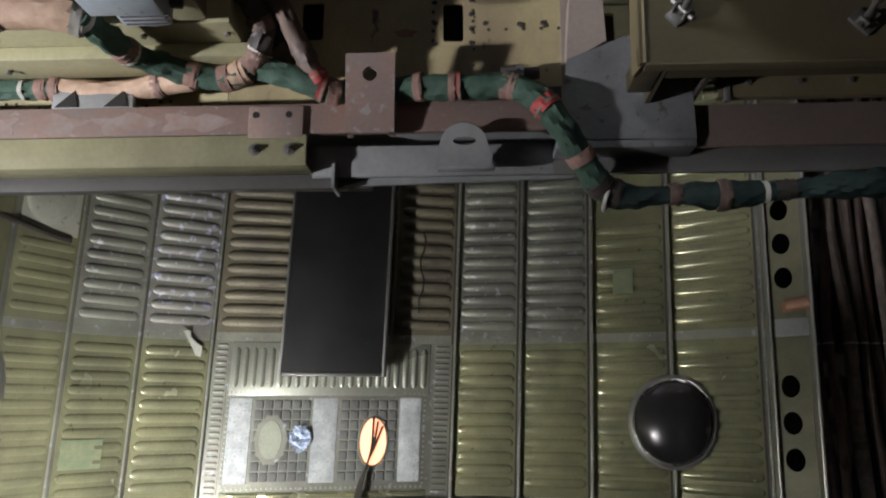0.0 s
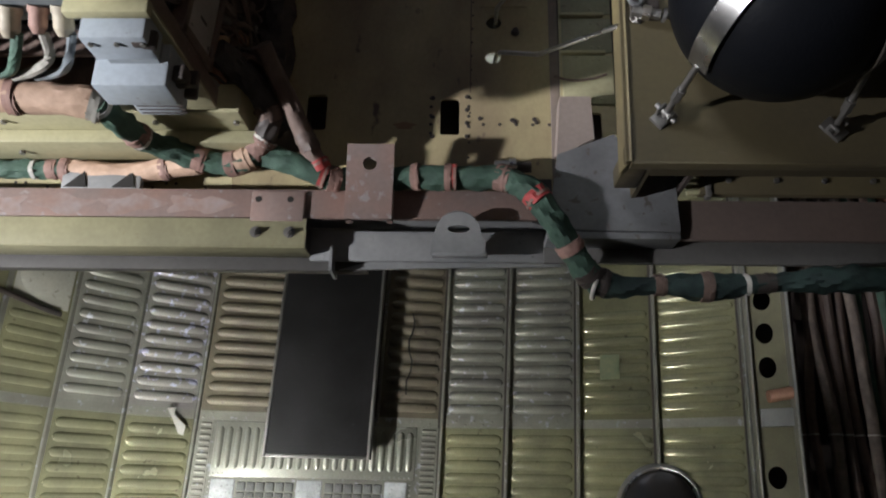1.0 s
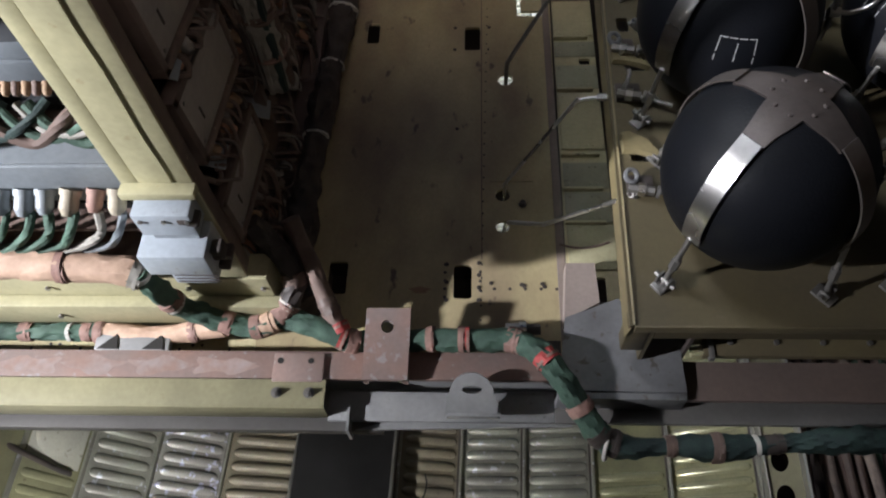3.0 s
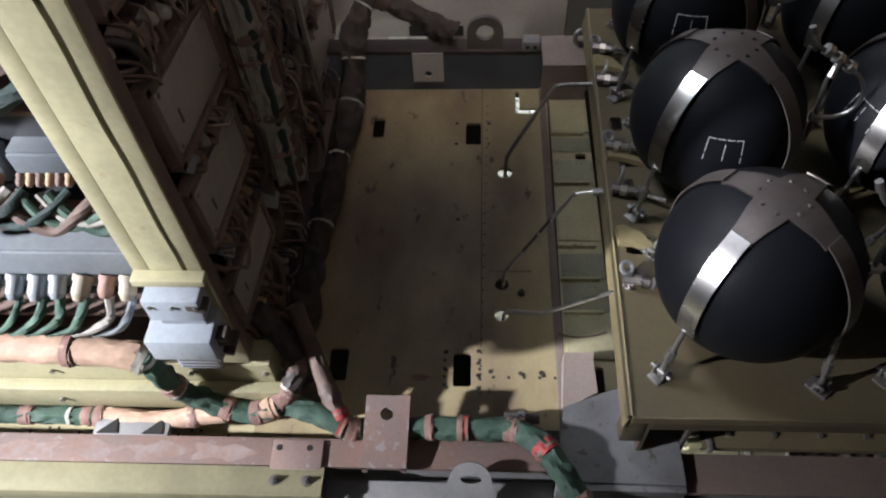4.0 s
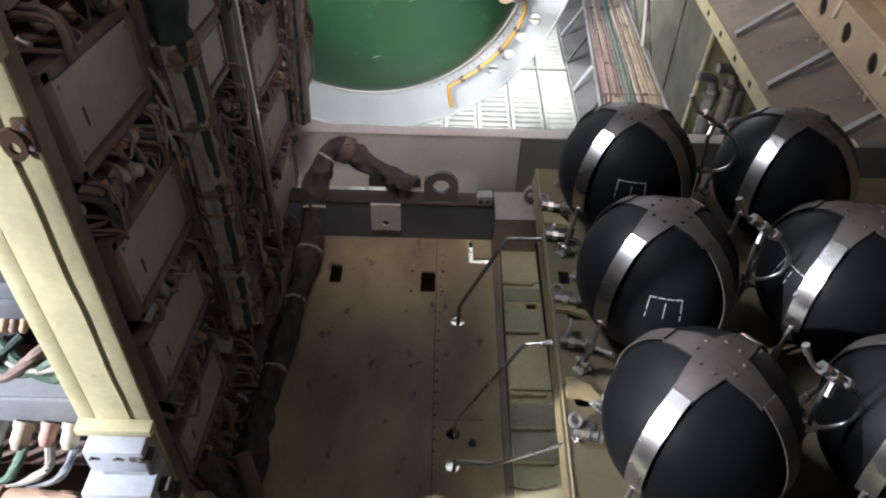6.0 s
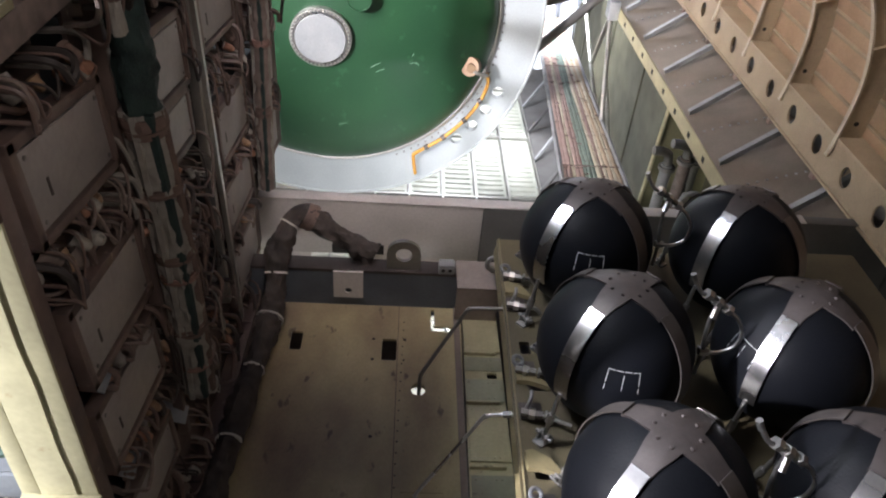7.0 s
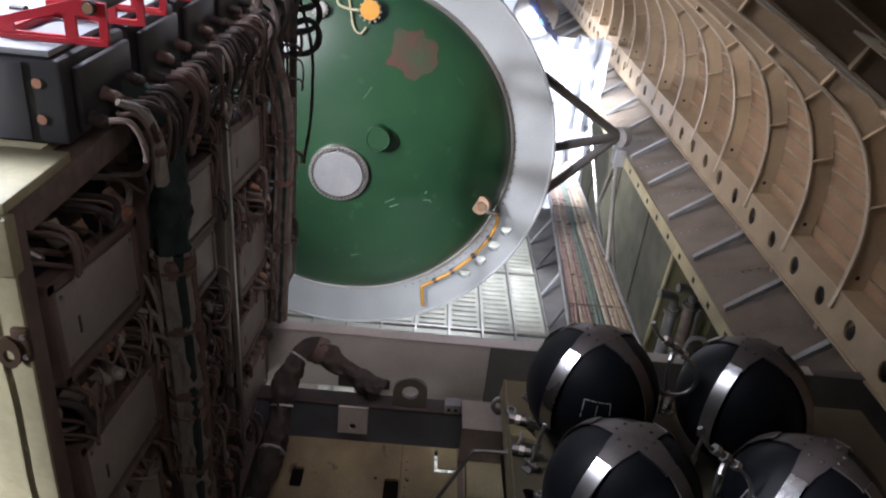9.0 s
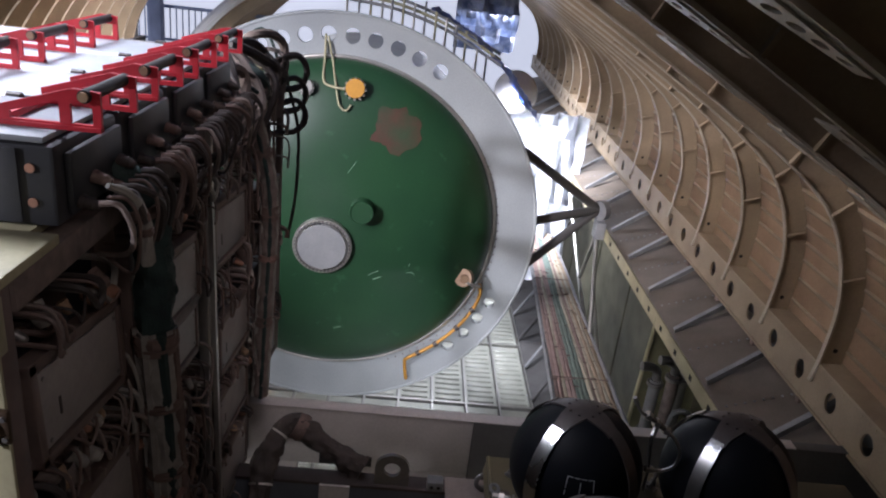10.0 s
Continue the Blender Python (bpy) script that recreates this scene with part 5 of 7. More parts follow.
for i in range(4):
    r_ = random.Random(50 + i)
    o = thing("wire_loom", (-0.62, 1.2 + 0.30 * i, 1.8), "loose pale and brown wires from the top units", "cable", "wire looms on the rack")
    for k in range(7):
        y = 1.20 + 0.30 * i + 0.036 * k
        p = [(-0.61, y, 1.87), (-0.575, y + 0.01, 1.865), (-0.565 + 0.015 * r_.random(), y + r_.uniform(0, 0.08), 1.81), (-0.60, y + r_.uniform(0, 0.15), 1.75 - 0.08 * r_.random()), (-0.68, y + r_.uniform(0.05, 0.25), 1.70)]
        part("wire", tube(B(), p, r_.choice((0.004, 0.006, 0.008)), 6, 5), r_.choice((TRUNKBR, BROWNC, BROWNC, CABLEDK, CABLEDK, CABLEDK)), o)
# taped cable end hanging at the top corner
tw = bundle("pale taped cable end hanging from the top units", [(-0.60, 1.22, 1.90), (-0.575, 1.26, 1.87), (-0.565, 1.30, 1.80), (-0.575, 1.33, 1.70)], lambda t: 0.006 + 0.010 * t, WHITEC, [(0.6, TAPEP, 0.02), (0.75, BROWNC, 0.02)], name="cable_end")
tg = thing("wire_loom", (-0.6, 2.6, 1.85), "dark tangle of cables over the far rack bay", "cable", "wire looms on the rack")
r_ = random.Random(77)
for k in range(30):
    y = r_.uniform(2.2, 3.3)
    z = 1.93
    p = [(FX - 0.25, y, z - 0.14), (FX - 0.10, y + r_.uniform(-0.2, 0.2), z + r_.uniform(-0.08, 0.03)), (FX + r_.uniform(-0.02, 0.05), y + r_.uniform(-0.1, 0.15), z - r_.uniform(0.03, 0.15)), (FX + 0.0, y + r_.uniform(-0.15, 0.15), z - r_.uniform(0.15, 0.35))]
    part("wire", tube(B(), p, r_.choice((0.007, 0.010, 0.014, 0.02)), 7, 6), r_.choice((CABLEDK, CABLEDK, BROWNC, CLOTHD, TRUNKBR)), tg)

# ---- shelf end: units, plugs and cables left of the post ----
# Darker UNIT colour, carrying the shadow over the upper shelf blocks.
BLOCK = mat("dark_blue_grey_block", (0.15, 0.17, 0.185), (0.11, 0.125, 0.14), 0.45, big=8)
BONE = mat("bone_coloured_boot", (0.40, 0.35, 0.26), (0.28, 0.245, 0.19), 0.6, big=20)


def end_unit(x0, x1, z0, z1, y0=0.96, y1=1.28, material=UNIT, plugs=0):
    o = thing("electronics_unit", ((x0 + x1) / 2, y0, z0), "blue-grey electronics unit with round cable plugs", "electronics unit", "units on the rack shelves")
    part("case", box(B(), (x0, y0, z0), (x1, y1, z1), 0.006), material, o)
    part("lid", box(B(), (x0 + 0.004, y0 + 0.006, z1 + 0.001), (x1 - 0.004, y1 - 0.004, z1 + 0.008), 0.002), material, o)
    for k in range(plugs):
        x = x0 + (x1 - x0) * (k + 0.5) / plugs
        m_ = rng.choice((WHITEC, UNIT, BLOCK, UNIT, BONE, BONE, TAPEP))
        x += rng.uniform(-0.006, 0.006)
        plug(o, (x, y0 - 0.002, z0 + 0.055), (rng.uniform(-0.25, 0.05), -1, -0.75), rng.uniform(0.018, 0.023), m_)
        p = [(x, y0 - 0.045, z0 + 0.02), (x - 0.015, y0 - 0.075, z0 - 0.03), (x - 0.075, y0 - 0.075, z0 - 0.085), (x - 0.15, y0 - 0.06, z0 - 0.13)]
        part("wire", tube(B(), [Vector(q_) + Vector((rng.uniform(-0.012, 0.012), 0, 0)) for q_ in p], rng.uniform(0.008, 0.012), 8, 5, 0.25), rng.choice((WHITEC, CLOTHG, CLOTHG, BONE, BLOCK, CLOTHG)), o)
    return o


for u_ in (end_unit(-2.3, -1.56, 0.66, 0.80, plugs=13), end_unit(-1.545, -0.845, 0.66, 0.80, plugs=12)):
    for x, y, r0 in ((-1.14, 1.06, 0.020), (-1.01, 1.05, 0.008), (-0.92, 1.03, 0.010), (-1.30, 1.10, 0.009), (-1.45, 1.04, 0.014)):
        x -= 0.75 if u_.location.x < -1.6 else 0.0
        part("paint_spot", prism(B(), circle((x, y, 0.8085), (1, 0, 0), (0, 1, 0), r0, 14, r0 * 0.6), (0, 0, 0.0008)), WHITEU, u_, "white paint spot")
for zc in (0.985, 1.335, 1.58):
    for k in range(7):
        x0 = -1.98 + 0.158 * k
        o = end_unit(x0, x0 + 0.135, zc, zc + 0.085, 1.02, 1.27, material=BLOCK)
        for j in range(6):
            plug(o, (x0 + 0.012 + 0.022 * j, 1.018, zc + 0.03), (0, -1, -0.5), 0.0095, WOODP if j % 2 else BROWNC)
r_ = random.Random(31)
for zc in (0.93, 1.27, 1.52):
    o = thing("wire_loom", (-1.4, 1.0, zc - 0.05), "green sleeved wires along the rack shelf edge", "cable", "shelf edge looms")
    for k in range(26):
        xa = r_.uniform(-2.0, -0.95)
        p = [(xa, 1.0, zc + 0.04), (xa + 0.05, 0.965, zc), (xa + 0.12, 0.955, zc - 0.035 * r_.random()), (xa + 0.2, 0.965, zc + 0.02), (xa + 0.24, 1.01, zc + 0.04)]
        part("wire", tube(B(), p, r_.choice((0.010, 0.014, 0.018)), 8, 5, 0.15), r_.choice((CLOTHG, CLOTHG, CLOTHD, WHITEC, BROWNC)), o)

# ---- cable runs over the near beam ----
bundle("peach wrapped cable trunk under the shelf plugs", [(-2.3, 0.905, 0.45), (-1.7, 0.905, 0.455), (-1.25, 0.90, 0.45), (-0.99, 0.895, 0.43), (-0.92, 0.89, 0.41)], 0.040, PEACHC, [(0.3, TAPEP, 0.03), (0.62, TAPEP, 0.03), (0.93, WHITEC, 0.03)], lumps=0.22)
bundle("green cloth cable with pink tape dropping to the beam", [(-0.93, 0.885, 0.44), (-0.905, 0.88, 0.34), (-0.88, 0.88, 0.24), (-0.80, 0.875, 0.17), (-0.71, 0.858, 0.14), (-0.64, 0.868, 0.145), (-0.595, 0.90, 0.16)], 0.031, CLOTHG,
       [(0.04, TIEW, 0.012), (0.27, TAPEP, 0.03), (0.30, TIEW, 0.010), (0.58, TAPEP, 0.035), (0.76, TAPEP, 0.04), (0.84, PEACHC, 0.05), (0.97, TAPEP, 0.03)], lumps=0.32)
bundle("green cloth cable running along the deck edge", [(-2.6, 0.868, 0.075), (-1.7, 0.868, 0.075), (-1.30, 0.868, 0.075), (-1.18, 0.868, 0.075)], 0.026, CLOTHG, [(0.55, TAPEP, 0.04), (0.70, TIEW, 0.012), (0.85, TAPEP, 0.03)])
bundle("peach wrapped cable length lying on the deck edge", [(-1.19, 0.868, 0.075), (-1.1, 0.862, 0.075), (-1.0, 0.858, 0.075), (-0.88, 0.868, 0.09), (-0.78, 0.868, 0.12)], 0.030, PEACHC, [(0.04, TAPEP, 0.03), (0.75, TAPEP, 0.03)], lumps=0.2)
bundle("dark taped cable rising behind the beam to the rack", [(-0.60, 0.895, 0.16), (-0.575, 0.93, 0.18), (-0.565, 0.98, 0.22), (-0.60, 1.03, 0.30), (-0.66, 1.06, 0.4)], 0.032, CABLEDK, [(0.15, TIEW, 0.02), (0.1, TAPEP, 0.04), (0.5, BROWNC, 0.04)], lumps=0.3)
bundle("brown taped cable rising behind the beam", [(-0.42, 0.84, 0.13), (-0.455, 0.90, 0.16), (-0.50, 0.99, 0.22), (-0.56, 1.10, 0.36)], 0.026, BROWNC, [(0.12, TAPER, 0.03), (0.4, FRAMEBR, 0.05)], lumps=0.2)
bundle("green cloth cable over the cross beam", [(-0.60, 0.89, 0.15), (-0.53, 0.87, 0.14), (-0.47, 0.85, 0.135), (-0.40, 0.828, 0.115), (-0.34, 0.835, 0.085), (-0.28, 0.835, 0.075)], 0.032, CLOTHG, [(0.55, TAPER, 0.02), (0.62, TAPEP, 0.035)], lumps=0.32)
bundle("green cloth cable with pink and red tape over the gusset", [(-0.22, 0.828, 0.115), (-0.15, 0.828, 0.13), (-0.06, 0.826, 0.135), (0.02, 0.824, 0.14), (0.09, 0.815, 0.15), (0.16, 0.762, 0.175), (0.205, 0.70, 0.17), (0.25, 0.64, 0.14), (0.30, 0.575, 0.10), (0.34, 0.545, 0.07)],
       0.033, CLOTHG, [(0.10, TAPEP, 0.025), (0.22, TAPEP, 0.02), (0.24, TAPER, 0.012), (0.44, TAPEP, 0.040), (0.58, TAPER, 0.035), (0.80, TAPEP, 0.03), (0.93, CABLEDK, 0.04)], lumps=0.32)
torus(bm := B(), (0.335, 0.535, 0.075), (1, -0.4, 0.2), 0.036, 0.006)
single("cord_ring", bm, TIEW, (0.335, 0.535, 0.05), "white cord loop tied round the cable", "cord")
bundle("dark cloth cable running outboard in front of the beam", [(0.34, 0.548, 0.075), (0.40, 0.535, 0.07), (0.52, 0.54, 0.07), (0.66, 0.538, 0.07), (0.82, 0.55, 0.075), (1.0, 0.56, 0.08), (1.2, 0.56, 0.06), (1.6, 0.55, 0.0)], lambda t: 0.030 + 0.006 * math.sin(t * 20), CLOTHD,
       [(0.04, CABLEDK, 0.03), (0.28, BROWNC, 0.03), (0.40, BROWNC, 0.03), (0.50, TIEW, 0.012), (0.55, CABLEDK, 0.05)], lumps=0.3)
cp = thing("pipe_coupling", (0.10, 0.85, 0.12), "bright steel pipe coupling beside the cable", "coupling")
part("sleeve", cyl(B(), (0.06, 0.856, 0.13), (0.10, 0.858, 0.13), 0.022, seg=18), STEELD, cp)
part("nut", cyl(B(), (0.10, 0.858, 0.13), (0.118, 0.859, 0.13), 0.026, seg=18), STEEL, cp)
part("stub", cyl(B(), (0.118, 0.859, 0.13), (0.16, 0.861, 0.13), 0.016, seg=14), CABLEDK, cp)

# ---- thin pipes from the deck to the stand ----
def pipe(label, pts, r, material=STEEL, nuts=(), name="pipe"):
    o = thing(name, pts[0], label, "pipe", "thin pipes on the deck")
    part("tube", tube(B(), pts, r, 10, 6), material, o)
    q = spline(pts, 10)
    for f_ in nuts:
        i = max(1, min(len(q) - 2, int(f_ * (len(q) - 1))))
        d = (q[i + 1] - q[i - 1]).normalized()
        part("nut", cyl(B(), q[i] - d * 0.014, q[i] + d * 0.014, r * 2.1, seg=6), STEELD, o)
    return o


def run(*pts, r=0.022):
    """Straight runs joined by tight bends."""
    p = [Vector(q) for q in pts]
    out = [p[0], p[0].lerp(p[1], 0.5)]
    for a, b, c in zip(p, p[1:], p[2:]):
        u, v = (a - b).normalized(), (c - b).normalized()
        out += [b + u * r, b + (u + v) * r * 0.3, b + v * r]
    return out + [p[-1].lerp(p[-2], 0.4), p[-1]]


pipe("thin bent steel pipe from a deck hole to the stand", run((0.066, 1.300, -0.05), (0.072, 1.303, 0.018), (0.195, 1.270, 0.055), (0.381, 1.177, 0.335), (0.43, 1.165, 0.388)), 0.0072, STEEL, (0.86, 0.94))
pipe("thin bent steel pipe from a deck hole to the stand", run((0.066, 1.415, -0.05), (0.070, 1.430, 0.065), (0.290, 1.566, 0.325), (0.362, 1.560, 0.345), (0.470, 1.515, 0.395), (0.558, 1.470, 0.405)), 0.0060, STEEL, (0.62, 0.72))
pipe("thin bent steel pipe from a deck hole to the stand", run((0.084, 1.958, -0.05), (0.084, 1.961, 0.085), (0.262, 2.098, 0.328), (0.394, 2.081, 0.348), (0.45, 2.07, 0.388)), 0.0078, STEELD, (0.80, 0.90))
for y, ring in ((1.195, 1), (1.545, 0), (1.735, 1), (2.07, 0), (2.245, 1)):
    o = thing("pipe_fitting", (0.44, y, 0.375), "dull steel pipe union and eye lug on the stand edge", "fitting", "fittings on the stand edge")
    part("pad", box(B(), (0.400, y - 0.035, 0.3755), (0.475, y + 0.035, 0.386), 0.004), CAPBR, o)
    part("union", cyl(B(), (0.40, y - 0.02, 0.402), (0.47, y - 0.035, 0.404), 0.013, seg=6), STEELD, o)
    part("union_nut", cyl(B(), (0.425, y - 0.026, 0.403), (0.445, y - 0.030, 0.403), 0.019, seg=6), STEEL, o)
    if ring:
        part("eye_ring", torus(B(), (0.412, y + 0.020, 0.402), (0.25, -0.35, 0.9), 0.018, 0.007, 20, 8), SLATE, o)
    else:
        part("lever", tube(B(), [(0.42, y, 0.39), (0.435, y + 0.02, 0.42), (0.44, y + 0.05, 0.425)], 0.007, 8, 5), STEELD, o)
    part("cap_plate", cyl(B(), (0.476, y - 0.036, 0.404), (0.484, y - 0.038, 0.404), 0.018, seg=14), STEELD, o)
    part("elbow", tube(B(), [(0.484, y - 0.036, 0.403), (0.51, y - 0.04, 0.40), (0.53, y - 0.05, 0.385)], 0.008, 8, 5), STEELD, o)
# clips and eye bolts at the far corner of the deck
pt = thing("eye_fitting", (0.40, 2.46, 0.2), "small steel eye fitting on the far corner plate", "fitting")
part("eye", torus(B(), (0.395, 2.47, 0.262), (0.3, -1, 0.2), 0.030, 0.011, 20, 8), STEELD, pt)
part("stem", cyl(B(), (0.395, 2.47, 0.20), (0.395, 2.47, 0.235), 0.012, seg=10), STEELD, pt)
sc = thing("scrap_wire", (0.25, 1.19, 0.03), "bent dark wire lying on the side channel", "wire")
part("wire", tube(B(), [(0.245, 1.21, 0.028), (0.30, 1.195, 0.03), (0.36, 1.20, 0.034), (0.405, 1.215, 0.034)], 0.004, 6, 5), BROWNC, sc)
sc = single("cap_nut", cyl(B(), (0.13, 1.385, 0.001), (0.13, 1.385, 0.018), 0.014, 0.009, 12), CAPBR, (0.13, 1.385, 0), "small brown cap nut standing on the deck", "nut")
ch_ = thing("paint_chip", (-0.21, 1.05, 0.0), "rusty paint chip mark on the yellow deck", "stain")
part("chip", prism(B(), [Vector((-0.21 + 0.03 * math.cos(a) * (1 + 0.35 * math.sin(5 * a)), 1.055 + 0.012 * math.sin(a), 0.0005)) for a in (2 * math.pi * i / 18 for i in range(18))], (0, 0, 0.0012)), WOODP, ch_)

# ---- valves and hoses between the tanks ----
def valve(at):
    o = thing("valve_line", at, "steel valve stem with a looped feed pipe between the tanks", "valve", "feed lines between the tanks")
    c = Vector(at)
    P = lambda x, z, y=0.0: c + Vector((x, y, z))
    part("arm", tube(B(), [P(-0.095, 0.085, 0.02), P(-0.07, 0.045), P(-0.04, 0.025), P(0.0, 0.0)], 0.0065, 8, 5), STEELD, o)
    part("arm_tip", cyl(B(), P(-0.097, 0.09, 0.02), P(-0.085, 0.065, 0.015), 0.009, seg=10), STEELD, o)
    part("cross_valve", cyl(B(), P(-0.045, 0.035), P(0.045, -0.03), 0.011, seg=10), STEELD, o)
    for x, z in ((-0.04, 0.03), (-0.005, 0.004), (0.035, -0.024)):
        part("nut", cyl(B(), P(x - 0.008, z + 0.006), P(x + 0.008, z - 0.006), 0.017, seg=6), STEEL, o)
    part("knob", cyl(B(), P(0.0, 0.0), P(-0.02, -0.035, -0.03), 0.010, seg=8), STEEL, o)
    part("feed_pipe", tube(B(), [P(0.04, -0.030), P(0.080, -0.065), P(0.108, -0.117), P(0.102, -0.175), P(0.060, -0.203), P(0.02, -0.202)], 0.0062, 10, 8), STEEL, o)
    part("tip_nut", cyl(B(), P(-0.005, -0.20), P(0.025, -0.202), 0.014, seg=6), STEEL, o)
    part("drop_pipe", tube(B(), [P(-0.005, -0.01), P(-0.008, -0.07), P(-0.002, -0.14), P(0.008, -0.20), P(0.01, -0.30)], 0.0065, 8, 5), STEELD, o)


for k, y in enumerate((1.02, 1.55, 2.10)):
    valve((0.925, y, 0.885))
# white stencil frames on the tanks, unreadable marks as bars
MARK = mat("white_stencil", (0.40, 0.41, 0.41), rough=0.7)
for (cx, cy, az, el) in ((TX[0], TY[1], -100, 18), (TX[0], TY[2], -100, 18), (TX[1], TY[1], -160, 18)):
    o = thing("stencil_mark", (cx, cy - 0.25, TZ), "white stencilled frame mark on the black tank", "marking", "tank stencils")
    c = Vector((cx, cy, TZ))
    def S(u, v, r=0.2495):
        a, e_ = radians(az) + u, radians(el) + v
        return c + Vector((math.cos(a) * math.cos(e_), math.sin(a) * math.cos(e_), math.sin(e_))) * r
    bars = [(-0.21, 0.145, -0.12, 0.155), (-0.10, 0.145, -0.01, 0.155), (0.01, 0.145, 0.10, 0.155), (0.12, 0.145, 0.21, 0.155), (-0.21, -0.02, -0.20, 0.145), (0.20, -0.02, 0.21, 0.145), (-0.21, -0.12, -0.20, -0.05), (0.20, -0.12, 0.21, -0.05), (0.0, -0.10, 0.009, 0.10)]
    for u0, v0, u1, v1 in bars:
        bm = B()
        n = 4
        va = [[bm.verts.new(S(u0 + (u1 - u0) * i / n, v, rr)) for i in range(n + 1)] for v, rr in ((v0, 0.2488), (v1, 0.2488))]
        for i in range(n):
            bm.faces.new((va[0][i], va[0][i + 1], va[1][i + 1], va[1][i]))
        part("bar", bm, MARK, o)

# ---- belly: inspection panel, bowls, black case ----
BEND[0] = True
ip = thing("inspection_panel", (-1.0, -0.1, FZ), "riveted grey access panel with quilted pads on the belly", "panel", kind="structure")
PADG = mat("grey_quilted_pad", (0.15, 0.15, 0.145), (0.11, 0.11, 0.105), 0.75, bump=0.5, grain=110)
PADW = mat("white_felt_strip", (0.50, 0.52, 0.53), (0.33, 0.345, 0.36), 0.85, bump=0.7, grain=120, big=14, spots=(0.24, 0.245, 0.25), spot_at=0.60)
part("base_sheet", box(B(), (-1.79, -0.55, FZ - 0.012), (-0.18, 0.42, FZ + 0.001)), SHEET_GREY, ip)
for x0, x1 in ((-1.78, -1.68), (-0.31, -0.19)):
    bm = B()
    box(bm, (x0, -0.55, FZ), (x1, 0.40, FZ + 0.006))
    for k in range(26):
        bead(bm, x0 + 0.012, x1 - 0.012, -0.52 + 0.036 * k, FZ + 0.006, 0.020, 0.008)
    part("edge_strip", bm, SHEET_GREY, ip)
TRAY = mat("bright_beaded_tray", (0.42, 0.42, 0.36), (0.34, 0.34, 0.29), 0.3, 0.5)
bm = B()
box(bm, (-1.66, 0.07, FZ + 0.002), (-0.33, 0.40, FZ + 0.012), 0.003)
for k in range(22):
    kb = B()
    bead(kb, 0.115, 0.37, 0, 0, 0.040, 0.020)
    bmesh.ops.transform(kb, matrix=Matrix.Translation((-1.62 + 0.0595 * k, 0, FZ + 0.012)) @ Matrix(((0, -1, 0, 0), (1, 0, 0, 0), (0, 0, 1, 0), (0, 0, 0, 1))), verts=kb.verts)
    me = bpy.data.meshes.new("t")
    kb.to_mesh(me)
    kb.free()
    bm.from_mesh(me)
    bpy.data.meshes.remove(me)
part("beaded_tray", bm, TRAY, ip)
bm = B()
rivets(bm, [(-1.64 + 0.032 * i, 0.085 + 0.0 * i, FZ + 0.012) for i in range(41)] + [(-1.64 + 0.032 * i, -0.49, FZ + 0.008) for i in range(41)] + [(x, -0.47 + 0.032 * i, FZ + 0.008) for i in range(18) for x in (-1.655, -0.355)], 0.008, 0.006)
part("rivet_row", bm, ALLOY, ip)
for i, x0 in enumerate((-1.475, -0.905)):
    nx, ny = 6, 8
    for a in range(nx):
        for b in range(ny):
            w, h = 0.375 / nx, 0.50 / ny
            x, y = x0 + a * w, -0.455 + b * h
            part("pad", box(B(), (x + 0.004, y + 0.004, FZ + 0.001), (x + w - 0.004, y + h - 0.004, FZ + 0.014 + 0.003 * rng.random()), 0.008), PADG, ip)
for x0, x1 in ((-1.645, -1.49), (-1.085, -0.92), (-0.515, -0.375)):
    part("felt_strip", box(B(), (x0, -0.46, FZ + 0.001), (x1, 0.055, FZ + 0.012), 0.004), PADW, ip)
bm = B()
box(bm, (-1.66, -0.55, FZ + 0.002), (-0.33, -0.51, FZ + 0.01), 0.003)
for k in range(5):
    bead(bm, -1.62 + 0.26 * k, -1.40 + 0.26 * k, -0.53, FZ + 0.01, 0.028, 0.012)
part("lower_strip", bm, PRIMER_G, ip)
ov = thing("oval_cover", (-1.347, -0.2, FZ), "pale green oval cover plate with scalloped rim", "cover")
part("rim", prism(B(), [Vector((-1.347 + (0.105 + 0.012 * max(0, math.cos(10 * a)) ** 4) * math.cos(a), -0.2 + (0.148 + 0.012 * max(0, math.cos(10 * a)) ** 4) * math.sin(a), FZ + 0.016)) for a in (2 * math.pi * i / 80 for i in range(80))], (0, 0, 0.008)), SHEET_GREY, ov)
part("cover", prism(B(), [Vector((-1.347 + 0.075 * math.cos(a), -0.2 + 0.115 * math.sin(a), FZ + 0.024)) for a in (2 * math.pi * i / 40 for i in range(40))], (0, 0, 0.006)), mat("pale_green_paint", (0.40, 0.41, 0.33), (0.30, 0.32, 0.25), 0.6), ov)
pr = thing("crumpled_rag", (-1.15, -0.19, FZ), "crumpled white and blue scrap lying on the pads", "rag")
bm = B()
g = 9
vv = [[bm.verts.new((-1.23 + 0.018 * i + 0.01 * rng.random(), -0.28 + 0.02 * j + 0.01 * rng.random(), FZ + 0.022 + 0.035 * rng.random())) for i in range(g)] for j in range(g)]
for j in range(g - 1):
    for i in range(g - 1):
        if 2 < i + j < 13 and abs(i - j) < 6:
            bm.faces.new((vv[j][i], vv[j][i + 1], vv[j + 1][i + 1], vv[j + 1][i]))
bmesh.ops.delete(bm, geom=[v for v in bm.verts if not v.link_faces], context="VERTS")
part("cloth", bm, mat("white_blue_cloth", (0.62, 0.66, 0.74), (0.20, 0.28, 0.50), 0.7, big=40), pr, smooth=False)
lp = thing("inspection_lamp", (-0.678, -0.219, FZ), "glowing orange lamp showing through an oval hole", "lamp")
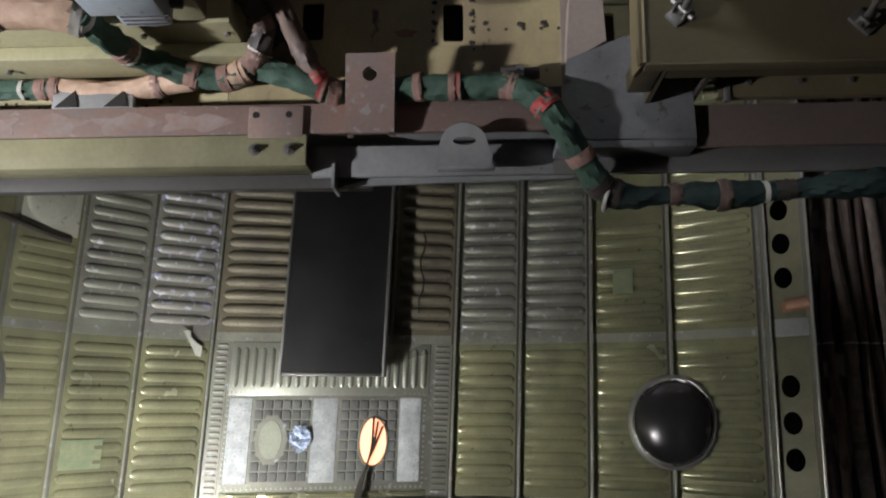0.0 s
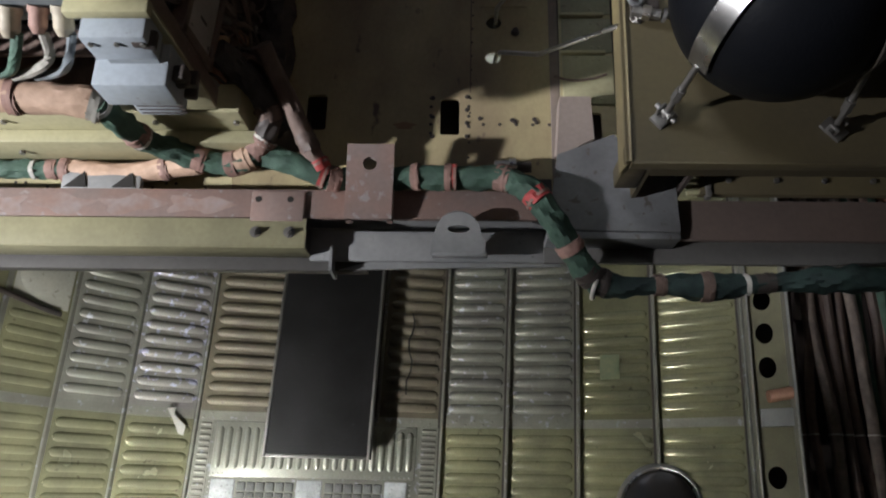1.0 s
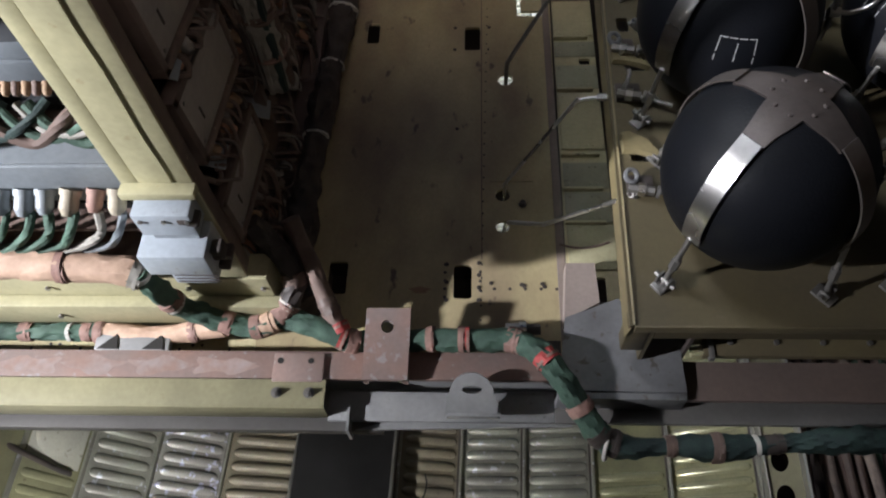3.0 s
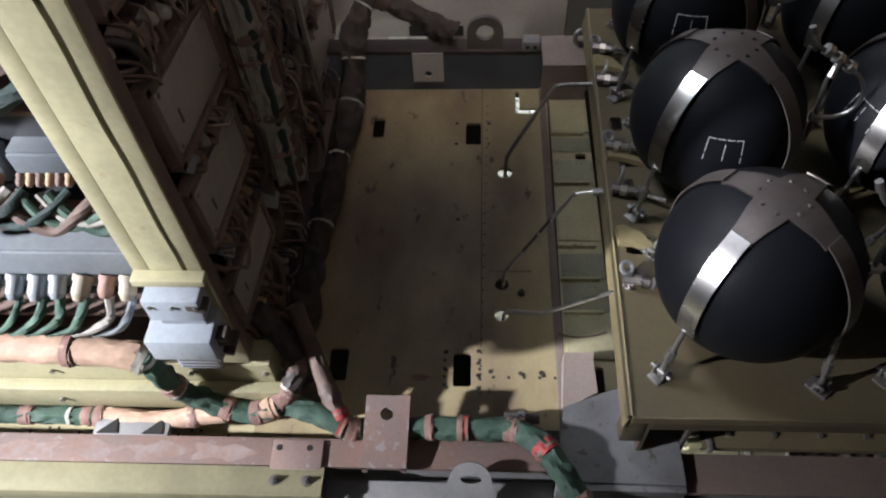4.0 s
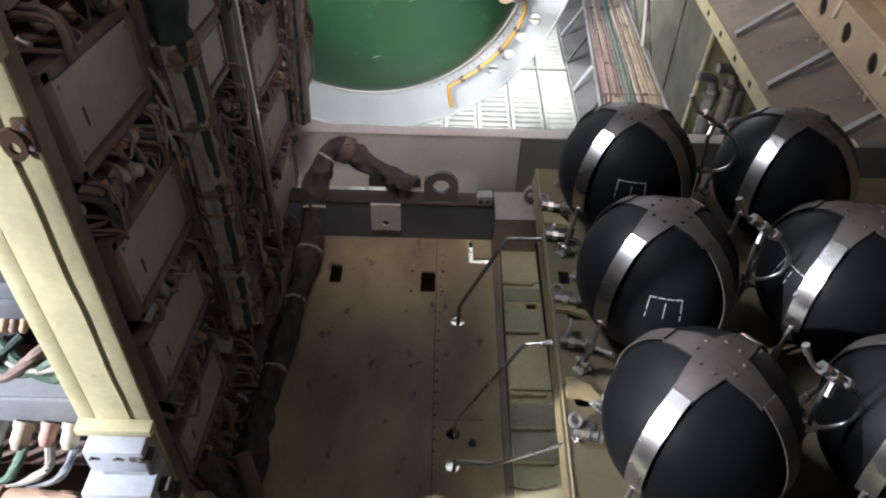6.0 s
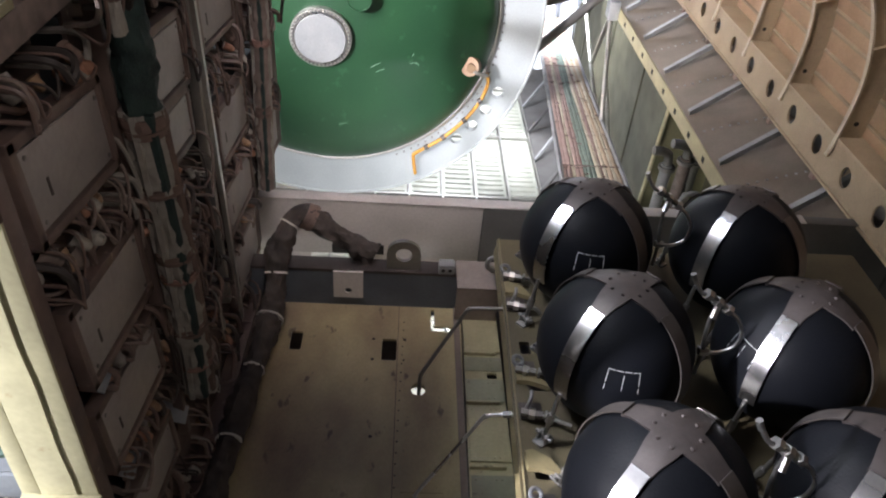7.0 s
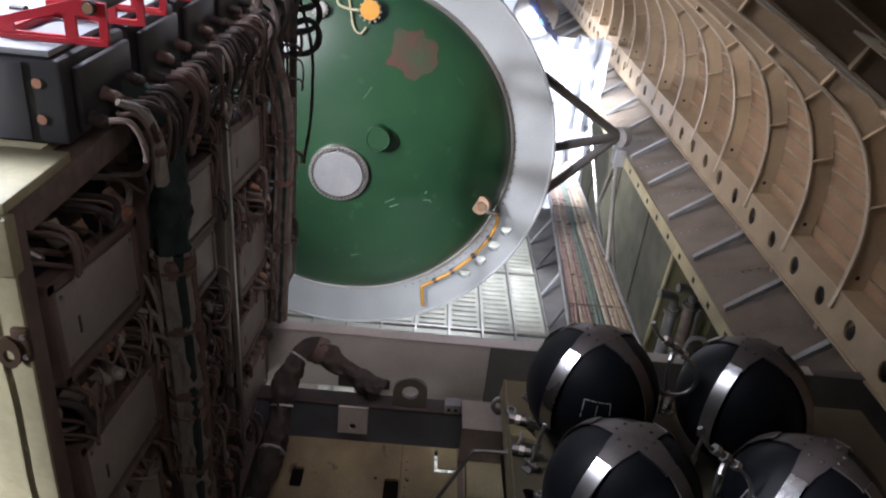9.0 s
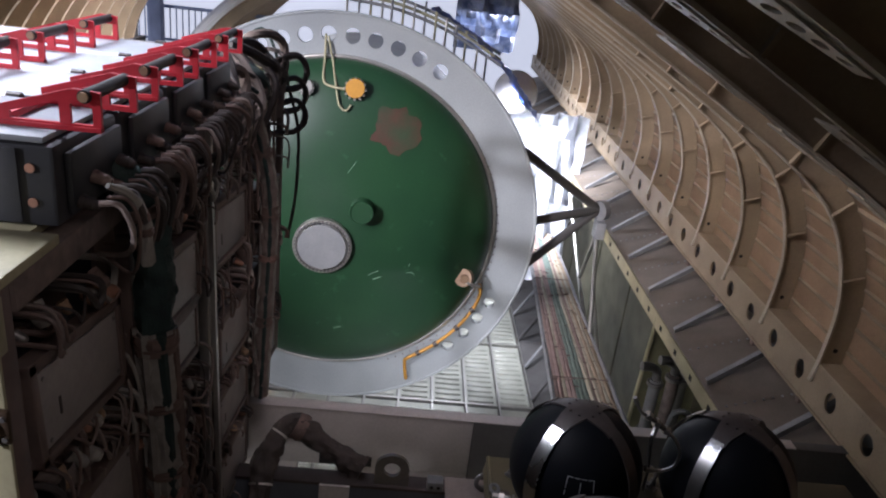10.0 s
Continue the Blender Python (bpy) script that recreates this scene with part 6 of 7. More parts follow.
part("glass", prism(B(), [Vector((-0.678 + 0.088 * math.copysign(abs(math.cos(a)) ** 0.6, math.cos(a)), -0.215 + 0.145 * math.copysign(abs(math.sin(a)) ** 0.75, math.sin(a)), FZ + 0.018)) for a in (2 * math.pi * i / 40 for i in range(40))], (0, 0, 0.006)), LAMPGLOW, lp)
bm = B()
tube(bm, [(-0.678 + 0.092 * math.cos(2 * math.pi * i / 24), -0.215 + 0.15 * math.sin(2 * math.pi * i / 24), FZ + 0.02) for i in range(25)], 0.010, 6, 2)
part("rim", bm, SHEET_GREY, lp)
for k in range(3):
    part("cable", tube(B(), [(-0.62 - 0.03 * k, -0.12 + 0.03 * k, FZ + 0.03), (-0.66 - 0.01 * k, -0.24, FZ + 0.05), (-0.70, -0.34, FZ + 0.06), (-0.73 - 0.012 * k, -0.50, FZ + 0.08), (-0.76 - 0.012 * k, -0.75, FZ + 0.10)], 0.008, 7, 6), CABLEDK, lp)

bc = thing("black_case", (-0.94, 0.8, FZ), "flat black case with a thin metal edge frame", "case")
part("panel", box(B(), (-1.262, 0.205, -2.81), (-0.622, 1.415, -2.755), 0.004), BOXBLACK, bc)
for lo, hi in (((-1.282, 0.185, -2.82), (-1.262, 1.435, -2.748)), ((-0.622, 0.185, -2.82), (-0.602, 1.435, -2.748)), ((-1.262, 0.185, -2.82), (-0.622, 0.205, -2.748)), ((-1.262, 1.415, -2.82), (-0.622, 1.435, -2.748))):
    part("edge_bar", box(B(), lo, hi, 0.003), STEELD, bc)
for x in (-1.25, -0.64):
    for y in (0.22, 1.40):
        part("leg", box(B(), (x - 0.01, y - 0.01, FZ), (x + 0.01, y + 0.01, -2.815)), STEELD, bc)


def bowl(x, y):
    o = thing("belly_bowl", (x, y, FZ), "dark polished bowl set in a steel rim", "bowl", "bowls in the belly")
    bm = B()
    n, m_ = 40, 10
    rows = [[bm.verts.new((x + 0.245 * math.cos(radians(9 * j)) * math.cos(2 * math.pi * i / n), y + 0.245 * math.cos(radians(9 * j)) * math.sin(2 * math.pi * i / n), FZ + 0.03 + 0.10 * math.sin(radians(9 * j)))) for i in range(n)] for j in range(m_)]
    for a, b in zip(rows, rows[1:]):
        for i in range(n):
            bm.faces.new((a[i], a[(i + 1) % n], b[(i + 1) % n], b[i]))
    bm.faces.new(rows[-1])
    part("bowl", bm, mat("dark_polished", (0.075, 0.07, 0.075), (0.045, 0.043, 0.045), 0.22, 0.6, bump=0.02), o)
    part("rim", torus(B(), (x, y, FZ + 0.02), (0, 0, 1), 0.262, 0.020, 48, 8), STEELD, o)
    part("rim_ring", torus(B(), (x, y, FZ + 0.028), (0, 0, 1), 0.250, 0.012, 48, 8), STEEL, o)


bowl(1.227, -0.085)
bowl(-3.46, 0.09)
tp = thing("tape_scrap", (-1.92, 0.38, FZ), "torn white tape scrap stuck on the belly sheet", "tape")
part("tape", prism(B(), [(-2.00, 0.455, FZ + 0.03), (-1.94, 0.465, FZ + 0.04), (-1.945, 0.42, FZ + 0.035), (-1.86, 0.36, FZ + 0.03), (-1.865, 0.30, FZ + 0.03), (-1.90, 0.31, FZ + 0.03), (-1.955, 0.40, FZ + 0.035)], (0, 0, 0.003)), TIEW, tp)
ck = thing("skin_crack", (-0.42, 0.9, FZ), "jagged dark crack across the ribbed sheet", "crack")
zz = [(-0.41 + 0.016 * math.sin(7.3 * i) + 0.008 * math.sin(3.1 * i), 1.15 - 0.045 * i) for i in range(13)]
for a, b in zip(zz, zz[1:]):
    part("gap", prism(B(), [(a[0] - 0.005, a[1] + 0.004, FZ + 0.021), (a[0] + 0.006, a[1] + 0.004, FZ + 0.021), (b[0] + 0.006, b[1] - 0.004, FZ + 0.021), (b[0] - 0.005, b[1] - 0.004, FZ + 0.021)], (0, 0, 0.003)), DARK, ck)
dp = thing("dished_cover", (-3.06, 1.42, FZ), "pale dished cover plate beside the ribbed sheets", "cover")
bm = B()
box(bm, (-3.27, 0.94, FZ + 0.002), (-2.84, 1.34, FZ + 0.012), 0.003)
n = 32
rows = [[bm.verts.new((-3.06 + 0.19 * r0 * math.cos(2 * math.pi * i / n), 1.13 + 0.17 * r0 * math.sin(2 * math.pi * i / n), FZ + 0.012 + 0.075 * (1 - r0 * r0))) for i in range(n)] for r0 in (1, 0.8, 0.6, 0.4, 0.2)]
for a, b in zip(rows, rows[1:]):
    for i in range(n):
        bm.faces.new((a[i], a[(i + 1) % n], b[(i + 1) % n], b[i]))
bm.faces.new(rows[-1])
part("plate", bm, mat("pale_grey_green", (0.40, 0.39, 0.33), (0.32, 0.31, 0.27), 0.42, spots=(0.22, 0.21, 0.17), spot_at=0.64), dp)
cr = thing("bent_strip", (-3.05, 1.18, FZ), "dark bent strip lying across the belly sheets", "strip")
part("strip", tube(B(), [(-3.40, 0.97, FZ + 0.05), (-3.15, 0.945, FZ + 0.06), (-2.95, 0.92, FZ + 0.05), (-2.86, 0.915, FZ + 0.04)], 0.016, 6, 5), CABLEDK, cr)
for (x, y, w, h) in ((-2.60, -0.26, 0.28, 0.16), (0.93, 0.79, 0.13, 0.16)):
    o = thing("stencil_mark", (x, y, FZ), "faded green stencilled block on the belly sheet", "marking")
    part("block", box(B(), (x - w / 2, y - h / 2, FZ + 0.0195), (x + w / 2, y + h / 2, FZ + 0.0215)), mat("faded_green_ink", (0.20, 0.235, 0.15), (0.27, 0.28, 0.17), 0.4, 0.3, big=22), o)

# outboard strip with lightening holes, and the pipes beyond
# Primer darkened because little light reaches the outboard side.
LONGOL = mat("shaded_olive_primer", (0.17, 0.16, 0.095), (0.12, 0.11, 0.07), 0.45, 0.2)
os_ = thing("longeron", (1.95, 0.5, FZ), "olive longeron strip with a row of round holes", "beam", kind="structure")
hh = [circle((1.957, y, FZ + 0.05), (1, 0, 0), (0, 1, 0), 0.062, 16) for y in (-1.6, -1.15, -0.63, -0.277, -0.082, 0.117, 0.724, 0.923, 1.122, 1.65, 2.1)]
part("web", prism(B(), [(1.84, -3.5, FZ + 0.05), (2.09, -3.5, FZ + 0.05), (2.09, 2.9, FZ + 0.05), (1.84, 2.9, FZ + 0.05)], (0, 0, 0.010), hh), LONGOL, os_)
part("lip", box(B(), (1.835, -3.5, FZ), (1.850, 2.9, FZ + 0.09), 0.003), ALLOY, os_)
part("lip", box(B(), (2.085, -3.5, FZ), (2.105, 2.9, FZ + 0.12), 0.003), ALLOY, os_)
BEND[0] = False
# Near-black sheet stands for the shade of the trench under the lines.
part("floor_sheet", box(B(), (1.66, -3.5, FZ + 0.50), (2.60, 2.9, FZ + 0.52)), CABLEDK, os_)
BEND[0] = True
part("joint_block", box(B(), (1.88, 0.39, FZ + 0.061), (2.09, 0.49, FZ + 0.08), 0.003), GREYP, os_)
part("joint_pin", cyl(B(), (1.93, 0.555, FZ + 0.09), (2.08, 0.57, FZ + 0.09), 0.035, seg=12), COPPER, os_)
BEND[0] = False
r_ = random.Random(5)
for k in range(13):
    x = 1.90 + 0.058 * k
    m_ = r_.choice((COPPER, BROWNC, TRUNKBR, COPPER, FRAMEBR, CLOTHG))
    z = FZ + 0.62 + 0.05 * r_.random()
    ys = [-3.4 + 0.55 * i for i in range(12)]
    bundle("brown sleeved line along the outboard side", [(x + 0.045 * r_.uniform(-1, 1) - 0.012 * y * 0.3, y, z + 0.02 * r_.uniform(-1, 1)) for y in ys], 0.024 + 0.012 * r_.random(), m_, [(0.35 + 0.1 * r_.random(), TAPEP, 0.03), (0.5 + 0.1 * r_.random(), BROWNC, 0.04), (0.62, TIEW, 0.008)], name="sleeved_line", lumps=0.15, group="outboard lines", seg=9, steps=3)

# ---- dome fittings ----
def on_dome(x, z, out=0.0):
    return Vector((x, dome_y(x, z) - out, z))


dc = thing("access_cover", (-0.79, 6.0, -0.33), "bright bolted round cover on the green dome", "cover")
c = on_dome(-0.765, -0.18)
ax = Vector((0.0, -1, -0.06)).normalized()
bm = B()
cyl(bm, c - ax * 0.05, c + ax * 0.035, 0.262, seg=56)
part("flange", bm, ALLOY, dc)
bm = B()
cyl(bm, c + ax * 0.035, c + ax * 0.055, 0.222, 0.212, seg=56)
part("disc", bm, mat("matt_white_metal", (0.42, 0.43, 0.43), (0.34, 0.35, 0.36), 0.42, 0.5), dc)
u = Vector((1, 0, 0))
v = ax.cross(u).normalized()
part("rim", torus(B(), c + ax * 0.04, ax, 0.222, 0.010, 48, 6), STEEL, dc)
bolt_me = None
for i in range(44):
    a = 2 * math.pi * i / 44
    p = c + ax * 0.035 + (u * math.cos(a) + v * math.sin(a)) * 0.242
    if bolt_me is None:
        bm = B()
        cyl(bm, (0, 0, 0), ax * 0.015, 0.010, seg=6)
        bolt_me = mesh_of("bolt", bm, STEELD)
    o = new("bolt", bolt_me)
    o.parent = dc
    o.location = p - Vector((-0.79, 6.0, -0.33))
bs = thing("boss", (-0.44, 6.0, 0.1), "green painted round boss on the dome", "boss")
c = on_dome(-0.435, 0.19)
part("stub", cyl(B(), c + Vector((0, 0.03, 0)), c + Vector((0, -0.10, 0)), 0.105, 0.10, 32), DOMEGREEN, bs)
part("lip", torus(B(), c + Vector((0, -0.10, 0)), (0, -1, 0), 0.098, 0.008, 32, 6), DOMEGREEN, bs)
for (x, z, r_, m_, nm) in ((-0.985, 1.175, 0.055, ALLOY, "white metal"), (-0.575, 1.20, 0.080, YELLOWC, "orange")):
    c = on_dome(x, z)
    o = thing("cap_fitting", tuple(c), nm + " round cap with studs on the dome", "cap", "caps on the dome")
    part("cap", cyl(B(), c + Vector((0, 0.03, 0)), c + Vector((0, -0.09, 0.01)), r_, seg=24), m_, o)
    for i in range(12):
        a = 2 * math.pi * i / 12
        p = c + Vector((r_ * 1.08 * math.cos(a), -0.05, r_ * 1.08 * math.sin(a)))
        part("stud", cyl(B(), p, p + Vector((0, -0.03, 0)), 0.012, seg=8), ALLOY, o)
o = thing("thin_tube", (-0.87, RY, 1.6), "pale yellow thin tubes looped on the dome", "pipe")
part("tube", tube(B(), [(-0.87, RY - 0.02, 1.60), (-0.865, RY - 0.06, 1.40), on_dome(-0.85, 1.24, 0.03), on_dome(-0.78, 1.20, 0.04), on_dome(-0.66, 1.19, 0.05)], 0.011, 8, 6), CREAM, o)
part("tube", tube(B(), [(-0.85, RY - 0.02, 1.58), (-0.80, RY - 0.06, 1.40), on_dome(-0.74, 1.2, 0.03), on_dome(-0.70, 1.06, 0.03), on_dome(-0.64, 1.02, 0.03), on_dome(-0.60, 1.07, 0.03)], 0.009, 8, 6), CREAM, o)
fl = thing("drain_pipe", (0.54, 6.2, -0.47), "orange painted pipe curving down from a brown flange", "pipe")
c = on_dome(0.545, -0.47)
part("flange", cyl(B(), c + Vector((0.02, 0.02, 0)), c + Vector((-0.01, -0.05, 0.02)), 0.085, seg=28), WOODP, fl)
part("hub", cyl(B(), c + Vector((0, -0.05, 0.02)), c + Vector((0, -0.09, 0.02)), 0.04, seg=20), WOODP, fl)
part("stem", tube(B(), [c + Vector((0, -0.07, 0)), c + Vector((0.09, -0.06, -0.04)), (0.72, RY - 0.06, -0.60)], 0.018, 8, 5), ALLOY, fl)
pp = [(0.715, RY - 0.06, -0.575), (0.735, RY - 0.06, -0.68), (0.68, RY - 0.06, -0.86), (0.55, RY - 0.06, -1.07), (0.36, RY - 0.06, -1.27), (0.20, RY - 0.06, -1.39), (0.10, RY - 0.06, -1.46), (0.075, RY - 0.06, -1.50), (0.10, RY - 0.05, -1.69), (0.105, RY - 0.01, -1.71)]
part("pipe", tube(B(), pp, 0.017, 10, 6), YELLOWC, fl)
for i in (2, 3, 4, 5):
    p = Vector(pp[i])
    part("clip", cyl(B(), p + Vector((-0.016, 0, -0.012)), p + Vector((0.016, 0, 0.012)), 0.027, seg=12), CAPBR, fl)
rs = thing("rust_stain", (-0.2, 6.1, 0.95), "faded reddish stain on the green dome", "stain")
bm = B()
n = 40
ring = []
for i in range(n):
    a = 2 * math.pi * i / n
    rr = 0.20 * (1 + 0.35 * noise.noise((3 * math.cos(a), 3 * math.sin(a), 1.5)))
    ring.append((rr * math.cos(a), rr * 0.95 * math.sin(a)))
rows = [[bm.verts.new(on_dome(-0.20 + x * k / 5, 0.90 + z * k / 5, 0.003)) for x, z in ring] for k in range(1, 6)]
for a, b in zip(rows, rows[1:]):
    for i in range(n):
        bm.faces.new((a[i], a[(i + 1) % n], b[(i + 1) % n], b[i]))
bm.faces.new(rows[0])
bmesh.ops.recalc_face_normals(bm, faces=bm.faces)
STAIN = mat("stained_green", (0.085, 0.040, 0.030), (0.040, 0.062, 0.032), 0.4, big=5, bump=0.03)
part("stain", bm, STAIN, rs)
sm_ = thing("scratch_mark", (-0.1, 6.0, -0.35), "pale scratches in the green paint", "scratch")
for (x, z, w, a) in ((-0.30, -0.42, 0.10, 0.5), (-0.26, -0.47, 0.08, 0.4), (0.03, -0.40, 0.06, 0.1), (0.06, -0.41, 0.04, -0.6), (-0.55, 0.55, 0.12, 1.0), (-0.60, -1.05, 0.07, 0.3), (0.02, -0.32, 0.03, 1.2)):
    p, q = on_dome(x - w * math.cos(a) / 2, z - w * math.sin(a) / 2, 0.002), on_dome(x + w * math.cos(a) / 2, z + w * math.sin(a) / 2, 0.002)
    part("scratch", tube(B(), [p, (p + q) / 2 + Vector((0.004, -0.002, 0.004)), q], 0.004, 5, 3), mat("scratch_pale", (0.14, 0.27, 0.17), rough=0.5), sm_)
bm = B()
for i in range(120):
    a = 2 * math.pi * i / 120
    if -1.2 < a - 2 * math.pi * (a > 4) < 1.9:
        p = Vector((CX + 1.54 * math.cos(a), RY, CZ + 1.54 * math.sin(a)))
        cyl(bm, p, p + Vector((0, -0.008, 0)), 0.011, seg=6)
o = part("rivet_row", bm, STEELD, rt)
tagged(o, kind="stuff")

# ---- outboard cable tray and pipework right of the tank ----
tr = thing("cable_tray", (1.6, 6.2, -1.0), "long tray of pink green and cream cables", "cable tray")
tq = lambda f_, y: Vector(((1 - f_) * (1.36 + 0.056 * (y - 5.1)) + f_ * (1.82 + 0.009 * (y - 5.1)), y, -0.98))
part("tray", prism(B(), [tq(-0.08, 3.2) - Vector((0, 0, 0.05)), tq(1.08, 3.2) - Vector((0, 0, 0.05)), tq(1.08, 12.5) - Vector((0, 0, 0.05)), tq(-0.08, 12.5) - Vector((0, 0, 0.05))], (0, 0, -0.02)), GREYP, tr)
part("side_rail", tube(B(), [tq(-0.10, 3.2), tq(-0.10, 8.0), tq(-0.10, 12.5)], 0.022, 6, 3), GREYP, tr)
part("side_rail", tube(B(), [tq(1.10, 3.2), tq(1.10, 8.0), tq(1.10, 12.5)], 0.022, 6, 3), GREYP, tr)
CP = [mat("pink_cable", (0.36, 0.25, 0.22), (0.29, 0.20, 0.18), 0.7, big=14), mat("sage_cable", (0.20, 0.26, 0.22), (0.16, 0.21, 0.18), 0.7, big=14), mat("cream_cable", (0.55, 0.50, 0.38), (0.46, 0.40, 0.30), 0.7, big=14), mat("tan_cable", (0.42, 0.32, 0.22), (0.34, 0.26, 0.18), 0.7, big=14)]
r_ = random.Random(9)
for k, ci in enumerate((0, 0, 2, 0, 0, 1, 1, 1, 2, 0, 2, 3, 2, 3)):
    f_ = k / 13
    part("cable", tube(B(), [tq(f_, 3.2 + 0.75 * i) + Vector((0.006 * r_.uniform(-1, 1), 0, 0.008 * r_.uniform(-1, 1))) for i in range(13)], 0.022, 8, 8, 0.25), CP[ci], tr)
bm = B()
for k in range(14):
    y = 3.3 + 0.1 * r_.random()
    while y < 11.5:
        c_ = tq(k / 13, y)
        box(bm, tuple(c_ + Vector((-0.020, 0, 0.012))), tuple(c_ + Vector((0.020, r_.uniform(0.004, 0.010), 0.023))))
        y += r_.uniform(0.25, 0.9)
tagged(part("tie_wrap", bm, BROWNC, tr), kind="stuff")
for i in range(13):
    if i % 3:
        continue
    y = 3.3 + 0.70 * i
    part("tie_bar", box(B(), tuple(tq(-0.06, y) + Vector((0, 0, 0.02))), tuple(tq(1.06, y) + Vector((0, 0.008, 0.028)))), BROWNC, tr)
for k, (x, y, z0, z1) in enumerate(((2.12, 4.75, -1.35, -0.45), (2.22, 4.82, -1.45, -0.50), (2.05, 4.9, -1.3, -0.6))):
    o = thing("pipe_column", (x, y, z1), "dark upright pipe with flanged joints", "pipe", "outboard pipes")
    part("tube", cyl(B(), (x, y, z0 - 0.6), (x, y, z1), 0.045, seg=16), (TRUNKBR, STEELD, GREYP)[k], o)
    part("elbow", tube(B(), [(x, y, z1), (x - 0.01, y, z1 + 0.08), (x - 0.07, y - 0.02, z1 + 0.12), (x - 0.15, y - 0.03, z1 + 0.13)], 0.035, 10, 5), STEELD, o)
    for z in (z1 - 0.05, z1 - 0.5):
        part("flange", cyl(B(), (x, y, z), (x, y, z + 0.03), 0.065, seg=16), STEELD, o)
hk = thing("grab_loop", (1.95, 4.1, -0.4), "grey bent tube handle by the yellow rail", "handle")
part("tube", tube(B(), [(1.85, 4.05, -0.75), (1.86, 4.05, -0.40), (1.90, 4.05, -0.33), (1.97, 4.05, -0.34), (2.0, 4.05, -0.45), (2.0, 4.05, -0.8)], 0.02, 8, 5), GREYP, hk)
# dark struts from the ring to the wall bracket
br = thing("ring_brace", (1.9, 7.2, 0.3), "dark tubular braces from ring to wall bracket", "brace")
E_ = Vector((1.88, 6.95, 0.10))
for p in ((0.98, 6.55, 0.72), (1.14, 6.5, 0.06), (1.12, 6.5, -0.42)):
    part("brace_tube", tube(B(), [p, Vector(p).lerp(E_, 0.5), E_], 0.045, 10, 2), DARKBEAM, br)
part("end_plate", cyl(B(), E_ + Vector((0.0, -0.04, 0)), E_ + Vector((0.06, 0.0, 0)), 0.10, seg=24), GREYP, br)
part("clevis", box(B(), tuple(E_ + Vector((0.0, -0.08, -0.3))), tuple(E_ + Vector((0.10, 0.08, -0.12))), 0.01), GREYP, br)
for a_, b_ in (((1.93, 6.98, -0.2), (1.86, 6.2, -1.1)), ((1.95, 7.05, -0.2), (2.02, 7.7, -1.0)), ((1.86, 6.2, -1.1), (2.02, 7.7, -1.0)), ((1.9, 6.6, -0.65), (2.1, 6.4, -1.6)), ((2.02, 7.7, -1.0), (1.9, 8.6, -0.1))):
    part("support_rod", tube(B(), [a_, b_], 0.022, 8, 2), ALLOY, br)
wt = thing("white_tank", (1.15, 8.9, 1.0), "white round tank behind the ring", "tank")
bm = B()
bmesh.ops.create_uvsphere(bm, u_segments=32, v_segments=20, radius=0.25, matrix=Matrix.Translation((1.09, 8.6, 0.90)))
part("vessel", bm, WALLW, wt)
part("band", torus(B(), (1.09, 8.6, 0.90), (0.3, 1, 0), 0.252, 0.01, 40, 6), ALLOY, wt)
bsq = thing("blue_tarp", (0.4, 8.0, 1.4), "crumpled blue sheet draped over the far tank", "tarp")
bm = B()
n, m_ = 26, 10
rows = [[bm.verts.new((CX + (2.12 + 0.07 * noise.noise((i * 0.7, j * 0.9, 0))) * math.cos(radians(70 - 40 * i / n)), 6.75 + 0.16 * j, CZ + (2.12 + 0.08 * noise.noise((i * 0.6, j * 0.8, 4)) - 0.015 * j) * math.sin(radians(70 - 40 * i / n)))) for i in range(n + 1)] for j in range(m_ + 1)]
for a, b in zip(rows, rows[1:]):
    for i in range(n):
        bm.faces.new((a[i], a[i + 1], b[i + 1], b[i]))
bmesh.ops.solidify(bm, geom=list(bm.faces), thickness=0.01)
part("sheet", bm, BLUE, bsq)
fm = thing("film_sheet", (0.9, 10.5, 1.8), "crumpled dark bluish film hanging in the bay", "film")
bm = B()
rows = [[bm.verts.new((0.35 + 0.07 * i + 0.03 * noise.noise((i, j, 1)), 10.2 + 0.3 * noise.noise((i * 0.7, j * 0.7, 2)), 1.15 + 0.10 * j)) for i in range(13)] for j in range(12)]
for a, b in zip(rows, rows[1:]):
    for i in range(12):
        bm.faces.new((a[i], a[i + 1], b[i + 1], b[i]))
bmesh.ops.solidify(bm, geom=list(bm.faces), thickness=0.004)
part("sheet", bm, mat("dark_blue_film", (0.12, 0.15, 0.23), (0.30, 0.33, 0.40), 0.22, big=7, bump=0.6, grain=25), fm)
bm = B()
rows = [[bm.verts.new((1.05 + 0.085 * i + 0.03 * noise.noise((i, j, 5)), 8.9 + 0.35 * noise.noise((i * 0.6, j * 0.6, 7)), -1.6 + 0.16 * j)) for i in range(13)] for j in range(15)]
for a, b in zip(rows, rows[1:]):
    for i in range(12):
        bm.faces.new((a[i], a[i + 1], b[i + 1], b[i]))
bmesh.ops.solidify(bm, geom=list(bm.faces), thickness=0.004)
single("film_sheet", bm, FOIL, (1.5, 8.9, -1.6), "crumpled white film hanging beside the ring", "film")
# framework on top of the round tank
tf = thing("tank_framework", (-0.2, 7.6, 1.9), "grey pipes and fittings on top of the round tank", "framework")
r_ = random.Random(12)
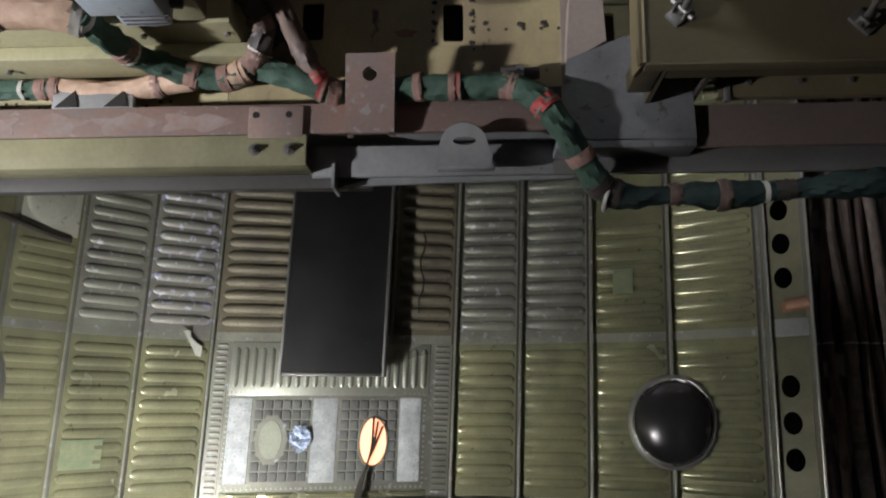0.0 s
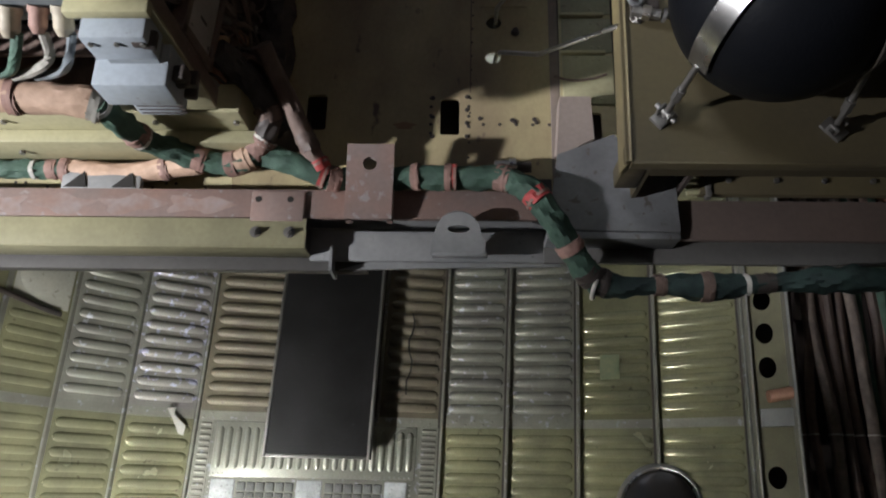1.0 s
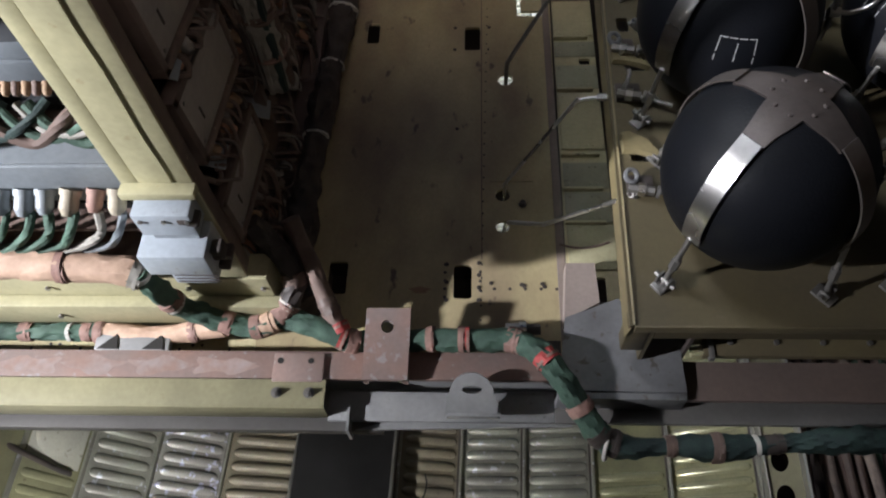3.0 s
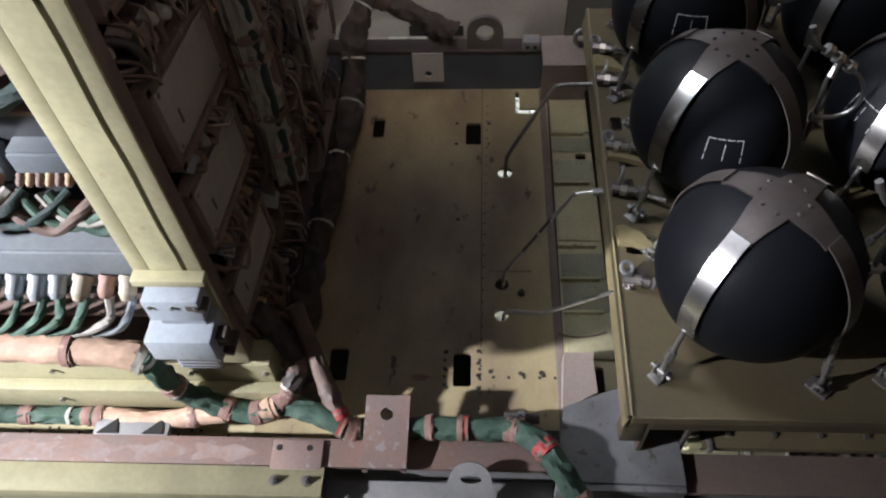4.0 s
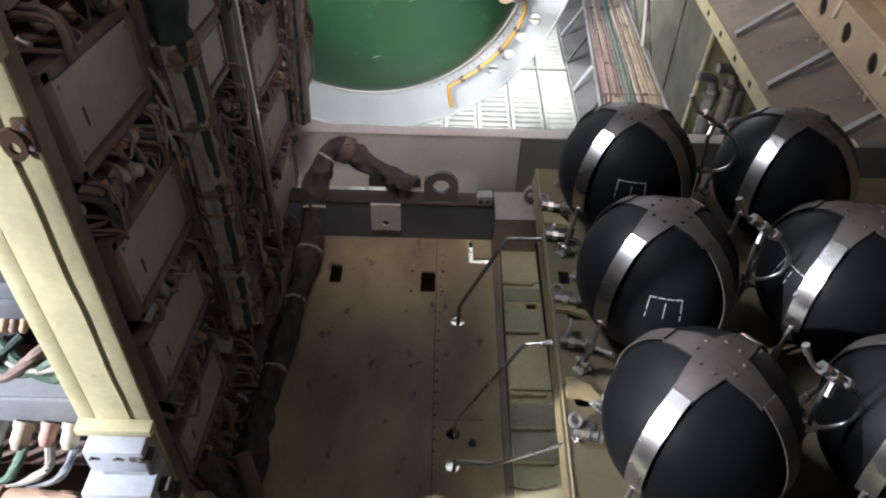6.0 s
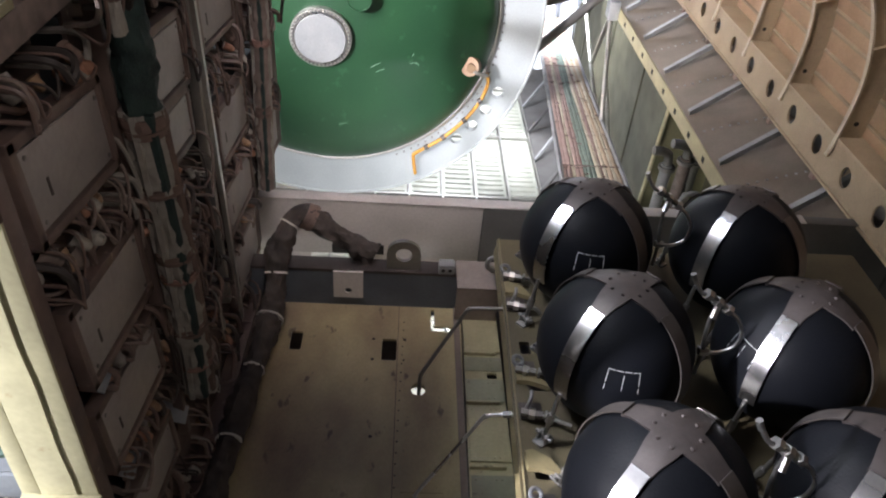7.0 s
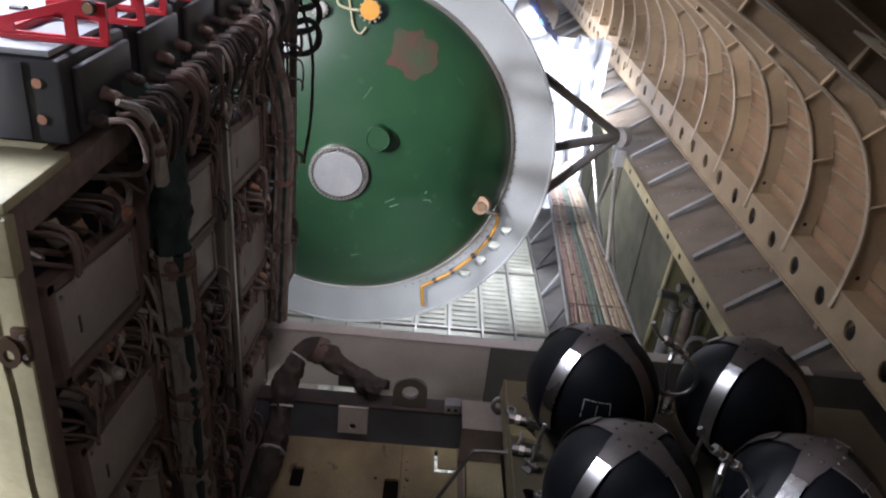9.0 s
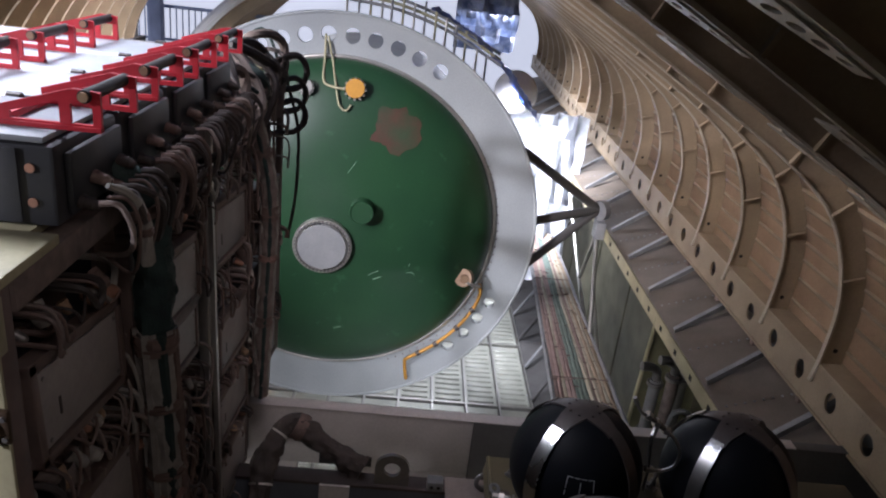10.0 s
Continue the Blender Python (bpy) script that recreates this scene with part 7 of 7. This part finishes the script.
for k in range(14):
    x = -0.75 + 0.10 * k
    y = 6.8 + 0.08 * (k % 4)
    z = CZ + math.sqrt(max(0.1, 1.9 ** 2 - (x - CX) ** 2))
    part("rod", cyl(B(), (x, y, z - 0.1), (x, y, z + 0.16 + 0.1 * r_.random()), 0.012, seg=8), (ALLOY, GREYP, CREAM)[k % 3], tf)
for k in range(3):
    part("rail", tube(B(), [(-0.8 + 0.5 * i, 6.9 + 0.1 * k, CZ + 1.98 + 0.04 * k - 0.10 * i * i * 0.5) for i in range(4)], 0.016, 8, 4), (GREYP, CREAM, GREYP)[k], tf)

# ---- far bay, left arch and the hall beyond ----
fa = thing("far_arch", (-3.4, 12, 0), "tan far fuselage arch with closely set frames", "arch", kind="structure")
for k in range(9):
    y = 12.0 + 0.5 * k
    bm = B()
    pts = [Vector((-0.9 + 3.15 * math.cos(radians(a)), y, -1.0 + 2.90 * math.sin(radians(a)))) for a in range(86, 181, 4)]
    pin = [Vector((-0.9 + 2.98 * math.cos(radians(a)), y, -1.0 + 2.73 * math.sin(radians(a)))) for a in range(86, 181, 4)]
    prism(bm, [*pts, *pin[::-1]], (0, 0.06, 0))
    part("rib", bm, TAN, fa)
bm = B()
va = [[bm.verts.new((-0.9 + 3.20 * math.cos(radians(a)), y, -1.0 + 2.95 * math.sin(radians(a)))) for a in range(86, 181, 4)] for y in (12.0, 16.4)]
for i in range(len(va[0]) - 1):
    bm.faces.new((va[0][i], va[0][i + 1], va[1][i + 1], va[1][i]))
bmesh.ops.solidify(bm, geom=list(bm.faces), thickness=0.04)
part("skin", bm, PEACH, fa)
part("edge", tube(B(), [(-0.9 + 3.25 * math.cos(radians(a)), 11.95, -1.0 + 3.0 * math.sin(radians(a))) for a in range(86, 181, 8)], 0.09, 8, 3), WALLW, fa)
hr = thing("hall_railing", (-4.0, 14, 0.6), "blue-grey steel railing on a hall gallery", "railing")
for k in range(30):
    part("baluster", cyl(B(), (-6.2 + 0.11 * k, 13.6, 0.35), (-6.2 + 0.11 * k, 13.6, 0.88), 0.012, seg=6), BLUERAIL, hr)
part("top_rail", cyl(B(), (-6.4, 13.6, 0.90), (-2.6, 13.6, 0.90), 0.03, seg=10), BLUERAIL, hr)
part("bottom_rail", cyl(B(), (-6.4, 13.6, 0.33), (-2.6, 13.6, 0.33), 0.025, seg=10), BLUERAIL, hr)
part("gallery_edge", box(B(), (-7.0, 13.5, 0.08), (-2.4, 13.9, 0.24), 0.01), BLUERAIL, hr)
hc = thing("hall_column", (-4.7, 12.6, 0), "dark steel column beside the fuselage wall", "column")
part("column", box(B(), (-4.80, 12.0, -3.0), (-4.60, 12.2, 2.6), 0.01), DARKBEAM, hc)
hc = thing("hall_column", (-4.6, 13.2, 0), "pale blue steel column by the gallery", "column")
part("column", box(B(), (-4.78, 13.1, -3.0), (-4.55, 13.3, 2.6), 0.01), BLUERAIL, hc)
# Emission on the backdrop stands in for the brightly lit hall.
BACK = bpy.data.materials.new("glowing_hall_backdrop")
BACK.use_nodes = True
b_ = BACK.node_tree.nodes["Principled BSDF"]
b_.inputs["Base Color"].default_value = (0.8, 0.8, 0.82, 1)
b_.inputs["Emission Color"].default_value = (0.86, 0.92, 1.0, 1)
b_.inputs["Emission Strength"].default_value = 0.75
single("backdrop", box(B(), (-22, 21.0, -6), (14, 21.2, 9)), BACK, (0, 21, -6), "glowing white backdrop for the bright hall far behind", "backdrop", kind="structure")
single("ground", box(B(), (-60, -60, -6.2), (60, 80, -6.0)), CONCRETE, (0, 0, -6.2), "grey concrete hall floor", "floor", kind="structure")
# Added slabs above the view, there only to block sky light.
cb = box(B(), (-0.6, -5.0, 2.95), (3.2, 2.0, 3.05))
box(cb, (-4.75, -5.0, 2.955), (-0.6, 0.7, 3.045))
single("ceiling", cb, DARKBEAM, (0, 0, 2.95), "unseen dark slabs keeping sky light off the deck", "ceiling", kind="structure")
